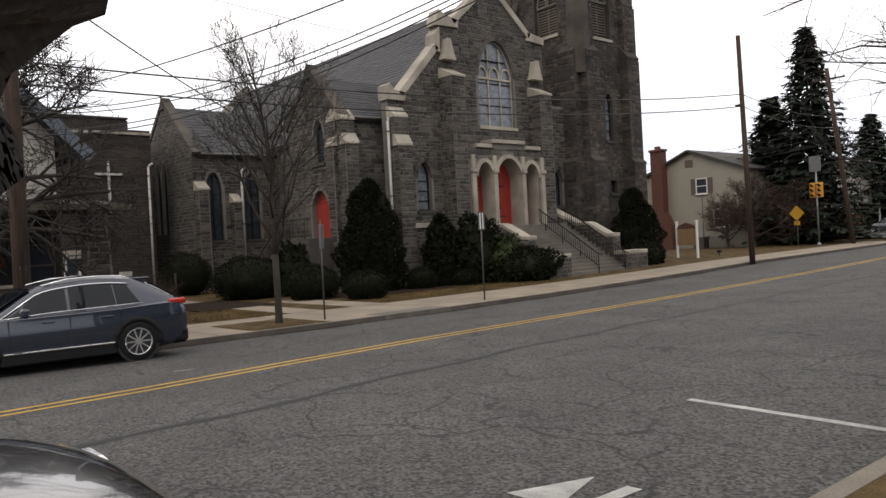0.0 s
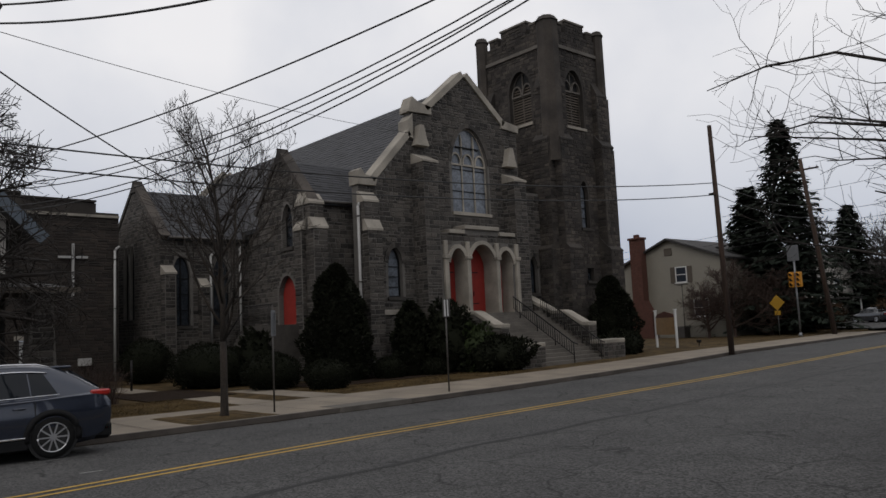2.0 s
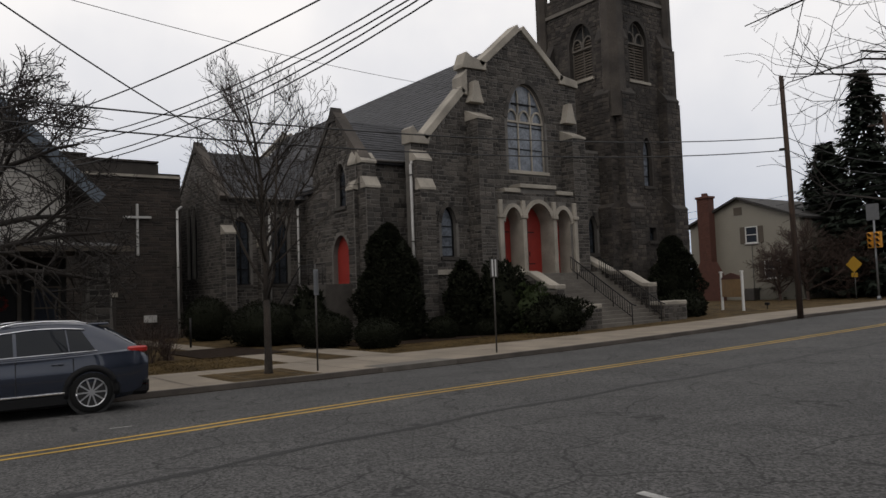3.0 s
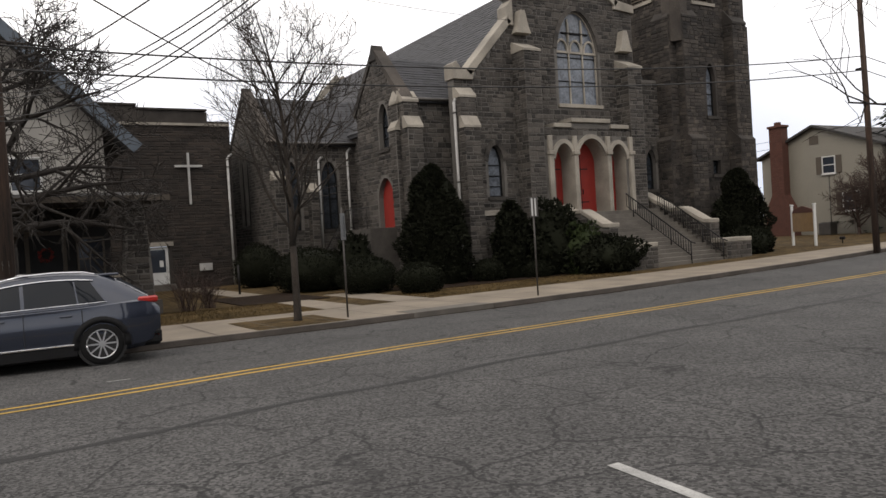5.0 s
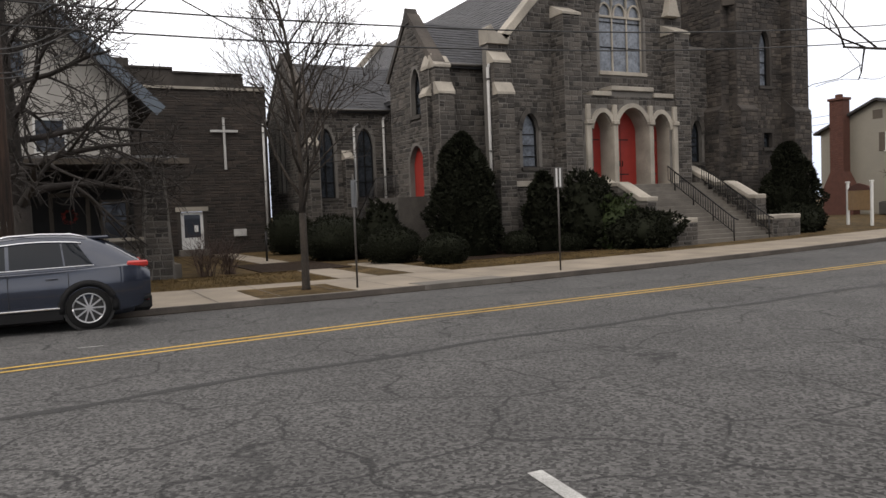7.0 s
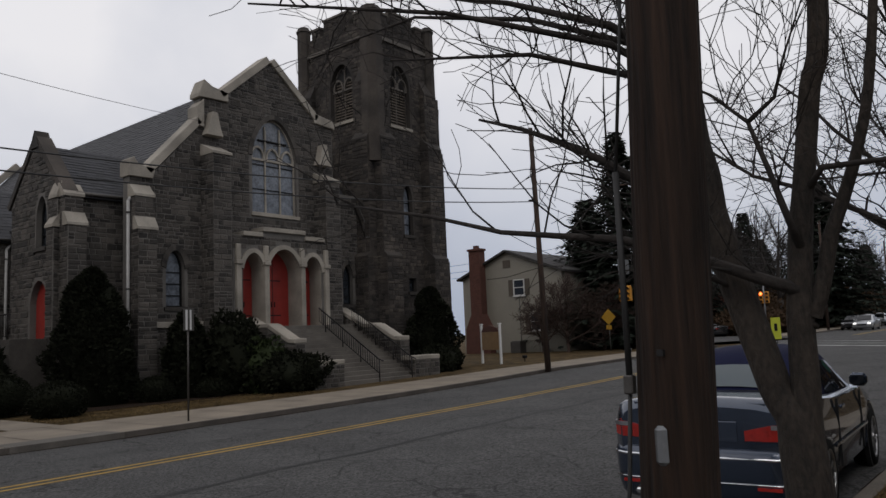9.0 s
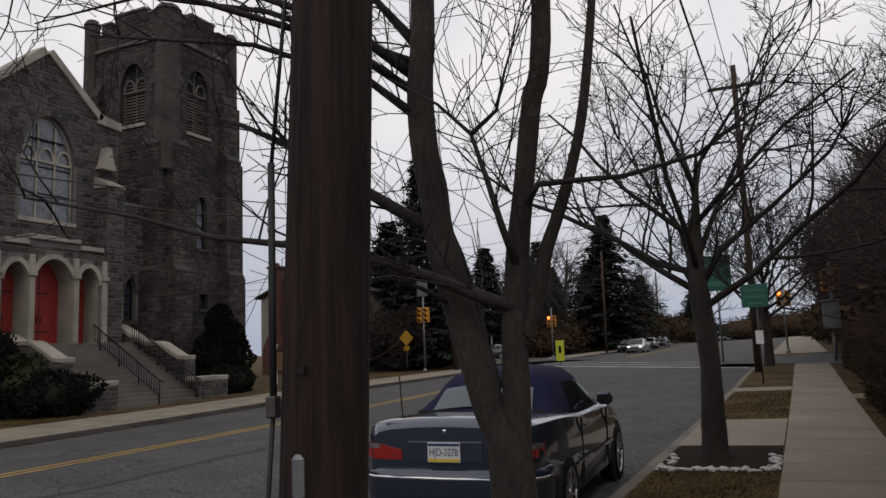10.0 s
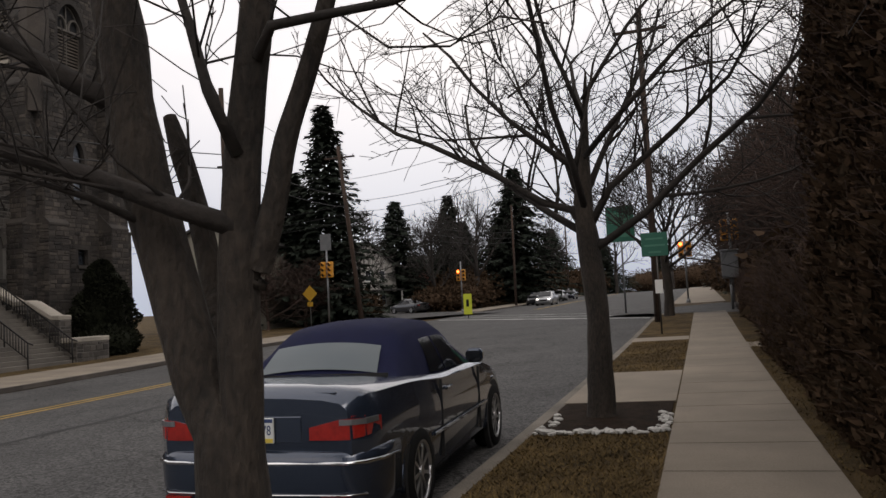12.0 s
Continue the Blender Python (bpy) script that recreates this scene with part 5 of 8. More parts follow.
def spreading_tree(at, seed, label, s=1.0, n_limbs=9, tip=0.0044):
    """A street tree that forks at head height into rising limbs with fine twigs."""
    r = random.Random(seed)
    t = thing("tree", label, "tree", at, group="street trees")
    v, f = [], []
    knobbly(v, f, [(0, 0, -0.05), (0, 0, 0.08), (0.01, 0, 0.6), (0.02, 0, 1.3), (-0.03, 0, 2.0), (-0.07, 0, 2.6), (-0.02, 0.05, 3.3), (0.06, 0.0, 4.2)], [q * s for q in (0.23, 0.175, 0.15, 0.135, 0.135, 0.12, 0.058, 0.012)], 12)
    raw("trunk", v, f, BARK, t, "grey bark", smooth=True)
    v, f = [], []
    for k in range(n_limbs):
        q = k / (n_limbs - 1)
        a = 2.4 * k + r.uniform(-0.25, 0.25)
        z = 1.95 + 1.9 * q
        branch_out(v, f, (-0.05 * (1 - q), 0, z), (math.cos(a), math.sin(a), 0.45 + 0.9 * q + r.uniform(-0.1, 0.2)), (3.9 - 1.5 * q) * r.uniform(0.88, 1.1) * s, (0.054 - 0.022 * q) * s, 3, r, wander=0.2, lift=0.06, kids=5, spread=0.85, shrink=0.55, tip=tip, start=0.15)
    for arm, rad in ((SPREAD_ARMS if s == 1.0 else ())):
        pts = [Vector(p) for p in arm]
        n = len(pts) - 1
        tube(v, f, pts, [rad * (1 - 0.8 * i / n) for i in range(n + 1)], 7)
        for k in range(15):
            q = r.uniform(0.12, 1)
            i = min(int(q * n), n - 1)
            al = (pts[i + 1] - pts[i]).normalized()
            d = (al * 0.7 + Vector((r.uniform(-0.7, 0.7), r.uniform(-0.8, 0.8), r.uniform(-0.1, 1.1)))).normalized()
            branch_out(v, f, pts[i].lerp(pts[i + 1], q * n - i), d, r.uniform(0.7, 1.6), rad * 0.3, 2, r, wander=0.25, kids=4, tip=tip, lift=0.05)
    raw("crown", v, f, BARK_FAR, t, "leafless crown of fine twigs", smooth=True)
    return t


def low_bough_tree():
    x, y = -1.25, -1.1
    z = gf(x, y)
    t = thing("tree", "rough-barked street tree with a low bough over the pavement", "tree", (x, y, z), group="street trees")
    off = Vector((-x, -y, -z))
    v, f = [], []
    tube(v, f, [(0, 0, -0.05), (0, 0, 0.1), (0.02, 0, 1.0), (0.05, 0.05, 1.5), (0.02, 0, 2.6), (0, 0, 5)], [0.3, 0.22, 0.19, 0.19, 0.15, 0.05], 12)
    raw("trunk", v, f, BARK, t, smooth=True)
    v, f = [], []
    tube(v, f, [Vector(p) + off for p in ((-1.2, -1.02, 1.55), (-0.72, -0.36, 1.7), (-0.293, 0.005, 1.877), (-0.188, 0.09, 1.927), (-0.173, 0.117, 1.987), (-0.183, 0.135, 2.067), (-0.233, 0.115, 2.427), (-0.27, -0.06, 3.13))], [0.1, 0.08, 0.07, 0.062, 0.06, 0.058, 0.05, 0.02], 14)
    r = random.Random(71)
    for k in range(10):
        branch_out(v, f, (0, 0, 2.6 + 0.22 * k), (r.uniform(-1, 1), r.uniform(-1, 0.2), 0.8), 1.6, 0.04, 2, r, kids=4, tip=0.004)
    raw("crown", v, f, BARK, t, smooth=True)


low_bough_tree()
spreading_tree((-1.12, 17.55, gf(-1.12, 17.55)), 11, "bare street tree in a mulched ring with white rocks")
spreading_tree((-1.25, 41.8, gf(-1.25, 41.8)), 12, "bare street tree by the crossing", 1.3, 16, 0.013)
bare_tree((-19.35, 10.4, gf(-19.2, 10.4)), 9.8, 0.1, 21, "slender bare street tree in front of the church", trunk_to=0.2, limbs=26, depth=3, kids=4, spread=0.8, reach=0.36, lift=0.13, tip=0.006, up=1.1)
bare_tree((-24.0, 4.0, gf(-24, 4)), 11.0, 0.27, 37, "old bare spreading tree before the stucco house", trunk_to=0.22, limbs=20, depth=3, kids=6, spread=1.1, reach=0.43, tip=0.010, lift=0.0, up=0.35, material=BARK_FAR)

# evergreens round the church
GC = gf(-27, 20, CURB_H)
shrub("yew", (-28.0, 19.75, GC), (1.62, 1.6, 5.0), 11000, 0.12, "tall dark conical yew against the church wall", cone=True, seed=2, rough=0.35)
shrub("yew", (-26.9, 22.9, GC), (1.0, 1.0, 3.3), 2600, 0.15, "dark upright yew under the lancet window", cone=True, seed=3, rough=0.4)
shrub("yew", (-26.3, 24.6, GC), (1.25, 1.2, 1.85), 3000, 0.15, "dark rounded yew beside the steps", seed=4, rough=0.4)
shrub("laurel", (-25.3, 25.4, GC), (1.1, 1.0, 1.25), 1300, 0.17, "loose green laurel bush beside the steps", LEAFY, seed=5, rough=0.5)
shrub("evergreen_bush", (-30.4, 17.1, GC), (0.9, 0.8, 1.35), 1400, 0.15, "dark loose evergreen bush below the side door", YEW, seed=19, rough=0.5)
shrub("yew", (-33.6, 17.0, GC), (1.3, 0.9, 0.95), 2600, 0.1, "low dark yew along the side steps", seed=20, rough=0.4)
shrub("low_yew", (-24.6, 26.0, GC), (1.7, 1.7, 0.95), 3200, 0.13, "low spreading dark yew beside the steps", seed=6, rough=0.3)
shrub("yew", (-25.8, 36.4, GC + 0.1), (1.55, 1.55, 4.4), 9000, 0.12, "dark conical yew at the tower foot", cone=True, seed=7, rough=0.4)
shrub("low_yew", (-24.6, 35.4, GC + 0.1), (0.9, 1.6, 0.85), 1800, 0.13, "low dark hedge behind the end wall", seed=8)
for x, y, rx, h, sd in ((-24.6, 17.0, 0.88, 0.64, 9), (-27.2, 16.1, 1.15, 0.84, 10), (-31.4, 15.4, 1.65, 1.1, 13), (-38.5, 15.4, 1.3, 1.3, 15), (-26.6, 21.4, 0.7, 0.55, 16), (-25.9, 23.4, 0.7, 0.45, 17)):
    shrub("clipped_bush", (x, y, GC), (rx, rx, h), int(5200 * rx), 0.055, "clipped rounded evergreen bush on the church lawn", seed=sd, rough=0.14, cat="bush", group="clipped bushes before the church")
r9 = random.Random(9)
for x, y, w, h in ((-26.4, 9.2, 0.9, 1.5), (-27.2, 10.0, 0.8, 1.2)):
    t = thing("bare_shrub", "leafless brown shrub beside the stone porch", "shrub", (x, y, GC))
    v, f = [], []
    for k in range(34):
        a = r9.uniform(0, 6.28)
        branch_out(v, f, (r9.uniform(-0.3, 0.3) * w, r9.uniform(-0.3, 0.3) * w, -0.03), (math.cos(a) * 0.5, math.sin(a) * 0.5, 1.2), h * r9.uniform(0.6, 1.0), 0.014, 1, r9, kids=5, tip=0.004)
    raw("twig_growth", v, f, BARK_RED, t)

# far side beyond the crossing
conifer((-25.6, 58.5, gf(-25, 58) - 0.1), 16.4, 4.9, 41, "tall dark spruce at the street corner")
conifer((-29.0, 59.5, gf(-25, 58) - 0.1), 11.8, 5.2, 42, "dark broad spruce at the street corner")
conifer((-22.0, 104.0, gf(-22, 104) - 0.1), 17.5, 8.0, 43, "dark spruce far up the street")
for i, (x, y, h) in enumerate(((-27.8, 53.6, 6.2), (-26.0, 55.5, 5.4), (-29.6, 53.2, 4.6))):
    bare_tree((x, y, gf(-25, y)), h, 0.12, 45 + i, "reddish bare ornamental tree before the pale house", trunk_to=0.1, limbs=22, depth=2, kids=7, material=BARK_RED, spread=1.1, reach=0.5, tip=0.013, up=0.7, group="ornamental trees by the pale house")
for i, (x, y, h, g) in enumerate(((-24, 92, 15, 0.3), (-28, 100, 17, 0.35), (-14.5, 150, 17, 0.3), (5.5, 78, 16, 0.35), (4.5, 60, 13, 0.25), (7.5, 52, 14, 0.3), (6.5, 92, 17, 0.35), (3.0, 120, 17, 0.35), (-24, 132, 15, 0.3), (9, 66, 15, 0.3), (5.0, 46.5, 12, 0.22), (-6, 190, 18, 0.3))):
    bare_tree((x, y, gf(x, y)), h, g, 60 + i, "bare tall tree along the far street", trunk_to=0.22, limbs=10, depth=2, kids=6, spread=0.75, material=BARK_FAR, reach=0.42, tip=0.014, group="far street trees")
for i, (x, y, h) in enumerate(((-19, 170, 12), (-10, 230, 11), (6, 175, 12), (-26, 150, 13), (14, 140, 14), (-34, 120, 13))):
    conifer((x, y, gf(x, y) - 0.3), h, 6.5, 80 + i, "dark spruce in the distance")


def hedge(x0, x1, y0, y1, h, seed, label, n, size, name="hedge"):
    r = random.Random(seed)
    z = gf((x0 + x1) / 2, (y0 + y1) / 2)
    t = thing(name, label, "hedge", ((x0 + x1) / 2, (y0 + y1) / 2, z))
    hx, hy = (x1 - x0) / 2, (y1 - y0) / 2
    bm = boxes((-hx * 0.8, hx * 0.8, -hy * 0.97, hy * 0.97, -0.05, h * 0.95), bevel=0.2)
    part("inner_growth", bm, HEDGE, t)
    v, f = [], []
    for _ in range(n):
        side = r.random()
        z2 = r.uniform(0, h)
        if side < 0.62:
            p, nr = Vector((-hx, r.uniform(-hy, hy), z2)), Vector((-1, 0, 0.3))
        elif side < 0.82:
            p, nr = Vector((r.uniform(-hx, hx), -hy, z2)), Vector((0, -1, 0.3))
        else:
            p, nr = Vector((r.uniform(-hx, hx), r.uniform(-hy, hy), h)), Vector((0, 0, 1))
        k = 0.16 * noise.noise(Vector((p.x, p.y * 0.8, p.z * 0.8)) * 1.7) + r.uniform(-0.16, 0.06)
        p = p + nr * k
        taper = 1 - 0.25 * (p.z / h) ** 3
        p.x *= taper
        d = (nr * 0.6 + Vector((r.uniform(-1, 1), r.uniform(-1, 1), r.uniform(-0.2, 1.2)))).normalized()
        e = d.orthogonal().normalized()
        e.rotate(Matrix.Rotation(r.uniform(0, 6.28), 3, d))
        s = size * r.uniform(0.6, 1.5)
        i = len(v)
        v += [tuple(p - e * s * 0.3), tuple(p + d * s), tuple(p + e * s * 0.3), tuple(p - d * s * 0.3)]
        f.append((i, i + 1, i + 2, i + 3))
    raw("foliage", v, f, HEDGE, t, "fine dry needles")
    v, f = [], []
    for _ in range(max(30, int(hy * 46))):
        p = (-hx * 0.9, r.uniform(-hy, hy), r.uniform(0.06 * h, 0.95 * h))
        branch_out(v, f, p, (-0.8, r.uniform(-0.7, 0.7), 0.8), r.uniform(0.25, 0.6), 0.005, 1, r, kids=4, tip=0.002)
    raw("twig_growth", v, f, BARK_RED, t)


hedge(1.24, 3.6, 10.0, 17.0, 5.8, 5, "tall dark arborvitae hedge beside the pavement", 70000, 0.07)
hedge(1.3, 3.0, 17.2, 26.0, 1.7, 6, "lower unclipped hedge beside the pavement", 26000, 0.07)
hedge(1.55, 3.4, 28.0, 42.0, 1.5, 7, "low brown hedge beside the pavement", 10000, 0.12)
for i, (x, y) in enumerate(((3.0, 20.5), (3.4, 25), (4.2, 30), (3.2, 36))):
    bare_tree((x, y, gf(x, y)), 7.5 + i, 0.09, 100 + i, "bare multi-stemmed shrub tree behind the hedge", trunk_to=0.1, limbs=14, depth=2, kids=6, spread=0.6, reach=0.5, material=BARK_FAR, tip=0.006, group="bare shrubs behind the hedge")


# dense growth behind the pavements
for i, (x, y, rx, h) in enumerate(((4.0, 30, 2.4, 1.7), (5.5, 36, 2.8, 2.2), (4.5, 41, 2.0, 1.6), (7.0, 46, 3.0, 2.6), (6.0, 60, 3.0, 2.4), (7.5, 70, 3.5, 2.8), (5.5, 82, 3.0, 2.4), (10, 90, 4.5, 3.4))):
    shrub("thicket", (x, y, gf(x, y)), (rx, rx * 1.2, h), int(900 * rx), 0.24, "dense brown winter thicket behind the pavement", HEDGE, seed=200 + i, rough=0.6, group="thickets on the near side")
for i, (x, y, rx, h) in enumerate(((-25, 82, 3.0, 1.3), (-26, 90, 3.5, 1.8), (-27, 97, 4.0, 2.6), (-25, 112, 4.0, 2.4), (-24.5, 122, 4.0, 2.2), (-28, 132, 5.0, 3.2), (-24, 145, 4.5, 2.8), (-22, 160, 4.5, 2.8), (-31, 66, 2.5, 1.6), (-29, 70, 2.2, 1.4), (-27, 60.5, 2.2, 1.2), (-31, 61, 2.2, 1.4))):
    shrub("thicket", (x, y, gf(x, y)), (rx, rx * 1.2, h), int(800 * rx), 0.3, "dark overgrown shrubs along the far street", HEDGE, seed=230 + i, rough=0.6, group="shrubs along the far street")
for i, (x, y, h, g) in enumerate(((3.6, 33, 9, 0.10), (4.8, 38, 10, 0.12), (6.5, 42, 12, 0.16), (5.6, 50, 12, 0.16), (8.5, 57, 14, 0.2), (5.4, 64, 13, 0.2), (8.0, 74, 15, 0.22), (5.2, 100, 15, 0.22), (8.5, 110, 16, 0.25), (-27, 86, 12, 0.2), (-30, 94, 13, 0.25), (-26, 107, 14, 0.25), (-27, 117, 14, 0.25), (-25, 140, 15, 0.25), (-31, 76, 12, 0.2))):
    bare_tree((x, y, gf(x, y)), h, g, 300 + i, "bare crowded tree with dense twigs", trunk_to=0.15, limbs=14, depth=2, kids=7, spread=0.75, material=BARK_FAR, reach=0.42, tip=0.012 if y < 60 else 0.022, group="crowded bare trees")


for i, (x, y, h) in enumerate(((9.5, 52, 13), (12, 66, 14), (9, 84, 14), (12.5, 44, 13), (6.8, 118, 13), (-31, 104, 15), (-29, 125, 14), (-33, 90, 13))):
    conifer((x, y, gf(x, y) - 0.2), h, 5.5, 400 + i, "dark spruce standing among bare trees")
for i, (x, y, rx, h) in enumerate(((4.6, 52, 2.4, 2.4), (5.0, 72, 2.6, 2.6), (4.4, 95, 3.0, 2.6), (3.4, 130, 3.0, 3.0), (0.5, 200, 8.0, 3.5), (-12, 230, 9.0, 3.5), (-24, 180, 6.0, 3.5), (-5, 260, 9, 4))):
    shrub("thicket", (x, y, gf(x, y) - 0.2), (rx, rx * 1.2, h), int(700 * rx), 0.3, "dense dark winter growth up the street", HEDGE, seed=430 + i, rough=0.6, group="thickets up the street")


for i, (x, y, h) in enumerate(((2.6, 21.5, 6.5), (3.2, 24, 7), (2.7, 27.5, 7.5), (3.3, 31, 8), (2.8, 34.5, 8), (3.4, 39, 9), (3.0, 44, 9), (3.6, 49, 10), (3.2, 55, 10), (4.0, 61, 11), (3.4, 68, 11), (4.2, 76, 12), (2.4, 52, 9), (2.6, 64, 10), (5.2, 36, 9), (5.6, 47, 10))):
    bare_tree((x, y, gf(x, y)), h, 0.075, 500 + i, "brown bare tree in the dense row by the pavement", trunk_to=0.08, limbs=20, depth=2, kids=7, spread=0.55, material=BARK_RED, reach=0.42, tip=0.007 + 0.00016 * y, up=1.1, group="dense bare row by the pavement")


# ---- cars ----


def loft(rings):
    bm = bmesh.new()
    loops = [[bm.verts.new(p) for p in ring] for ring in rings]
    n = len(loops[0])
    for a, b in zip(loops, loops[1:]):
        for i in range(n):
            j = (i + 1) % n
            bm.faces.new((a[i], a[j], b[j], b[i]))
    bm.faces.new(loops[0][::-1])
    bm.faces.new(loops[-1])
    bmesh.ops.recalc_face_normals(bm, faces=bm.faces)
    return bm


def interp(rows, s):
    """A smooth curve through the rows."""
    n = len(rows)
    for i in range(n - 1):
        a, b = rows[i], rows[i + 1]
        if s <= b[0]:
            d = b[0] - a[0]
            k = max(0, min(1, (s - a[0]) / d))
            o, e = rows[max(i - 1, 0)], rows[min(i + 2, n - 1)]
            out = []
            for j in range(1, len(a)):
                ma = (b[j] - o[j]) / (b[0] - o[0]) * d
                mb = (e[j] - a[j]) / (e[0] - a[0]) * d
                k2, k3 = k * k, k ** 3
                out.append((2 * k3 - 3 * k2 + 1) * a[j] + (k3 - 2 * k2 + k) * ma + (3 * k2 - 2 * k3) * b[j] + (k3 - k2) * mb)
            return out
    return list(rows[-1][1:])


def wheel(parent, x, y, r, side, spokes=10, w=0.23):
    wh = part("wheel", bmesh.new(), TYRE, parent)
    bm = bmesh.new()
    prof = [(0.0, r * 0.70), (0.0, r * 0.93), (0.03, r), (w - 0.03, r), (w, r * 0.93), (w, r * 0.7)]
    n = 32
    rings = [[bm.verts.new((x + side * (w / 2 - p), y + q * math.cos(2 * math.pi * i / n), r + q * math.sin(2 * math.pi * i / n))) for i in range(n)] for p, q in prof]
    for a, b in zip(rings, rings[1:]):
        for i in range(n):
            bm.faces.new((a[i], a[(i + 1) % n], b[(i + 1) % n], b[i]))
    bmesh.ops.recalc_face_normals(bm, faces=bm.faces)
    part("tyre", bm, TYRE, wh, smooth=True)
    xo = x + side * w / 2
    bm = bmesh.new()
    bmesh.ops.create_cone(bm, cap_ends=True, segments=32, radius1=r * 0.7, radius2=r * 0.7, depth=0.02, matrix=pose(xo - side * 0.09, y, r, 0, 90, 0))
    part("wheel_back", bm, PLASTIC, wh)
    v, f = [], []
    tube(v, f, [(xo - side * 0.015, y + r * 0.69 * math.cos(2 * math.pi * i / n), r + r * 0.69 * math.sin(2 * math.pi * i / n)) for i in range(n + 1)], 0.018, 6)
    bm = bmesh.new()
    for k in range(spokes):
        a = 2 * math.pi * k / spokes + 0.3
        m = pose(xo - side * 0.03, y, r) @ Matrix.Rotation(a, 4, "X")
        rr = bmesh.ops.create_cube(bm, size=1, matrix=m @ Matrix.LocRotScale((0, 0, r * 0.36), None, (0.03, r * (0.075 if spokes > 6 else 0.2), r * 0.62)))
    bmesh.ops.create_cone(bm, cap_ends=True, segments=16, radius1=r * 0.15, radius2=r * 0.13, depth=0.05, matrix=pose(xo - side * 0.03, y, r, 0, 90, 0))
    rim = part("rim", bm, ALLOY, wh)
    raw("rim_lip", v, f, ALLOY, wh, smooth=True)


def car(name, at, rz, label, prof, house, paint, wheels, wr, half, glass=CAR_GLASS, top_mat=None, spokes=10, cladding=False, arch_lip=True):
    """prof: rows of length along the car, underside, shoulder height, half width, half width at the shoulder. house: rows of length, roof height, half width of the roof."""
    c = thing(name, label, "car", at, rz)
    L = prof[-1][0]
    rings = []
    n = 60
    for i in range(n + 1):
        s = L * (i / n)
        zb, zt, w, ws = interp(prof, s)
        half_ring = [(0, zb), (w * 0.86, zb), (w * 0.965, zb + 0.09), (w * 0.985, zb + (zt - zb) * 0.35), (w, zb + (zt - zb) * 0.6), (w * 0.993, zb + (zt - zb) * 0.74), (w * 0.97, zb + (zt - zb) * 0.86), (ws + (w - ws) * 0.55, zt - 0.035), (ws, zt - 0.006), (ws * 0.8, zt + 0.016), (ws * 0.4, zt + 0.03), (0, zt + 0.035)]
        ring = [(x, s, z) for x, z in half_ring] + [(-x, s, z) for x, z in half_ring[-2:0:-1]]
        rings.append(ring)
    body = part("body", loft(rings), paint, c, smooth=True)
    m = body.modifiers.new("edges", "EDGE_SPLIT")
    m.split_angle = radians(38)
    # cabin
    h0, h1 = house[0][0], house[-1][0]
    rings = []
    k = 40
    for i in range(k + 1):
        s = h0 + (h1 - h0) * i / k
        zr, wr2 = interp(house, s)
        _, zt, w, ws = interp(prof, s)
        zt -= 0.02
        half_ring = [(0, zt - 0.05), (ws * 0.985, zt - 0.02), (ws * 0.985 + (wr2 - ws) * 0.35, zt + (zr - zt) * 0.42), (wr2 + 0.035, zr - min(0.09, (zr - zt) * 0.3)), (wr2 * 0.88, zr - 0.02 * min(1, (zr - zt) / 0.2)), (wr2 * 0.45, zr + 0.012), (0, zr + 0.02)]
        rings.append([(x, s, z) for x, z in half_ring] + [(-x, s, z) for x, z in half_ring[-2:0:-1]])
    cabin = part("cabin" if not top_mat else "soft_top", loft(rings), top_mat or paint, c, smooth=True)
    m = cabin.modifiers.new("edges", "EDGE_SPLIT")
    m.split_angle = radians(40)

    def side_z(s, q):
        zr, wr2 = interp(house, s)
        _, zt, w, ws = interp(prof, s)
        zt -= 0.02
        za, zc = zt - 0.0, zr - min(0.09, (zr - zt) * 0.3)
        xa, xm, xc = ws * 0.985, ws * 0.985 + (wr2 - ws) * 0.35, wr2 + 0.035
        zm = zt + (zr - zt) * 0.42
        z = za + (zc - za) * q
        x = xa + (xm - xa) * (z - za) / max(1e-3, zm - za) if z < zm else xm + (xc - xm) * (z - zm) / max(1e-3, zc - zm)
        return x, z
    c["side"] = 1
    del c["side"]
    for sd in (-1, 1):
        for y in wheels:
            wheel(c, sd * (half - 0.115 + 0.012), y, wr, sd, spokes)
            v, f = [], []
            pts = [(sd * (half - 0.035), y + (wr + 0.065) * math.cos(a), wr + (wr + 0.065) * math.sin(a)) for a in [math.pi * (i / 16 * 1.1 - 0.05) for i in range(17)]]
            if arch_lip:
                tube(v, f, pts, 0.07 if cladding else 0.028, 6)
                raw("wheel_arch", v, f, PLASTIC if cladding else paint, c, smooth=True)
            # flat near-black disc: the shade of the wheel arch put into its colour
            bm = bmesh.new()
            bmesh.ops.create_cone(bm, cap_ends=True, segments=28, radius1=wr + 0.05, radius2=wr + 0.05, depth=0.05, matrix=pose(sd * (half - 0.036), y, wr + 0.005, 0, 90, 0))
            part("wheel_well", bm, DARK_AND_SHADE, c)
    return c, side_z


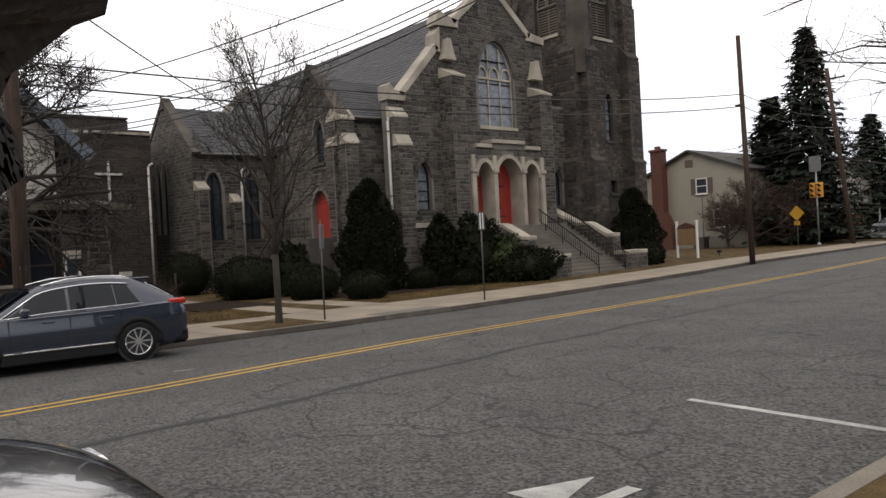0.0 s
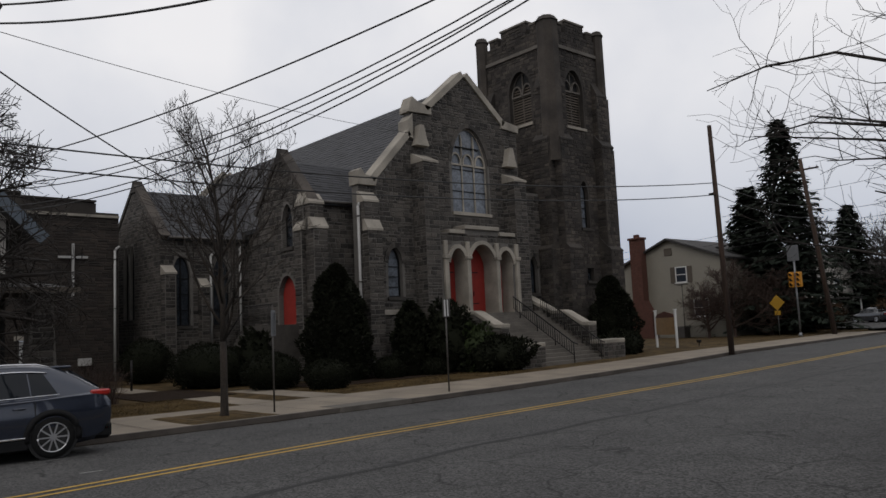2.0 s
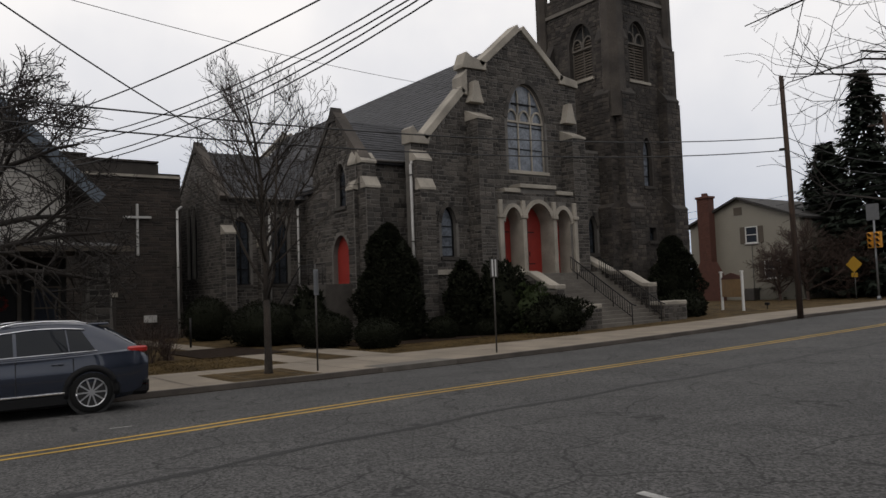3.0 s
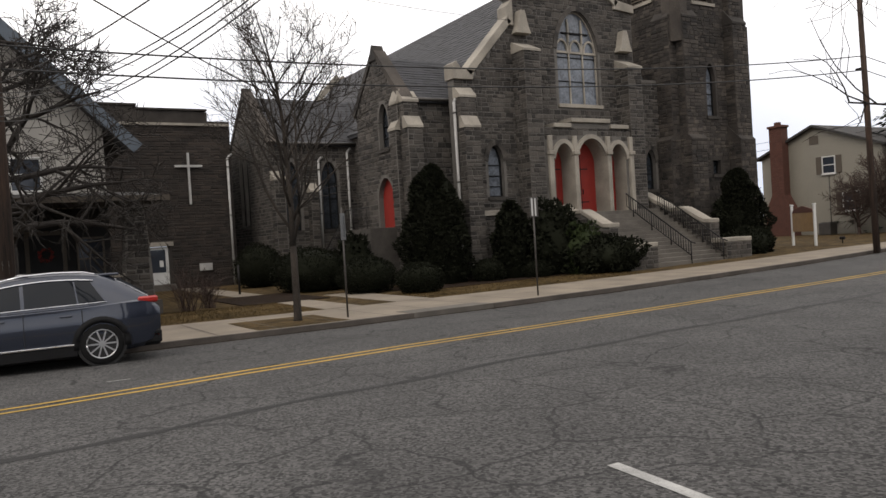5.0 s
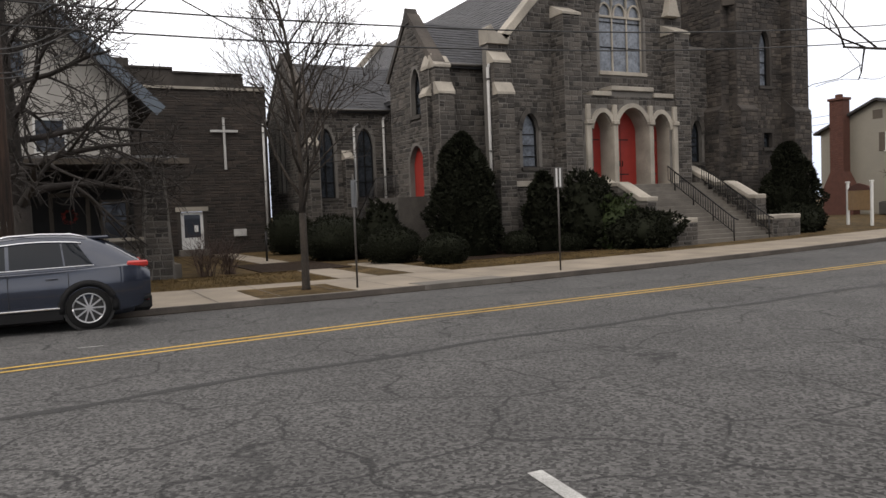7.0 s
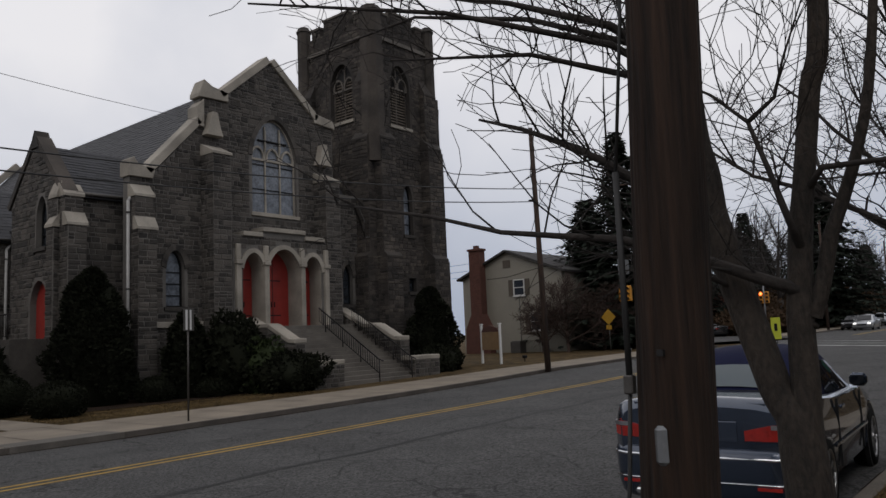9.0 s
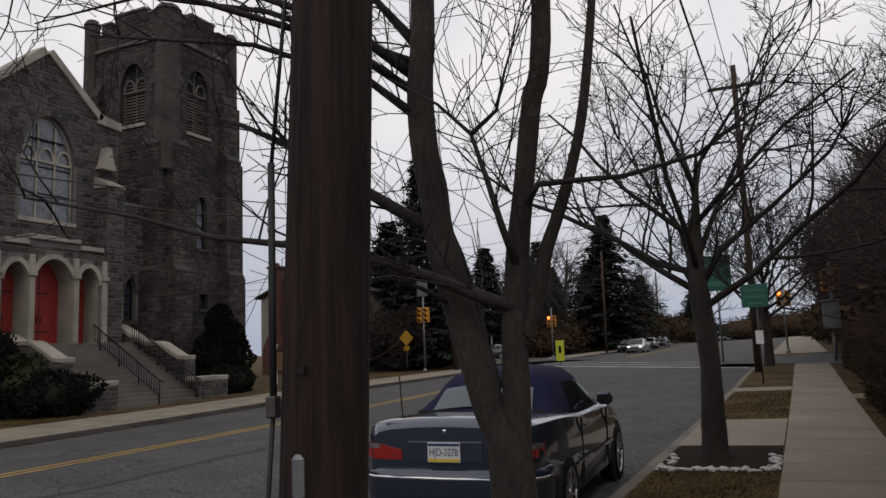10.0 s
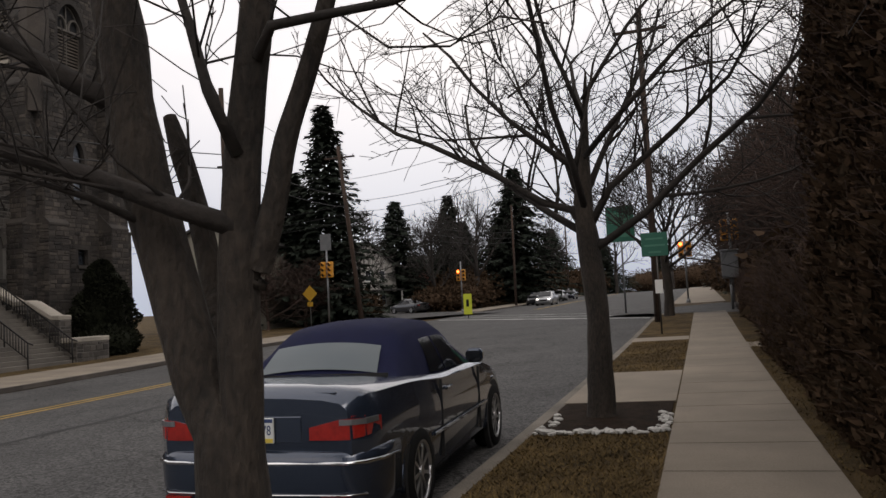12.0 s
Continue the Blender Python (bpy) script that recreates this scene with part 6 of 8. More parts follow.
def side_glass(c, side_z, spans, q0, q1, mat_glass=CAR_GLASS, chrome=None):
    for sd in (-1, 1):
        for s0, s1, s0t, s1t in spans:
            v, f = [], []
            n = 6
            for i in range(n + 1):
                for j in range(4):
                    q = q0 + (q1 - q0) * j / 3
                    a, b = s0 + (s0t - s0) * j / 3, s1 + (s1t - s1) * j / 3
                    s = a + (b - a) * i / n
                    x, z = side_z(s, q)
                    v.append((sd * (x + 0.007), s, z))
            for i in range(n):
                for j in range(3):
                    f.append((i * 4 + j, i * 4 + j + 1, (i + 1) * 4 + j + 1, (i + 1) * 4 + j))
            raw("side_window", v, f, mat_glass, c, smooth=True)
        if chrome:
            a, b, at, bt = chrome
            pts = []
            for k in range(13):
                s = at + (bt - at) * k / 12
                x, z = side_z(s, q1 + 0.05)
                pts.append((sd * (x + 0.01), s, z))
            x, z = side_z(b, q0)
            pts.append((sd * (x + 0.012), b, z))
            rod("window_trim", pts, 0.014, CHROME, c)
            pts = []
            for k in range(9):
                s = a + (b - a) * k / 8
                x, z = side_z(s, q0 - 0.03)
                pts.append((sd * (x + 0.012), s, z))
            rod("belt_trim", pts, 0.008, CHROME, c)


def build_suv():
    prof = [(0, 0.46, 1.0, 0.80, 0.72), (0.16, 0.30, 1.12, 0.90, 0.82), (0.56, 0.22, 1.14, 0.955, 0.87), (1.46, 0.19, 1.10, 0.965, 0.9), (3.16, 0.19, 1.07, 0.965, 0.9), (3.76, 0.19, 1.06, 0.97, 0.86), (4.56, 0.2, 0.98, 0.94, 0.82), (4.94, 0.25, 0.86, 0.82, 0.7), (5.06, 0.42, 0.75, 0.62, 0.5)]
    house = [(0.08, 1.14, 0.72), (0.4, 1.38, 0.66), (0.75, 1.58, 0.63), (1.1, 1.69, 0.63), (1.7, 1.745, 0.65), (2.3, 1.72, 0.66), (2.86, 1.6, 0.66), (3.71, 1.07, 0.72)]
    x, y = -16.55, 6.34
    c, sz = car("suv", (x, y, ground_z(x, 5.0) + 0.03), 180, "dark blue-grey sport utility car with chrome trim parked at the kerb", prof, house, CAR_GREY, (1.08, 4.01), 0.385, 0.965, cladding=True)
    side_glass(c, sz, [(0.98, 1.42, 1.2, 1.46), (1.45, 2.30, 1.49, 2.3), (2.36, 3.45, 2.36, 2.95)], 0.14, 0.86, chrome=(0.95, 3.5, 1.14, 2.9))
    for sd in (-1, 1):
        part("sill_cladding", boxes((sd * 0.94, sd * 0.985, 1.5, 3.55, 0.2, 0.40), bevel=0.02), PLASTIC, c)
        part("chrome_strip", boxes((sd * 0.955, sd * 0.998, 1.55, 3.5, 0.405, 0.435), bevel=0.005), CHROME, c)
        for s in (1.55, 2.62):
            part("door_handle", boxes((sd * 0.955, sd * 1.0, s, s + 0.2, 0.93, 0.965), bevel=0.01), CAR_GREY, c)
        for s in (1.38, 2.33, 3.38):
            part("door_gap", boxes((sd * 0.945, sd * 0.972, s, s + 0.01, 0.45, 1.05)), DARK_AND_SHADE, c)
        rod("roof_rail", [(sd * 0.61, 1.05, 1.66), (sd * 0.63, 1.3, 1.725), (sd * 0.64, 1.8, 1.745), (sd * 0.64, 2.3, 1.725), (sd * 0.64, 2.75, 1.63)], 0.016, CHROME, c)
        part("mirror", boxes((sd * 0.93, sd * 1.13, 3.05, 3.2, 1.06, 1.24), bevel=0.04), CAR_GREY, c)
        part("tail_lamp", boxes((sd * 0.55, sd * 0.885, 0.03, 0.40, 1.07, 1.19), bevel=0.03), TAIL, c)
        part("reflector", boxes((sd * 0.7, sd * 0.86, 0.05, 0.2, 0.42, 0.47), bevel=0.01), TAIL, c)
        part("exhaust", boxes((sd * 0.45, sd * 0.6, 0.06, 0.2, 0.28, 0.36), bevel=0.03), CHROME, c)
        part("headlamp", boxes((sd * 0.55, sd * 0.86, 4.75, 4.97, 0.74, 0.84), bevel=0.03), CHROME, c)
    part("rear_window", loft([[(-0.58, 0.17, 1.245), (0.58, 0.17, 1.245), (0.58, 0.2, 1.235), (-0.58, 0.2, 1.235)], [(-0.52, 0.68, 1.575), (0.52, 0.68, 1.575), (0.52, 0.71, 1.565), (-0.52, 0.71, 1.565)]]), CAR_GLASS, c)
    part("bumper", boxes((-0.86, 0.86, -0.01, 0.42, 0.24, 0.58), bevel=0.07), PLASTIC, c)
    part("spoiler", boxes((-0.56, 0.56, 0.66, 1.05, 1.625, 1.675), bevel=0.02), CAR_GREY, c)
    part("windscreen", loft([[(-0.6, 2.95, 1.57), (0.6, 2.95, 1.57), (0.6, 2.96, 1.59), (-0.6, 2.96, 1.59)], [(-0.68, 3.68, 1.13), (0.68, 3.68, 1.13), (0.68, 3.7, 1.15), (-0.68, 3.7, 1.15)]]), CAR_GLASS, c)


build_suv()


def text_mesh(s, size, material, parent, m, name="lettering", width=None):
    cu = bpy.data.curves.new("text", "FONT")
    cu.body, cu.size, cu.extrude, cu.align_x, cu.align_y = s, size, 0.001, "CENTER", "CENTER"
    tmp = bpy.data.objects.new("text", cu)
    scene.collection.objects.link(tmp)
    bpy.context.view_layer.update()
    me = bpy.data.meshes.new_from_object(tmp.evaluated_get(bpy.context.evaluated_depsgraph_get()))
    bpy.data.objects.remove(tmp)
    if width:
        w = max(q.co.x for q in me.vertices) - min(q.co.x for q in me.vertices)
        for q in me.vertices:
            q.co.x *= width / w
    me.transform(m)
    me.materials.clear()
    me.materials.append(material)
    ob = new(name, me)
    ob.parent = parent
    return ob


SEDAN = [(0, 0.34, 0.93, 0.72, 0.64), (0.07, 0.26, 0.99, 0.80, 0.70), (0.3, 0.2, 1.0, 0.855, 0.74), (1.0, 0.17, 0.985, 0.878, 0.78), (1.9, 0.17, 0.93, 0.878, 0.81), (3.1, 0.17, 0.92, 0.875, 0.80), (3.5, 0.17, 0.90, 0.872, 0.76), (4.1, 0.18, 0.80, 0.84, 0.70), (4.38, 0.24, 0.70, 0.74, 0.6), (4.48, 0.36, 0.60, 0.60, 0.5)]


def convertible():
    house = [(0.95, 0.985, 0.66), (1.25, 1.2, 0.58), (1.55, 1.335, 0.56), (2.1, 1.375, 0.56), (2.55, 1.33, 0.57), (3.25, 0.93, 0.66)]
    x, y = -2.86, 12.84
    z = ground_z(x, 15) + 0.0
    c, sz = car("convertible", (x, y, z), 3.0, "blue-grey two-door convertible with a raised navy soft top", SEDAN, house, CAR_BLUE, (0.98, 3.70), 0.315, 0.878, top_mat=CANVAS, spokes=9)
    side_glass(c, sz, [(1.62, 2.05, 1.75, 2.05), (2.09, 3.05, 2.09, 2.5)], 0.1, 0.84)
    v, f = [], []
    for j in range(5):
        s = 1.0 + 0.26 * j / 4
        zr, wr2 = interp(house, s)
        hw = 0.53 - 0.05 * j / 4
        for i in range(9):
            q = -1 + 2 * i / 8
            v.append((q * hw, s - 0.012, zr + 0.032 - 0.035 * q * q))
    f = [(a * 9 + i, a * 9 + i + 1, (a + 1) * 9 + i + 1, (a + 1) * 9 + i) for a in range(4) for i in range(8)]
    raw("rear_window", v, f, CAR_GLASS_SKY, c, "rear window with a pale sky reflection in its colour", smooth=True)
    part("boot_lip", boxes((-0.6, 0.6, 0.045, 0.12, 0.975, 0.996), bevel=0.009), CAR_BLUE, c)
    part("boot_shut_line", boxes((-0.66, 0.66, 0.9, 0.908, 1.0, 1.025)), DARK_AND_SHADE, c)
    plan = [(0.0, -0.06), (0.25, -0.058), (0.45, -0.052), (0.6, -0.04), (0.7, -0.02), (0.78, 0.03), (0.83, 0.1), (0.865, 0.2), (0.882, 0.34), (0.885, 0.52)]
    full = [(-p, q) for p, q in plan[:0:-1]] + plan
    rings = []
    for zz, k, dy in ((0.2, 0.93, 0.1), (0.24, 0.97, 0.05), (0.32, 0.985, 0.02), (0.45, 0.995, 0.006), (0.55, 1.0, 0.0), (0.6, 1.0, 0.0), (0.635, 0.985, 0.03), (0.65, 0.96, 0.08)):
        rings.append([(p * k, q + dy * max(0.0, 1 - max(0, q) * 2), zz) for p, q in full])
    bm = loft(rings)
    part("bumper", bm, CAR_BLUE, c, smooth=True)
    part("plate_panel", boxes((-0.37, 0.37, -0.006, 0.1, 0.675, 0.865), bevel=0.02), CAR_BLUE, c)
    rod("bumper_strip", [(-0.893, 0.45, 0.56), (-0.865, 0.2, 0.565), (-0.802, 0.05, 0.57), (-0.68, -0.032, 0.57), (0, -0.062, 0.57), (0.68, -0.032, 0.57), (0.802, 0.05, 0.57), (0.865, 0.2, 0.565), (0.893, 0.45, 0.56)], 0.013, CHROME, c)
    rod("bumper_strip", [(-0.802, 0.05, 0.38), (-0.68, -0.032, 0.38), (0, -0.062, 0.38), (0.68, -0.032, 0.38), (0.802, 0.05, 0.38)], 0.006, CHROME, c)
    pl = part("licence_plate", boxes((-0.155, 0.155, -0.03, -0.012, 0.69, 0.845), bevel=0.004), PLATE, c)
    part("plate_band", boxes((-0.15, 0.15, -0.033, -0.03, 0.695, 0.72)), PLATE_Y, pl)
    part("plate_band", boxes((-0.15, 0.15, -0.033, -0.03, 0.818, 0.84)), PLATE_B, pl)
    text_mesh("HJD-3278", 0.085, PLATE_B, pl, pose(0, -0.033, 0.768, 90, 0, 0), width=0.27)
    part("boot_badge", boxes((-0.03, 0.03, -0.01, 0.06, 0.90, 0.955), bevel=0.02), CHROME, c)
    for sd in (-1, 1):
        bm = bmesh.new()
        prism(bm, [(sd * p, q) for p, q in ((0.40, -0.012), (0.62, -0.012), (0.725, 0.0), (0.805, 0.07), (0.85, 0.26), (0.8, 0.26), (0.40, 0.06))], "z", 0.69, 0.85)
        bmesh.ops.bevel(bm, geom=list(bm.edges), offset=0.016, segments=2, affect="EDGES")
        for q in bm.verts:
            k = max(0.0, (0.66 - abs(q.co.x)) / 0.26)
            if q.co.z > 0.77:
                q.co.z -= 0.055 * k
            k = max(0.0, (abs(q.co.x) - 0.7) / 0.15)
            q.co.z += (0.025 if q.co.z < 0.77 else -0.01) * k
        t = part("tail_lamp", bm, TAIL, c)
        bm = bmesh.new()
        prism(bm, [(sd * p, q) for p, q in ((0.64, -0.0145), (0.67, -0.0135), (0.728, -0.002), (0.808, 0.067), (0.845, 0.2), (0.78, 0.2), (0.64, 0.02))], "z", 0.795, 0.828)
        part("turn_lens", bm, SIGNBACK, t)
        m = part("mirror", boxes((sd * 0.84, sd * 1.02, 2.62, 2.74, 0.94, 1.07), bevel=0.035), CAR_BLUE, c)
        part("mirror_glass", boxes((sd * 0.86, sd * 1.0, 2.612, 2.619, 0.96, 1.05)), CAR_GLASS, m)
        part("door_handle", boxes((sd * 0.865, sd * 0.90, 1.75, 1.93, 0.80, 0.83), bevel=0.01), CAR_BLUE, c)
        part("door_gap", boxes((sd * 0.86, sd * 0.884, 1.62, 1.63, 0.3, 0.9)), DARK_AND_SHADE, c)
        part("door_gap", boxes((sd * 0.86, sd * 0.884, 3.0, 3.01, 0.3, 0.88)), DARK_AND_SHADE, c)
        part("side_strip", boxes((sd * 0.875, sd * 0.892, 1.35, 3.3, 0.50, 0.53), bevel=0.005), CAR_BLUE, c)
        part("rear_reflector", boxes((sd * 0.5, sd * 0.7, -0.052, 0.02, 0.34, 0.365)), TAIL, c)
    part("exhaust", boxes((-0.6, -0.46, -0.05, 0.1, 0.24, 0.3), bevel=0.02), CHROME, c)
    rod("aerial", [(-0.62, 0.45, 1.0), (-0.62, 0.4, 1.36)], 0.006, PLASTIC, c)
    c.scale = (0.98, 1.02, 1.09)
    return c


convertible()


def plain_car(at, rz, paint, label, lit=False, group=""):
    house = [(0.75, 0.95, 0.66), (1.3, 1.36, 0.58), (1.7, 1.43, 0.57), (2.5, 1.41, 0.57), (3.35, 0.93, 0.66)]
    c, sz = car("parked_car", at, rz, label, SEDAN, house, paint, (0.95, 3.65), 0.32, 0.878)
    tagged(c, group=group)
    side_glass(c, sz, [(1.3, 2.05, 1.45, 2.05), (2.1, 3.1, 2.1, 2.6)], 0.1, 0.85)
    part("windscreen", loft([[(-0.52, 2.58, 1.39), (0.52, 2.58, 1.39), (0.52, 2.6, 1.41), (-0.52, 2.6, 1.41)], [(-0.62, 3.33, 0.98), (0.62, 3.33, 0.98), (0.62, 3.36, 1.0), (-0.62, 3.36, 1.0)]]), CAR_GLASS, c)
    part("rear_window", loft([[(-0.52, 0.84, 1.05), (0.52, 0.84, 1.05), (0.52, 0.82, 1.06), (-0.52, 0.82, 1.06)], [(-0.5, 1.28, 1.36), (0.5, 1.28, 1.36), (0.5, 1.26, 1.38), (-0.5, 1.26, 1.38)]]), CAR_GLASS, c)
    part("grille", boxes((-0.4, 0.4, 4.4, 4.5, 0.45, 0.6), bevel=0.01), PLASTIC, c)
    for sd in (-1, 1):
        part("headlamp", boxes((sd * 0.46, sd * 0.72, 4.25, 4.45, 0.58, 0.70), bevel=0.03), HEADLAMP if lit else CHROME, c)
        part("tail_lamp", boxes((sd * 0.45, sd * 0.76, 0.0, 0.15, 0.7, 0.84), bevel=0.03), TAIL, c)
        part("mirror", boxes((sd * 0.84, sd * 1.0, 2.75, 2.87, 0.94, 1.06), bevel=0.03), paint, c)
    return c


nearby = plain_car((-3.3, -3.25, ground_z(-3.2, -1)), 0, CAR_BLACK, "dark glossy car parked at the near kerb")
nearby.scale = (1.05, 1.0, 1.1)
for x, y, p, lit in ((-15.4, 86, CAR_SILVER, True), (-17.5, 91, CAR_BLACK, False), (-17.5, 98, CAR_SILVER, False), (-17.5, 105, CAR_SILVER, False), (-17.4, 113, CAR_GREY, False)):
    plain_car((x, y + 4.4, ground_z(x, y)), 180, p, "oncoming car with its headlamps lit" if lit else "car standing along the far kerb", lit, "cars up the street")
plain_car((-25.5, 78.0, ground_z(-25, 78) + CURB_H), 60, CAR_BLACK, "dark car parked past the side street")

# ---- houses ----


def sash(parent, face, a, u0, u1, z0, z1, shutters=False, trim=WHITETRIM):
    """A sash window set on a wall: frame, two panes, sill, shutters."""
    w = part("window", bmesh.new(), WINDOW_GLASS, parent)
    s = 1 if face == "x" else -1

    def b(d0, d1, p0, p1, q0, q1):
        lo, hi = sorted((a + s * d0, a + s * d1))
        return (lo, hi, p0, p1, q0, q1) if face == "x" else (p0, p1, lo, hi, q0, q1)
    zm = (z0 + z1) / 2
    t = 0.07
    part("window_frame", boxes(b(0.0, 0.06, u0, u0 + t, z0, z1), b(0.0, 0.06, u1 - t, u1, z0, z1), b(0.0, 0.062, u0, u1, z1 - t, z1), b(0.0, 0.062, u0, u1, z0, z0 + t), b(0.0, 0.058, u0, u1, zm - 0.03, zm + 0.03)), trim, w)
    part("pane", boxes(b(0.0, 0.02, u0 + t, u1 - t, zm + 0.03, z1 - t)), WINDOW_GLASS, w)
    part("pane", boxes(b(0.0, 0.018, u0 + t, u1 - t, z0 + t, zm - 0.03)), WINDOW_GLASS, w)
    part("window_sill", boxes(b(0.0, 0.12, u0 - 0.06, u1 + 0.06, z0 - 0.07, z0)), trim, w)
    if shutters:
        for p, q in ((u0 - 0.45, u0 - 0.04), (u1 + 0.04, u1 + 0.45)):
            part("shutter", boxes(b(0.0, 0.05, p, q, z0, z1), bevel=0.01), SHUTTER, w)


def stucco_house():
    h = thing("stucco_house", "white stucco house with blue-grey eaves and a dark stone porch", "house", (0, 0, 0))
    x = -29.6
    zb = GF - 0.4
    eave, ridge, c = 6.3, 11.9, 1.7
    y0, y1 = c - 5.6, c + 5.6
    outer = [(y0, zb), (y1, zb), (y1, eave), (c, ridge), (y0, eave)]
    part("wall", panel(outer, [], "x", x, x - 9), STUCCO, h)
    bm = bmesh.new()
    for a, b in (((y1 + 0.75, eave - 0.75), (c, ridge + 0.0)), ((y0 - 0.75, eave - 0.75), (c, ridge + 0.0))):
        prism(bm, beam_outline(a, b, 0.22), "x", x - 9.4, x + 0.9)
    part("roof", bm, SHINGLE, h)
    bm = bmesh.new()
    for a, b in (((y1 + 0.85, eave - 0.95), (c, ridge - 0.15)), ((y0 - 0.85, eave - 0.95), (c, ridge - 0.15))):
        prism(bm, beam_outline(a, b, 0.42), "x", x + 0.9, x + 0.97)
    part("bargeboard", bm, BLUETRIM, h, "blue-grey painted bargeboard")
    for u in (3.2, 0.2):
        sash(h, "x", x, u, u + 0.95, 6.7, 7.9, trim=BLUETRIM)
    for u in (4.3, -0.6):
        sash(h, "x", x, u, u + 1.0, 4.1, 5.3, trim=WHITETRIM)
    # porch
    px = -26.6
    part("porch_roof", boxes((x, px + 0.4, y0 - 0.4, 8.75, 3.55, 3.66), bevel=0.02), SHINGLE, h)
    bm = bmesh.new()
    prism(bm, [(x, 4.05), (px + 0.35, 3.66), (x, 3.66)], "y", y0 - 0.35, 8.6)
    part("porch_slope", bm, SHINGLE, h)
    part("porch_fascia", boxes((px + 0.4, px + 0.46, y0 - 0.4, 8.75, 3.5, 3.68)), SHUTTER, h, "dark brown fascia board")
    for y in (7.7, 3.0, -2.5):
        b = part("porch_pier", bmesh.new(), MORTAR, h, "tapering rough stone porch pier")
        bm = bmesh.new()
        prism(bm, [(y - 0.5, zb), (y + 0.5, zb), (y + 0.3, 3.5), (y - 0.3, 3.5)], "x", px - 0.5, px + 0.2)
        part("core", bm, MORTAR, b)
        stone_face([(y - 0.46, zb), (y + 0.46, zb), (y + 0.26, 3.45), (y - 0.26, 3.45)], [], "x", px + 0.2, b)
    wl_ = part("porch_wall", boxes((px - 0.1, px + 0.1, y0, 7.5, zb, 1.1)), MORTAR, h)
    stone_face([(y0, zb), (7.4, zb), (7.4, 1.1), (y0, 1.1)], [], "x", px + 0.1, wl_)
    part("porch_wall_cap", boxes((px - 0.18, px + 0.18, y0, 7.5, 1.1, 1.2)), LIMESTONE, h)
    part("porch_floor", boxes((x, px, y0, 8.4, zb, 0.25)), STEPSTONE, h)
    # near-black sheet over the stucco, and door: porch shade put into their colour
    part("porch_back", boxes((x, x + 0.06, y0, y1, 0.25, 3.5)), DARK_AND_SHADE, h, "porch wall with its shade put into the dark colour")
    d = part("front_door", boxes((x + 0.06, x + 0.12, 4.75, 5.75, 0.25, 2.6)), DARK_AND_SHADE, h)
    part("door_frame", boxes((x + 0.06, x + 0.16, 4.62, 4.75, 0.25, 2.75), (x + 0.06, x + 0.16, 5.75, 5.88, 0.25, 2.75), (x + 0.06, x + 0.158, 4.62, 5.88, 2.62, 2.76)), SHUTTER, h)
    sash(h, "x", x + 0.06, 6.2, 7.1, 1.0, 2.5, trim=SHUTTER)
    wreath = thing("wreath", "red wreath hung on the front door", "wreath", (x + 0.16, 5.25, 1.95))
    v, f = [], []
    rr = random.Random(3)
    for k in range(160):
        a = rr.uniform(0, 6.28)
        p = Vector((rr.uniform(0, 0.06), math.cos(a) * 0.2 + rr.uniform(-.05, .05), math.sin(a) * 0.2 + rr.uniform(-.05, .05)))
        q = Vector((rr.uniform(0, 0.05), rr.uniform(-.06, .06), rr.uniform(-.06, .06)))
        i = len(v)
        v += [tuple(p), tuple(p + q), tuple(p + q.orthogonal() * 0.5)]
        f.append((i, i + 1, i + 2))
    raw("ring", v, f, RED, wreath)


stucco_house()


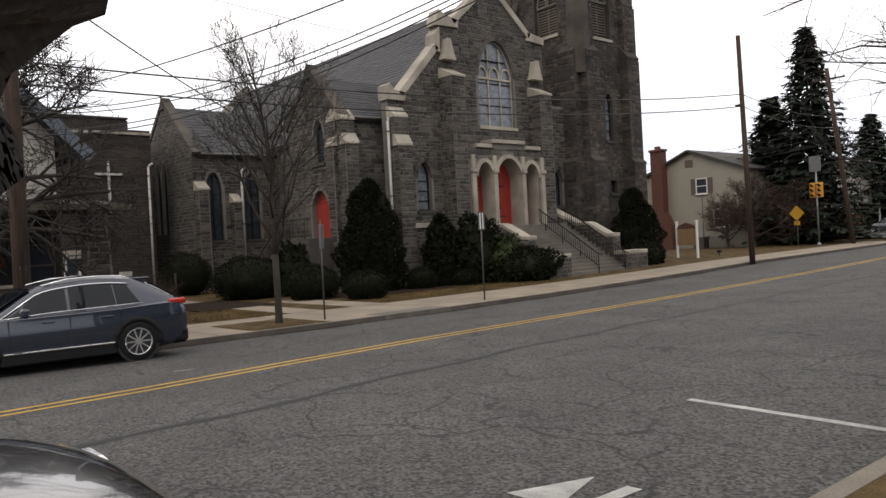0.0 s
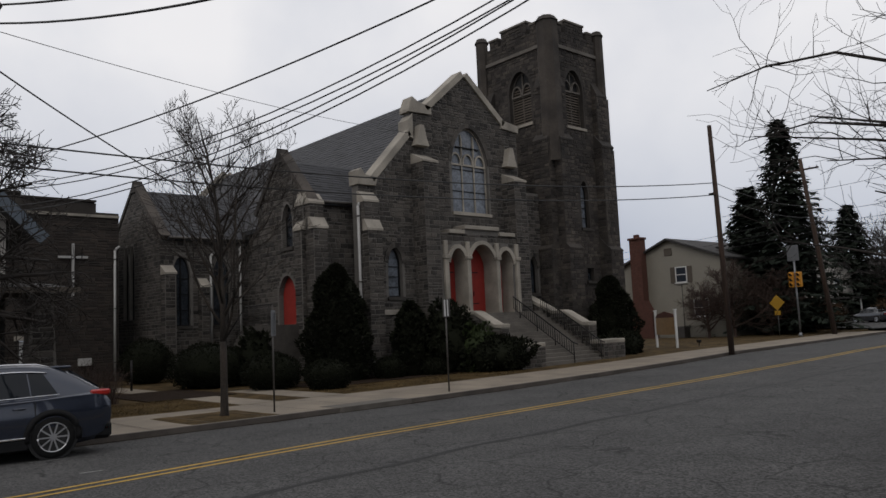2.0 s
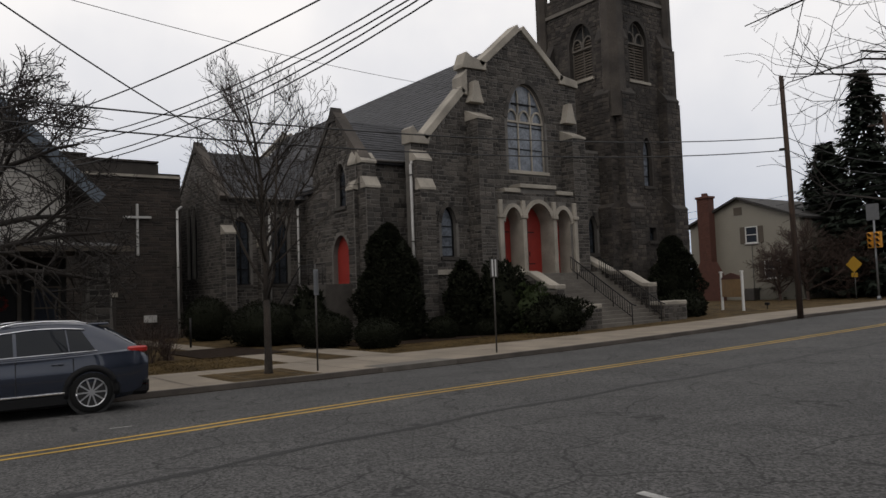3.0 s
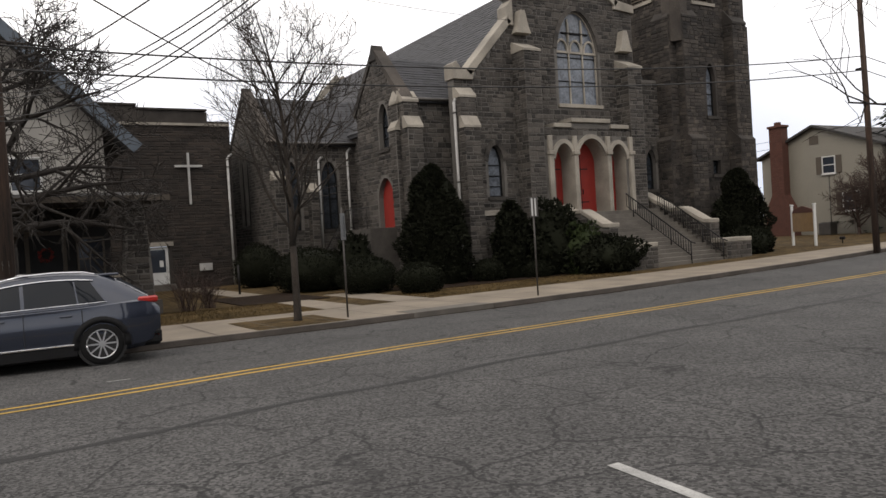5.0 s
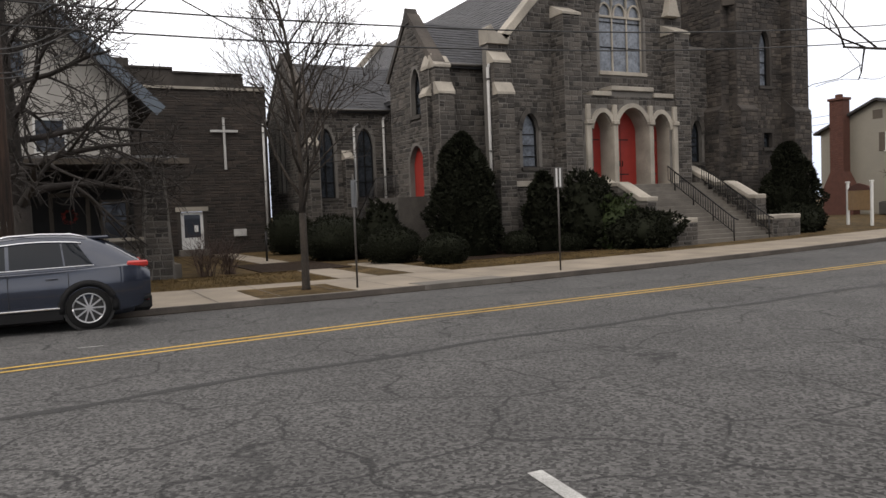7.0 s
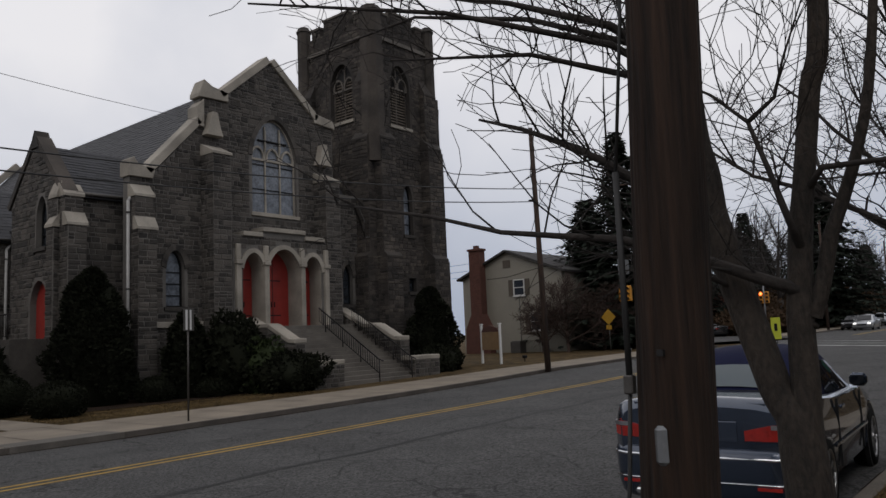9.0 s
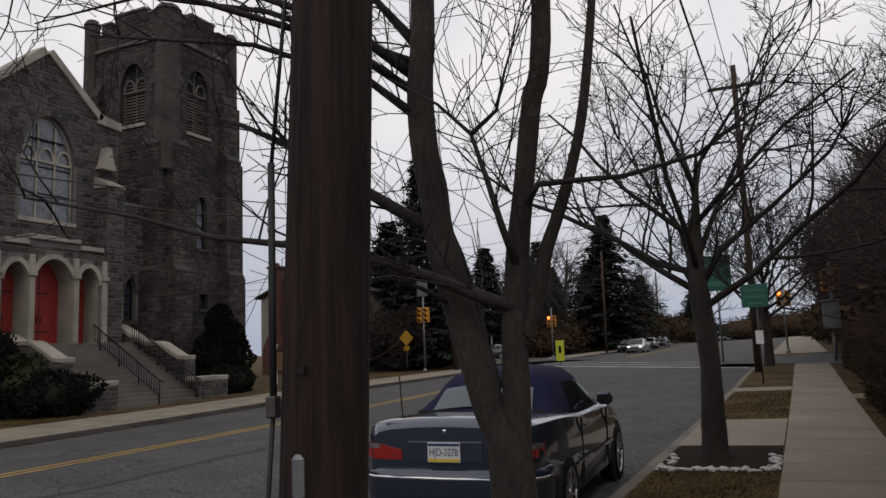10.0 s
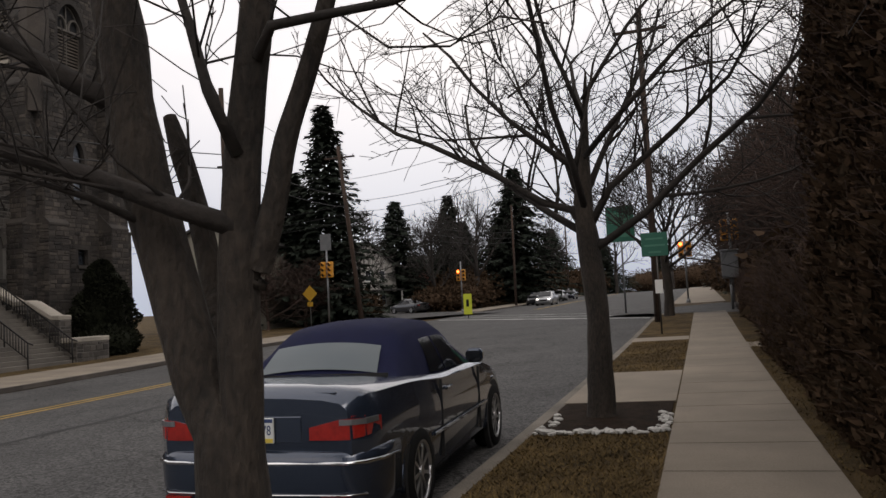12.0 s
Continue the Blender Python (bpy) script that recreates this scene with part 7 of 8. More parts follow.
def pale_house():
    h = thing("pale_house", "two-storey cream clapboard house with a brick chimney", "house", (0, 0, 0))
    y0, y1, x0, x1 = 55.0, 65.0, -38.0, -28.8
    zb, eave, ridge, c = gf(-25, 55) - 0.3, 6.2, 8.0, -33.6
    outer = [(x0, zb), (x1, zb), (x1, eave), (c, ridge), (x0, eave)]
    w = part("wall", panel(outer, [], "y", y0, y1), SIDING, h)
    bm = bmesh.new()
    z = zb
    n = 0
    while z < ridge - 0.2:
        a, b = x0, x1
        if z > eave:
            k = (z + 0.2 - eave) / (ridge - eave)
            a, b = x0 + (c - x0) * k, x1 + (c - x1) * k
        if b - a > 0.2:
            prism(bm, [(y0 - 0.035, z), (y0 - 0.008, z + 0.19), (y0, z + 0.19), (y0, z)], "x", a, b)
        z += 0.2
    part("cladding", bm, SIDING, w, "cream clapboards", kind="stuff")
    bm = bmesh.new()
    for a, b in (((x0 - 0.35, eave - 0.15), (c, ridge)), ((c, ridge), (x1 + 0.35, eave - 0.15))):
        prism(bm, beam_outline(a, b, 0.16), "y", y0 - 0.35, y1 + 0.3)
    part("roof", bm, SHINGLE, h)
    ch = part("chimney", bmesh.new(), BRICK, h, "red brick outside chimney")
    bm = bmesh.new()
    prism(bm, [(-37.4, zb), (-35.0, zb), (-35.1, 2.2), (-35.7, 3.3), (-35.7, 8.3), (-36.75, 8.3), (-36.75, 3.3), (-37.3, 2.2)], "y", y0 - 0.75, y0 - 0.02)
    part("shaft", bm, BRICK, ch)
    part("cap", boxes((-36.85, -35.6, y0 - 0.85, y0 + 0.05, 8.3, 8.48), bevel=0.02), BRICK, ch)
    part("flue", boxes((-36.45, -36.05, y0 - 0.55, y0 - 0.2, 8.48, 8.75), bevel=0.03), BRICK, ch)
    rows = stone_rows([(-36.75, 3.3), (-35.7, 3.3), (-35.7, 8.3), (-36.75, 8.3)], [], 0.075, 0.08, 0.21, 0.22, 0.012)
    raw("brickwork", *stone_mesh(rows, "y", y0 - 0.735), BRICK, ch, "", "stuff")
    sash(h, "y", y0 - 0.03, -33.1, -32.1, 4.55, 5.8, True)
    sash(h, "y", y0 - 0.03, -31.7, -30.4, 1.85, 3.2, True)
    part("gable_vent", boxes((-34.0, -33.3, y0 - 0.06, y0 - 0.02, 6.75, 7.35), bevel=0.01), SHUTTER, h)
    rod("service_pipe", [(-32.6, y0 - 0.08, zb), (-32.6, y0 - 0.08, 4.4)], 0.03, DARKMETAL, h)
    u = thing("condenser", "grey air conditioning unit beside the house", "air conditioner", (-32.3, y0 - 1.0, gf(-25, 54)))
    part("case", boxes((-0.45, 0.45, -0.4, 0.4, 0, 0.85), bevel=0.03), DARKMETAL, u)
    part("fan_grille", boxes((-0.35, 0.35, -0.3, 0.3, 0.85, 0.88), bevel=0.01), IRON, u)


pale_house()


def far_house(at, rz, w, d, hgt, label, material):
    h = thing("far_house", label, "house", at, rz, group="houses up the street")
    part("wall", panel([(-w / 2, 0), (w / 2, 0), (w / 2, hgt), (0, hgt + w * 0.28), (-w / 2, hgt)], [], "y", 0, d), material, h)
    bm = bmesh.new()
    for a, b in (((-w / 2 - 0.3, hgt - 0.15), (0, hgt + w * 0.28)), ((0, hgt + w * 0.28), (w / 2 + 0.3, hgt - 0.15))):
        prism(bm, beam_outline(a, b, 0.15), "y", -0.3, d + 0.3)
    part("roof", bm, SHINGLE, h)
    for u in (-w * 0.3, 0.0, w * 0.25):
        for z in ((0.9, 3.5) if hgt > 4.5 else (0.9,)):
            sash(h, "y", 0, u - 0.45, u + 0.45, z, z + 1.2)
    v0 = part("porch", boxes((-w * 0.45, w * 0.45, -1.6, -0.02, 2.4, 2.55), bevel=0.02), SHINGLE, h)
    for u in (-w * 0.42, 0, w * 0.42):
        part("porch_post", boxes((u - 0.06, u + 0.06, -1.5, -1.38, 0, 2.4)), WHITETRIM, h)


far_house((-34, 84, gf(-30, 84)), 70, 9, 9, 5.2, "white two-storey house past the side street", STUCCO)
far_house((-33, 99, gf(-30, 99)), 80, 8, 8, 3.2, "brown brick house with a low roof up the street", BRICK)
far_house((-34, 120, gf(-30, 120)), 85, 9, 9, 5.2, "pale house behind bare trees", SIDING)
far_house((16, 80, gf(10, 80)), -80, 9, 9, 4.8, "brick house behind bare trees", BRICK)


# ---- street furniture ----


def utility_pole(at, top, lean=(0, 0), r=0.15, label="brown weathered timber utility pole", arms=()):
    p = thing("utility_pole", label, "utility pole", at, group="utility poles")
    rod("shaft", [(0, 0, -0.1), (lean[0] * 0.5, lean[1] * 0.5, top * 0.5), (lean[0], lean[1], top)], [r, r * 0.9, r * 0.75], POLE, p, seg=14)
    for z, ln in arms:
        k = z / top
        part("crossarm", boxes((lean[0] * k - ln, lean[0] * k + ln, lean[1] * k - 0.06, lean[1] * k + 0.06, z, z + 0.11), bevel=0.01), POLE, p)
        for s in (-0.9, -0.45, 0.45, 0.9):
            rod("insulator", [(lean[0] * k + s * ln, lean[1] * k, z + 0.11), (lean[0] * k + s * ln, lean[1] * k, z + 0.24)], [0.035, 0.02], SIGNBACK, p)
    return p


near = utility_pole((-1.25, 8.5, gf(-1.25, 8.5)), 10.5, (0.4, 0.05), 0.126, "thick cracked brown utility pole at the near kerb", ((9.4, 1.1),))
rod("ground_wire", [(-0.215, -0.125, 0.0), (-0.16, -0.1, 0.6), (-0.085, -0.08, 1.08), (-0.062, -0.072, 1.42)], 0.007, CABLE, near)
rod("riser_conduit", [(-0.062, -0.074, 1.42), (-0.06, -0.078, 1.75), (-0.056, -0.085, 2.1)], 0.0105, CABLE, near, seg=10)
part("splice_box", boxes((-0.078, -0.046, -0.092, -0.058, 1.38, 1.44), bevel=0.004), DARKMETAL, near)
rod("riser_wire", [(-0.056, -0.083, 2.1), (-0.01, -0.07, 2.6), (0.03, -0.06, 3.4), (0.25, -0.03, 9)], 0.006, CABLE, near)
part("reflector_tag", boxes((0.03, 0.07, -0.132, -0.105, 1.17, 1.29), bevel=0.012), SIGNBACK, near, "pale oblong tag")
part("staple", boxes((0.06, 0.08, -0.13, -0.115, 1.5, 1.52)), IRON, near)
lp = utility_pole((-18.75, 3.85, gf(-18.75, 3.85)), 10.8, (0.0, 0.0), 0.19)
part("pole_tag", boxes((0.15, 0.17, -0.06, 0.06, 1.7, 1.95)), PLATE, lp)
lampa = thing("street_lamp", "street lamp on a curved arm on the pole", "street lamp", (-18.75, 3.85, 8.2))
rod("arm", [(0, 0, 0), (0.6, 0.3, 0.5), (1.5, 0.6, 0.6)], 0.03, SIGNBACK, lampa)
part("head", boxes((1.35, 1.85, 0.5, 0.75, 0.5, 0.64), bevel=0.05), DARKMETAL, lampa)
fp = utility_pole((-18.75, 36.1, gf(-18.7, 36)), 11.2, (-0.15, -0.1), 0.14)
part("bracket", boxes((-0.5, -0.05, -0.05, 0.05, 7.75, 7.85)), IRON, fp)
utility_pole((-21.3, 54.6, gf(-21, 54.6)), 12.0, (-1.0, -0.5), 0.17, "leaning timber utility pole at the corner", ((11.2, 1.1),))
utility_pole((-1.5, 37.5, gf(-1.5, 37.5)), 11.8, (0.05, 0.0), 0.13, "tall timber utility pole on the near side", ((10.9, 1.0),))
utility_pole((-19.2, 90, gf(-19, 90)), 11, (0.1, 0), 0.14)
utility_pole((-19.2, 125, gf(-19, 125)), 11, (0.1, 0), 0.14)


def cable(a, b, sag, r=0.012, label="black overhead cable strung between poles", kind=""):
    a, b = Vector(a), Vector(b)
    n = 24
    pts = []
    for i in range(n + 1):
        s = i / n
        p = a.lerp(b, s)
        p.z -= sag * 4 * s * (1 - s)
        pts.append(p)
    v, f = [], []
    tube(v, f, pts, r, 5)
    ob = raw("overhead_cable", v, f, CABLE, None, label, "", "cable", True)
    return tagged(ob, group="overhead cables")


LP, P1, LEANP = (-18.75, 3.85), (-18.85, 36.05), (-22.0, 54.2)
for za, zb, zc in ((6.35, 8.35, 9.0), (5.85, 7.75, 8.2)):
    cable((LP[0], LP[1], za), (P1[0], P1[1], zb), 0.55, 0.022)
    cable((P1[0], P1[1], zb), (LEANP[0], LEANP[1], zc), 0.35, 0.018)
    cable((LP[0], LP[1], za), (-19.5, -34, za + 0.4), 0.5, 0.02)
for dz in (0.0, 0.5, 1.1):
    cable((LEANP[0], LEANP[1], 7.0 + dz), (-19.1, 90, 7.6 + dz), 0.6, 0.016)
    cable((-19.1, 90, 7.6 + dz), (-19.1, 125, 7.6 + dz), 0.5, 0.016)
    cable((LEANP[0], LEANP[1], 7.2 + dz), (-60, 62, 7.5 + dz), 0.7, 0.016)
cable((-19.15, 3.55, 9.0), (-29.4, 17.0, 6.4), 0.35, 0.022, "thick black service cable from the pole to the church")
NP = (-1.0, 8.4)
cable((*LP, 5.5), (*NP, 6.5), 0.6, 0.012, "thin overhead service cable across the street")
for za, dz in ((5.25, 0.0), (5.25, 0.1), (4.75, 0.0), (4.75, 0.1)):
    cable((*LP, za + dz), (*NP, 6.75 + dz), 1.3, 0.01)
for dz, sag in ((0.0, 0.9), (0.35, 0.85)):
    cable((-19.15, 3.6, 9.0 + dz), (-1.2, 8.6, 6.5 + dz), sag, 0.022)
cable((-19.15, 3.6, 9.2), (-28.6, 24.8, 11.5), 0.3, 0.01)
cable((P1[0], P1[1], 10.7), (LEANP[0], LEANP[1], 11.2), 0.3, 0.01)
cable((-1.15, 8.6, 10.1), (-1.45, 37.5, 10.9), 0.5, 0.012)
cable((-1.15, 8.6, 7.4), (-1.45, 37.5, 8.2), 0.6, 0.02)
for z in (7.4, 8.1, 9.6):
    cable((-1.45, 37.5, z), (LEANP[0], LEANP[1], z + 0.4), 0.6, 0.014)


def sign_post(at, h, panels, label, cat="street sign", r=0.028, post=DARKMETAL):
    s = thing("street_sign", label, cat, at, group="signs on posts")
    rod("post", [(0, 0, -0.05), (0, 0, h)], r, post, s, seg=6)
    for x0, x1, y0, y1, z0, z1, m in panels:
        part("panel", boxes((x0, x1, y0, y1, z0, z1), bevel=0.004), m, s)
    return s


sign_post((-18.85, 11.6, gf(-18.85, 11.6)), 2.9, [(-0.15, 0.1, 0.03, 0.045, 2.1, 2.7, SIGNBACK), (0.03, 0.045, -0.07, 0.07, 2.05, 2.75, SIGNBACK)], "grey sign back on a dark post at the kerb")
sign_post((-18.75, 17.85, gf(-18.75, 17.85)), 3.0, [(0.03, 0.045, -0.16, 0.16, 2.4, 3.0, DARKMETAL), (0.046, 0.05, -0.1, -0.04, 2.43, 2.97, WHITETRIM), (0.046, 0.05, 0.03, 0.08, 2.43, 2.97, WHITETRIM)], "narrow white parking sign on a dark post")
s = sign_post((-1.1, 31.7, gf(-1.1, 31.7)), 3.0, [(-0.42, 0.34, -0.06, -0.04, 2.3, 3.0, GREEN_SIGN)], "green guide sign on a dark post by the near kerb")
for k, (z, w) in enumerate(((2.82, 0.25), (2.62, 0.3), (2.42, 0.18))):
    part("letter_bar", boxes((-0.04 - w, -0.04 + w, -0.066, -0.061, z - 0.025, z + 0.025)), SIGN_TEXT, s)
part("small_panel", boxes((-0.1, 0.12, -0.06, -0.045, 1.2, 1.6)), WHITETRIM, s)
s = sign_post((-3.6, 47.8, gf(-3, 48)), 5.4, [(-0.7, 0.7, -0.06, -0.04, 3.6, 5.4, GREEN_SIGN)], "large green route sign at the crossing", post=SIGNBACK, r=0.05)
part("route_shield", boxes((-0.45, -0.05, -0.066, -0.061, 4.5, 5.1), (0.1, 0.5, -0.066, -0.061, 4.5, 5.1)), SIGN_TEXT, s)
part("letter_bar", boxes((-0.5, 0.5, -0.066, -0.061, 3.85, 4.1)), SIGN_TEXT, s)
s = sign_post((-15.6, 60.0, gf(-15.6, 60.0, 0.0)), 1.75, [(-0.3, 0.3, -0.04, 0.0, 0.3, 1.75, LIME_SIGN)], "bright yellow-green pedestrian sign standing by the crosswalk", post=PLASTIC)
part("symbol", boxes((-0.1, 0.1, -0.05, -0.042, 0.85, 1.35)), PLASTIC, s)
s = thing("warning_sign", "yellow diamond warning sign on a post", "street sign", (-24.5, 53.5, gf(-24, 53)))
rod("post", [(0, 0, -0.05), (0, 0, 2.7)], 0.03, SIGNBACK, s)
bm = boxes((-0.38, 0.38, -0.01, 0.01, -0.38, 0.38))
bmesh.ops.transform(bm, matrix=pose(0, -0.04, 2.3, 0, 45, 0), verts=bm.verts)
part("panel", bm, YELLOW_SIGN, s)
part("plate", boxes((-0.2, 0.2, -0.05, -0.03, 1.45, 1.75)), YELLOW_SIGN, s)


def signal(at, h, rz, lit=True, label="yellow traffic signal on a grey post", board=True):
    s = thing("traffic_signal", label, "traffic light", at, rz, group="traffic signals at the crossing")
    rod("post", [(0, 0, -0.05), (0, 0, h)], 0.06, SIGNBACK, s, seg=8)
    rod("base", [(0, 0, -0.05), (0, 0, 0.25)], [0.16, 0.1], SIGNBACK, s, seg=8)
    for k, (dx, face) in enumerate(((-0.24, 0), (0.24, 90))):
        hd = part("signal_head", boxes((dx - 0.17, dx + 0.17, -0.16, 0.1, h - 1.75, h - 0.75), bevel=0.03), SIGNAL, s)
        for i in range(3):
            z = h - 0.92 - 0.33 * i
            on = lit and i == 0 and k == 0
            bm = bmesh.new()
            bmesh.ops.create_cone(bm, cap_ends=True, segments=16, radius1=0.11, radius2=0.1, depth=0.03, matrix=pose(dx, -0.17, z, 90, 0, 0))
            part("lens", bm, RED_LAMP if on else DARK_AND_SHADE, hd)
            v, f = [], []
            pts = [(dx + 0.13 * math.cos(a), -0.16, z + 0.13 * math.sin(a)) for a in [math.pi * j / 8 for j in range(9)]]
            for q in pts:
                v += [q, (q[0], -0.36, q[2] - 0.02)]
            f = [(2 * j, 2 * j + 1, 2 * j + 3, 2 * j + 2) for j in range(8)]
            raw("visor", v, f, SIGNAL, hd)
    if board:
        part("back_plate", boxes((-0.42, 0.35, -0.03, 0.0, h, h + 1.05), bevel=0.03), SIGNBACK, s)


signal((-22.55, 52.3, gf(-22.5, 52)), 5.0, 0, False)
signal((-20.5, 74.5, gf(-20, 74)), 4.6, 10, True, "traffic signal with its red lamp lit", False)
signal((-0.75, 58.5, gf(0, 58)), 4.6, 0, True, "traffic signal with its red lamp lit past the crossing", False)
signal((1.5, 46.6, gf(1, 47)), 4.9, 0, False, "yellow traffic signal at the near corner", False)
cb = thing("control_cabinet", "grey metal signal control cabinet on a post", "cabinet", (1.35, 44.6, gf(1, 44)))
rod("post", [(0, 0, -0.05), (0, 0, 1.4)], 0.07, SIGNBACK, cb)
part("case", boxes((-0.35, 0.35, -0.25, 0.25, 1.4, 2.6), bevel=0.03), SIGNBACK, cb)
part("lid", boxes((-0.4, 0.4, -0.3, 0.3, 2.6, 2.68), bevel=0.02), SIGNBACK, cb)
part("door", boxes((-0.3, 0.3, -0.262, -0.251, 1.45, 2.55)), SIGNBACK, cb)

# the church notice board by the pavement
nb = thing("notice_board", "varnished wooden notice board between white posts", "notice board", (-25.4, 41.0, gf(-25, 41)), -25)
for u in (-1.05, 0.0, 1.05):
    if u:
        part("post", boxes((u - 0.06, u + 0.06, -0.06, 0.06, -0.05, 2.15), bevel=0.01), WHITETRIM, nb)
        part("post_cap", boxes((u - 0.09, u + 0.09, -0.09, 0.09, 2.15, 2.22), bevel=0.02), WHITETRIM, nb)
part("board", boxes((-0.98, 0.98, -0.04, 0.04, 0.75, 1.75), bevel=0.01), SIGNWOOD, nb)
bm = bmesh.new()
prism(bm, [(-1.0, 1.75), (1.0, 1.75), (0.8, 1.95), (0, 2.12), (-0.8, 1.95)], "y", -0.05, 0.05)
part("crest", bm, BRICK, nb)
fl = thing("flood_lamp", "small black ground floodlight in the grass", "lamp", (-24.2, 42.5, gf(-24, 42)))
part("stake", boxes((-0.02, 0.02, -0.02, 0.02, -0.05, 0.2)), PLASTIC, fl)
part("head", boxes((-0.12, 0.12, -0.1, 0.1, 0.2, 0.36), bevel=0.03), PLASTIC, fl)
hs = thing("meter_post", "dark post with a handle at the lawn path", "post", (-33.5, 12.9, GF))
rod("post", [(0, 0, -0.05), (0, 0, 1.3)], 0.05, IRON, hs)
wp = thing("notice_box", "pale plate fixed low on the hall wall", "plaque", (-43.38, 13.9, 0.9))
part("plate", boxes((0.0, 0.06, -0.35, 0.35, -0.2, 0.2), bevel=0.01), DOWNPIPE, wp)

# ---- road markings, paths and edges ----
pv = [(x, 7.43 - 0.13 * (x + 4.46) + d, ground_z(x, 7.3) + 0.006) for x in (-4.46, -3.7, -3.0, -2.3) for d in (-0.055, 0.055)]
raw("parking_line", pv, [(2 * i, 2 * i + 2, 2 * i + 3, 2 * i + 1) for i in range(3)], WHITE_PAINT, None, "worn white parking line across the near lane", "structure", "road marking")
strip("arrow_shaft", -3.52, -3.38, 1.5, 3.8, 0.006, WHITE_PAINT, "worn white arrow shaft on the asphalt", "road marking", drop=0.0, ny=1)
strip("arrow_head", lambda y: -3.45 - 0.24 * (4.54 - y) / 0.7, lambda y: -3.45 + 0.24 * (4.54 - y) / 0.7, 3.84, 4.54, 0.006, WHITE_PAINT, "worn white arrow head on the asphalt", "road marking", drop=0.0, ny=1)
paint("marking_dash", -3.13, -3.0, 3.75, 4.5, WHITE_PAINT, "short worn white dash on the asphalt")
paint("dash_mark", -13.1, -13.04, 5.0, 5.35, WHITE_PAINT, "faint short white dash near the parked car")


def skew_line(y0, w, label):
    v, f = [], []
    n = 12
    for i in range(n + 1):
        x = -2.2 + (-18.0 + 2.2) * i / n
        y = y0 + (-2.2 - x) * 1.05
        for d in (0, w):
            v.append((x, y + d, ground_z(x, y + d) + 0.008))
    f = [(2 * i, 2 * i + 1, 2 * i + 3, 2 * i + 2) for i in range(n)]
    raw("crosswalk_line", v, f, WHITE_PAINT, None, label, "structure", "road marking")


skew_line(43.6, 0.7, "white stop line at the crossing")
skew_line(46.6, 0.35, "white crosswalk line")
skew_line(49.6, 0.35, "white crosswalk line")
strip("lawn_path", lambda y: -44, lambda y: -21.9, 12.2, 13.4, CURB_H + 0.008, CONCRETE, "concrete path across the church lawn", "path", drop=0.05, ny=6)
strip("lawn_path", lambda y: -28, lambda y: -21.9, 14.6, 15.9, CURB_H + 0.008, CONCRETE, "concrete path to the side door", "path", drop=0.05, ny=3)
strip("planting_bed", -28.55, -25.2, 17.0, 26.3, CURB_H + 0.02, MULCH, "dark mulched planting bed along the church front", "planting bed", drop=0.1, ny=3)
strip("planting_bed", -31.5, -26.4, 11.0, 14.2, CURB_H + 0.02, MULCH, "dark mulched planting bed on the lawn", "planting bed", drop=0.1, ny=3)
strip("tree_pit", lambda y: -20.6, lambda y: far_curb(y) - 0.3, 8.9, 11.3, CURB_H + 0.006, LAWN, "bare earth and dead grass round the street tree", "tree pit", drop=0.05, ny=3)
strip("kerb_ramp", lambda y: far_curb(y) - 1.0, lambda y: far_curb(y) + 0.02, 13.0, 15.6, CURB_H + 0.01, STEPSTONE, "low driveway ramp in the kerb", "pavement", drop=0.2, ny=2)
strip("crossing_slab", -1.78, -0.32, 18.7, 22.3, CURB_H + 0.01, CONCRETE, "pale concrete slab across the verge", "pavement", drop=0.1, ny=2)
strip("crossing_slab", -1.78, -0.32, 29.2, 30.4, CURB_H + 0.01, CONCRETE, "pale concrete slab across the verge", "pavement", drop=0.1, ny=2)
strip("crossing_slab", 1.0, 3.5, 26.3, 27.5, CURB_H + 0.01, CONCRETE, "pale concrete path to the house behind the hedge", "pavement", drop=0.1, ny=2)
strip("mulch_ring", lambda y: -1.72, lambda y: -0.34, 16.5, 18.6, CURB_H + 0.02, MULCH, "dark mulch bed round the street tree", "planting bed", drop=0.05, ny=2)
rr = random.Random(4)


def small_rock(at, s):
    bm = bmesh.new()
    bmesh.ops.create_icosphere(bm, subdivisions=1, radius=s)
    for q in bm.verts:
        q.co = Vector((q.co.x * rr.uniform(0.7, 1.4), q.co.y * rr.uniform(0.7, 1.4), q.co.z * rr.uniform(0.45, 0.8)))
    me = bpy.data.meshes.new("rock")
    bm.to_mesh(me)
    bm.free()
    me.materials.append(ROCK)
    ob = new("rock", me)
    ob.matrix_world = pose(*at, 0, 0, rr.uniform(0, 360))
    tagged(ob, "small white edging rock round the tree bed", "rock", "rocks round the tree bed")


for k in range(58):
    s = k / 58
    if s < 0.62:
        x, y = -1.7 + 1.4 * (s / 0.62), 16.45 + rr.uniform(-0.1, 0.12)
    elif s < 0.85:
        x, y = -0.38 + rr.uniform(-0.08, 0.06), 16.5 + 1.2 * (s - 0.62) / 0.23
    else:
        x, y = -1.68 + rr.uniform(-0.05, 0.1), 16.5 + 1.2 * (s - 0.85) / 0.15
    small_rock((x, y, gf(x, y) + 0.03), rr.uniform(0.025, 0.06))
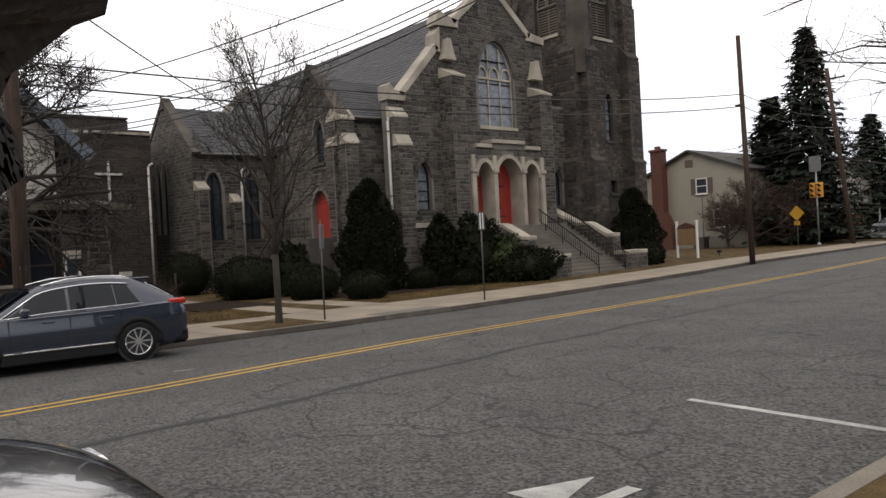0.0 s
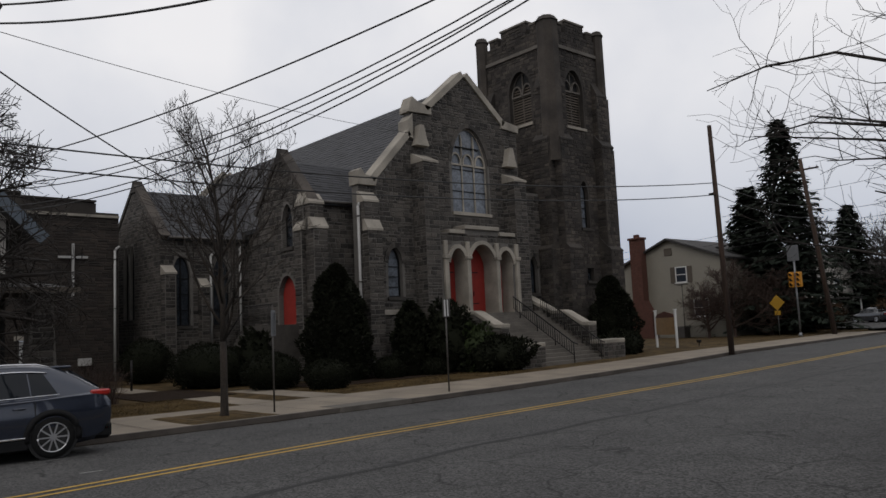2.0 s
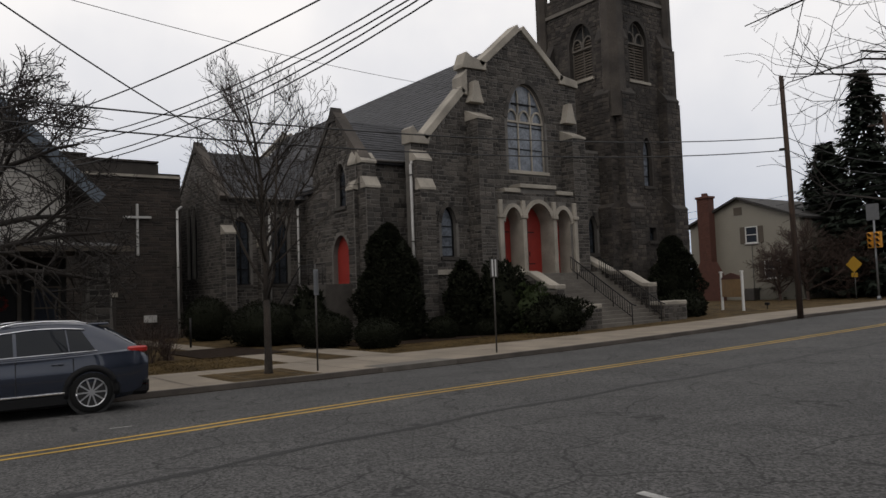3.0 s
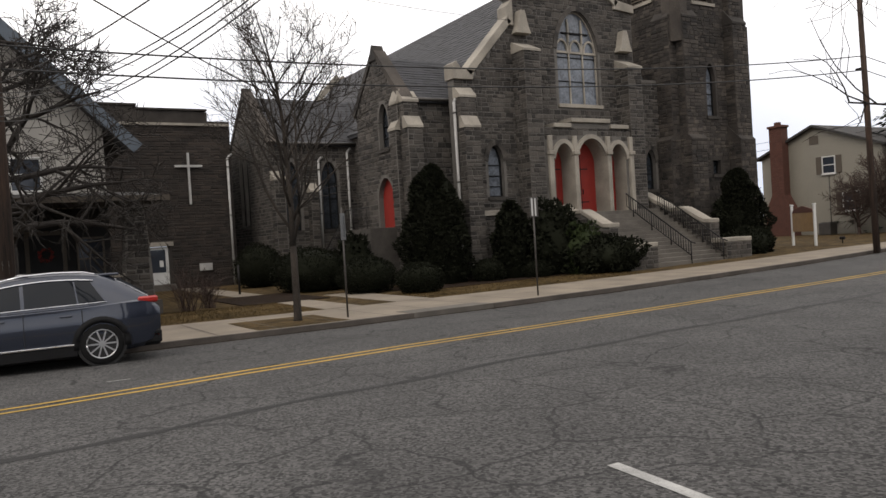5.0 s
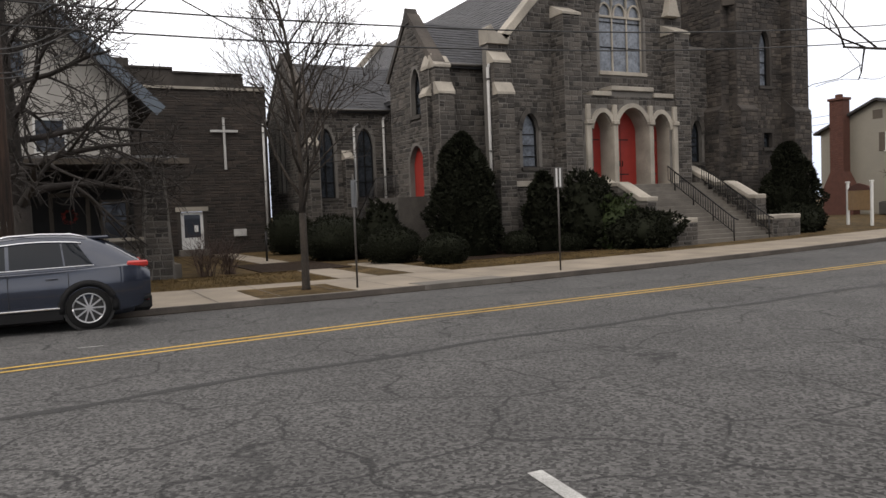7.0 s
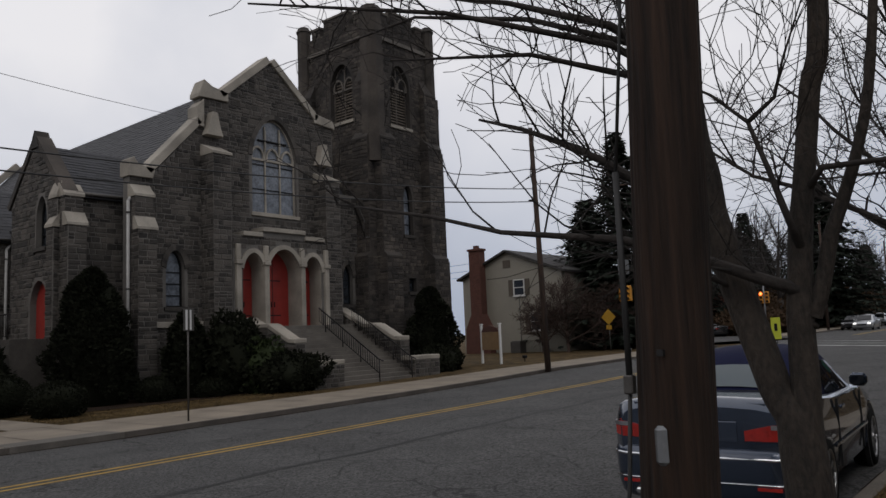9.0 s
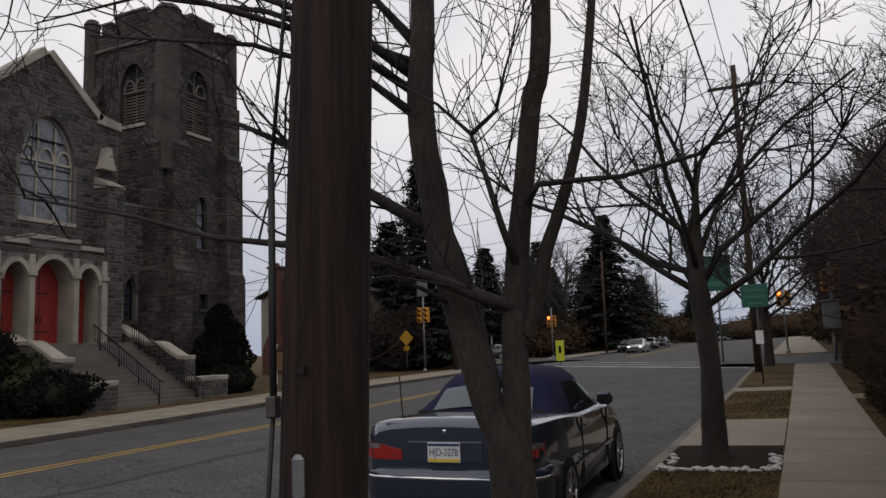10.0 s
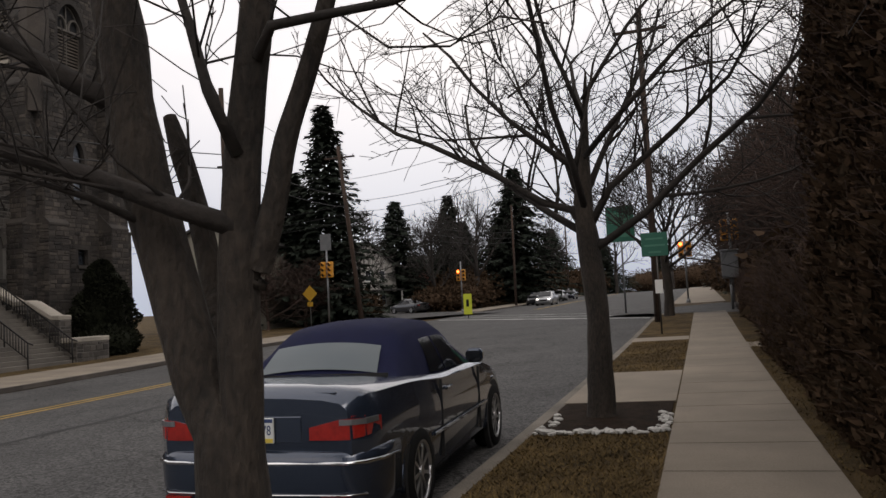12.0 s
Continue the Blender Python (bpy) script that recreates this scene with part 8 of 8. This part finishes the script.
# pavement joints
for i in range(44):
    y = -6 + i * 1.15
    strip("pavement_joint", -0.3, 1.0, y, y + 0.014, CURB_H + 0.0135, MULCH, "dark joint between pavement slabs", "pavement joint", drop=0, ny=1)
for i in range(36):
    y = 0.4 + i * 1.5
    strip("pavement_joint", -21.9, lambda q: far_curb(q) - 0.17, y, y + 0.03, CURB_H + 0.002, CURB, "dark joint between pavement slabs", "pavement joint", drop=0, ny=1)
strip("gutter_leaves", lambda y: -2.02 + 0.05 * math.sin(y * 1.9) + 0.03 * math.sin(y * 5.3), -1.91, 4, 40, 0.004, MULCH, "dark grit and leaves in the gutter", "debris", drop=0, ny=1)
strip("gutter_grit", far_curb, lambda y: far_curb(y) + 0.16 + 0.05 * math.sin(y * 1.3) + 0.03 * math.sin(y * 4.1), -10, 44, 0.004, MULCH, "dark grit and leaves along the church kerb", "debris", drop=0, ny=1)
strip("road_seam", lambda y: centre_line(3.02)(y) + 0.06 * math.sin(y * 1.7) + 0.03 * math.sin(y * 5.1), lambda y: centre_line(3.19)(y) + 0.06 * math.sin(y * 1.7) + 0.03 * math.sin(y * 5.3 + 1), -40, 44, 0.003, TAR, "dark irregular seam along the asphalt", "road seam", drop=0, ny=1, step=0.35)

# dry grass on the near verge and the lawns
rg = random.Random(8)


def grass(name, x0, x1, y0, y1, n, label, h0=0.02, h1=0.06):
    v, f = [], []
    for _ in range(n):
        x, y = rg.uniform(x0, x1), rg.uniform(y0, y1)
        z = ground_z(x, y) + CURB_H - 0.005
        a = rg.uniform(0, 6.28)
        h = rg.uniform(h0, h1)
        w = rg.uniform(0.004, 0.009)
        dx, dy = math.cos(a), math.sin(a)
        i = len(v)
        v += [(x - dy * w, y + dx * w, z), (x + dy * w, y - dx * w, z), (x + dx * h * 1.1, y + dy * h * 1.1, z + h * 0.7)]
        f.append((i, i + 1, i + 2))
    raw(name, v, f, STRAW, None, label, "stuff", "grass")


STRAW = mat("dry_straw_grass", (0.072, 0.050, 0.022), 0.9, var=0.6, scale=2.5, fine=50, bump=0, island=0.9, tint=(0.125, 0.085, 0.036), stain=0.4, spec=0.1)
grass("verge_grass", -1.74, -0.32, 9.0, 16.4, 26000, "short dry straw-coloured grass on the near verge")
grass("verge_grass", -1.74, -0.32, 22.3, 29.2, 9000, "short dry straw-coloured grass on the far part of the verge")
grass("verge_grass", 1.02, 1.55, 9.0, 28.0, 9000, "short dry grass along the hedge")
grass("lawn_grass", -26.5, -22.0, 6.0, 12.1, 16000, "thin dry grass on the church lawn", 0.03, 0.08)
grass("lawn_grass", -25.2, -22.0, 16.0, 26.0, 12000, "thin dry grass on the church lawn", 0.03, 0.08)

# ---- single facade stones ----
for row, face, a, parent in PIECES:
    v, f = stone_mesh([row], face, a)
    raw("stone", v, f, STONE_PIECE, parent)
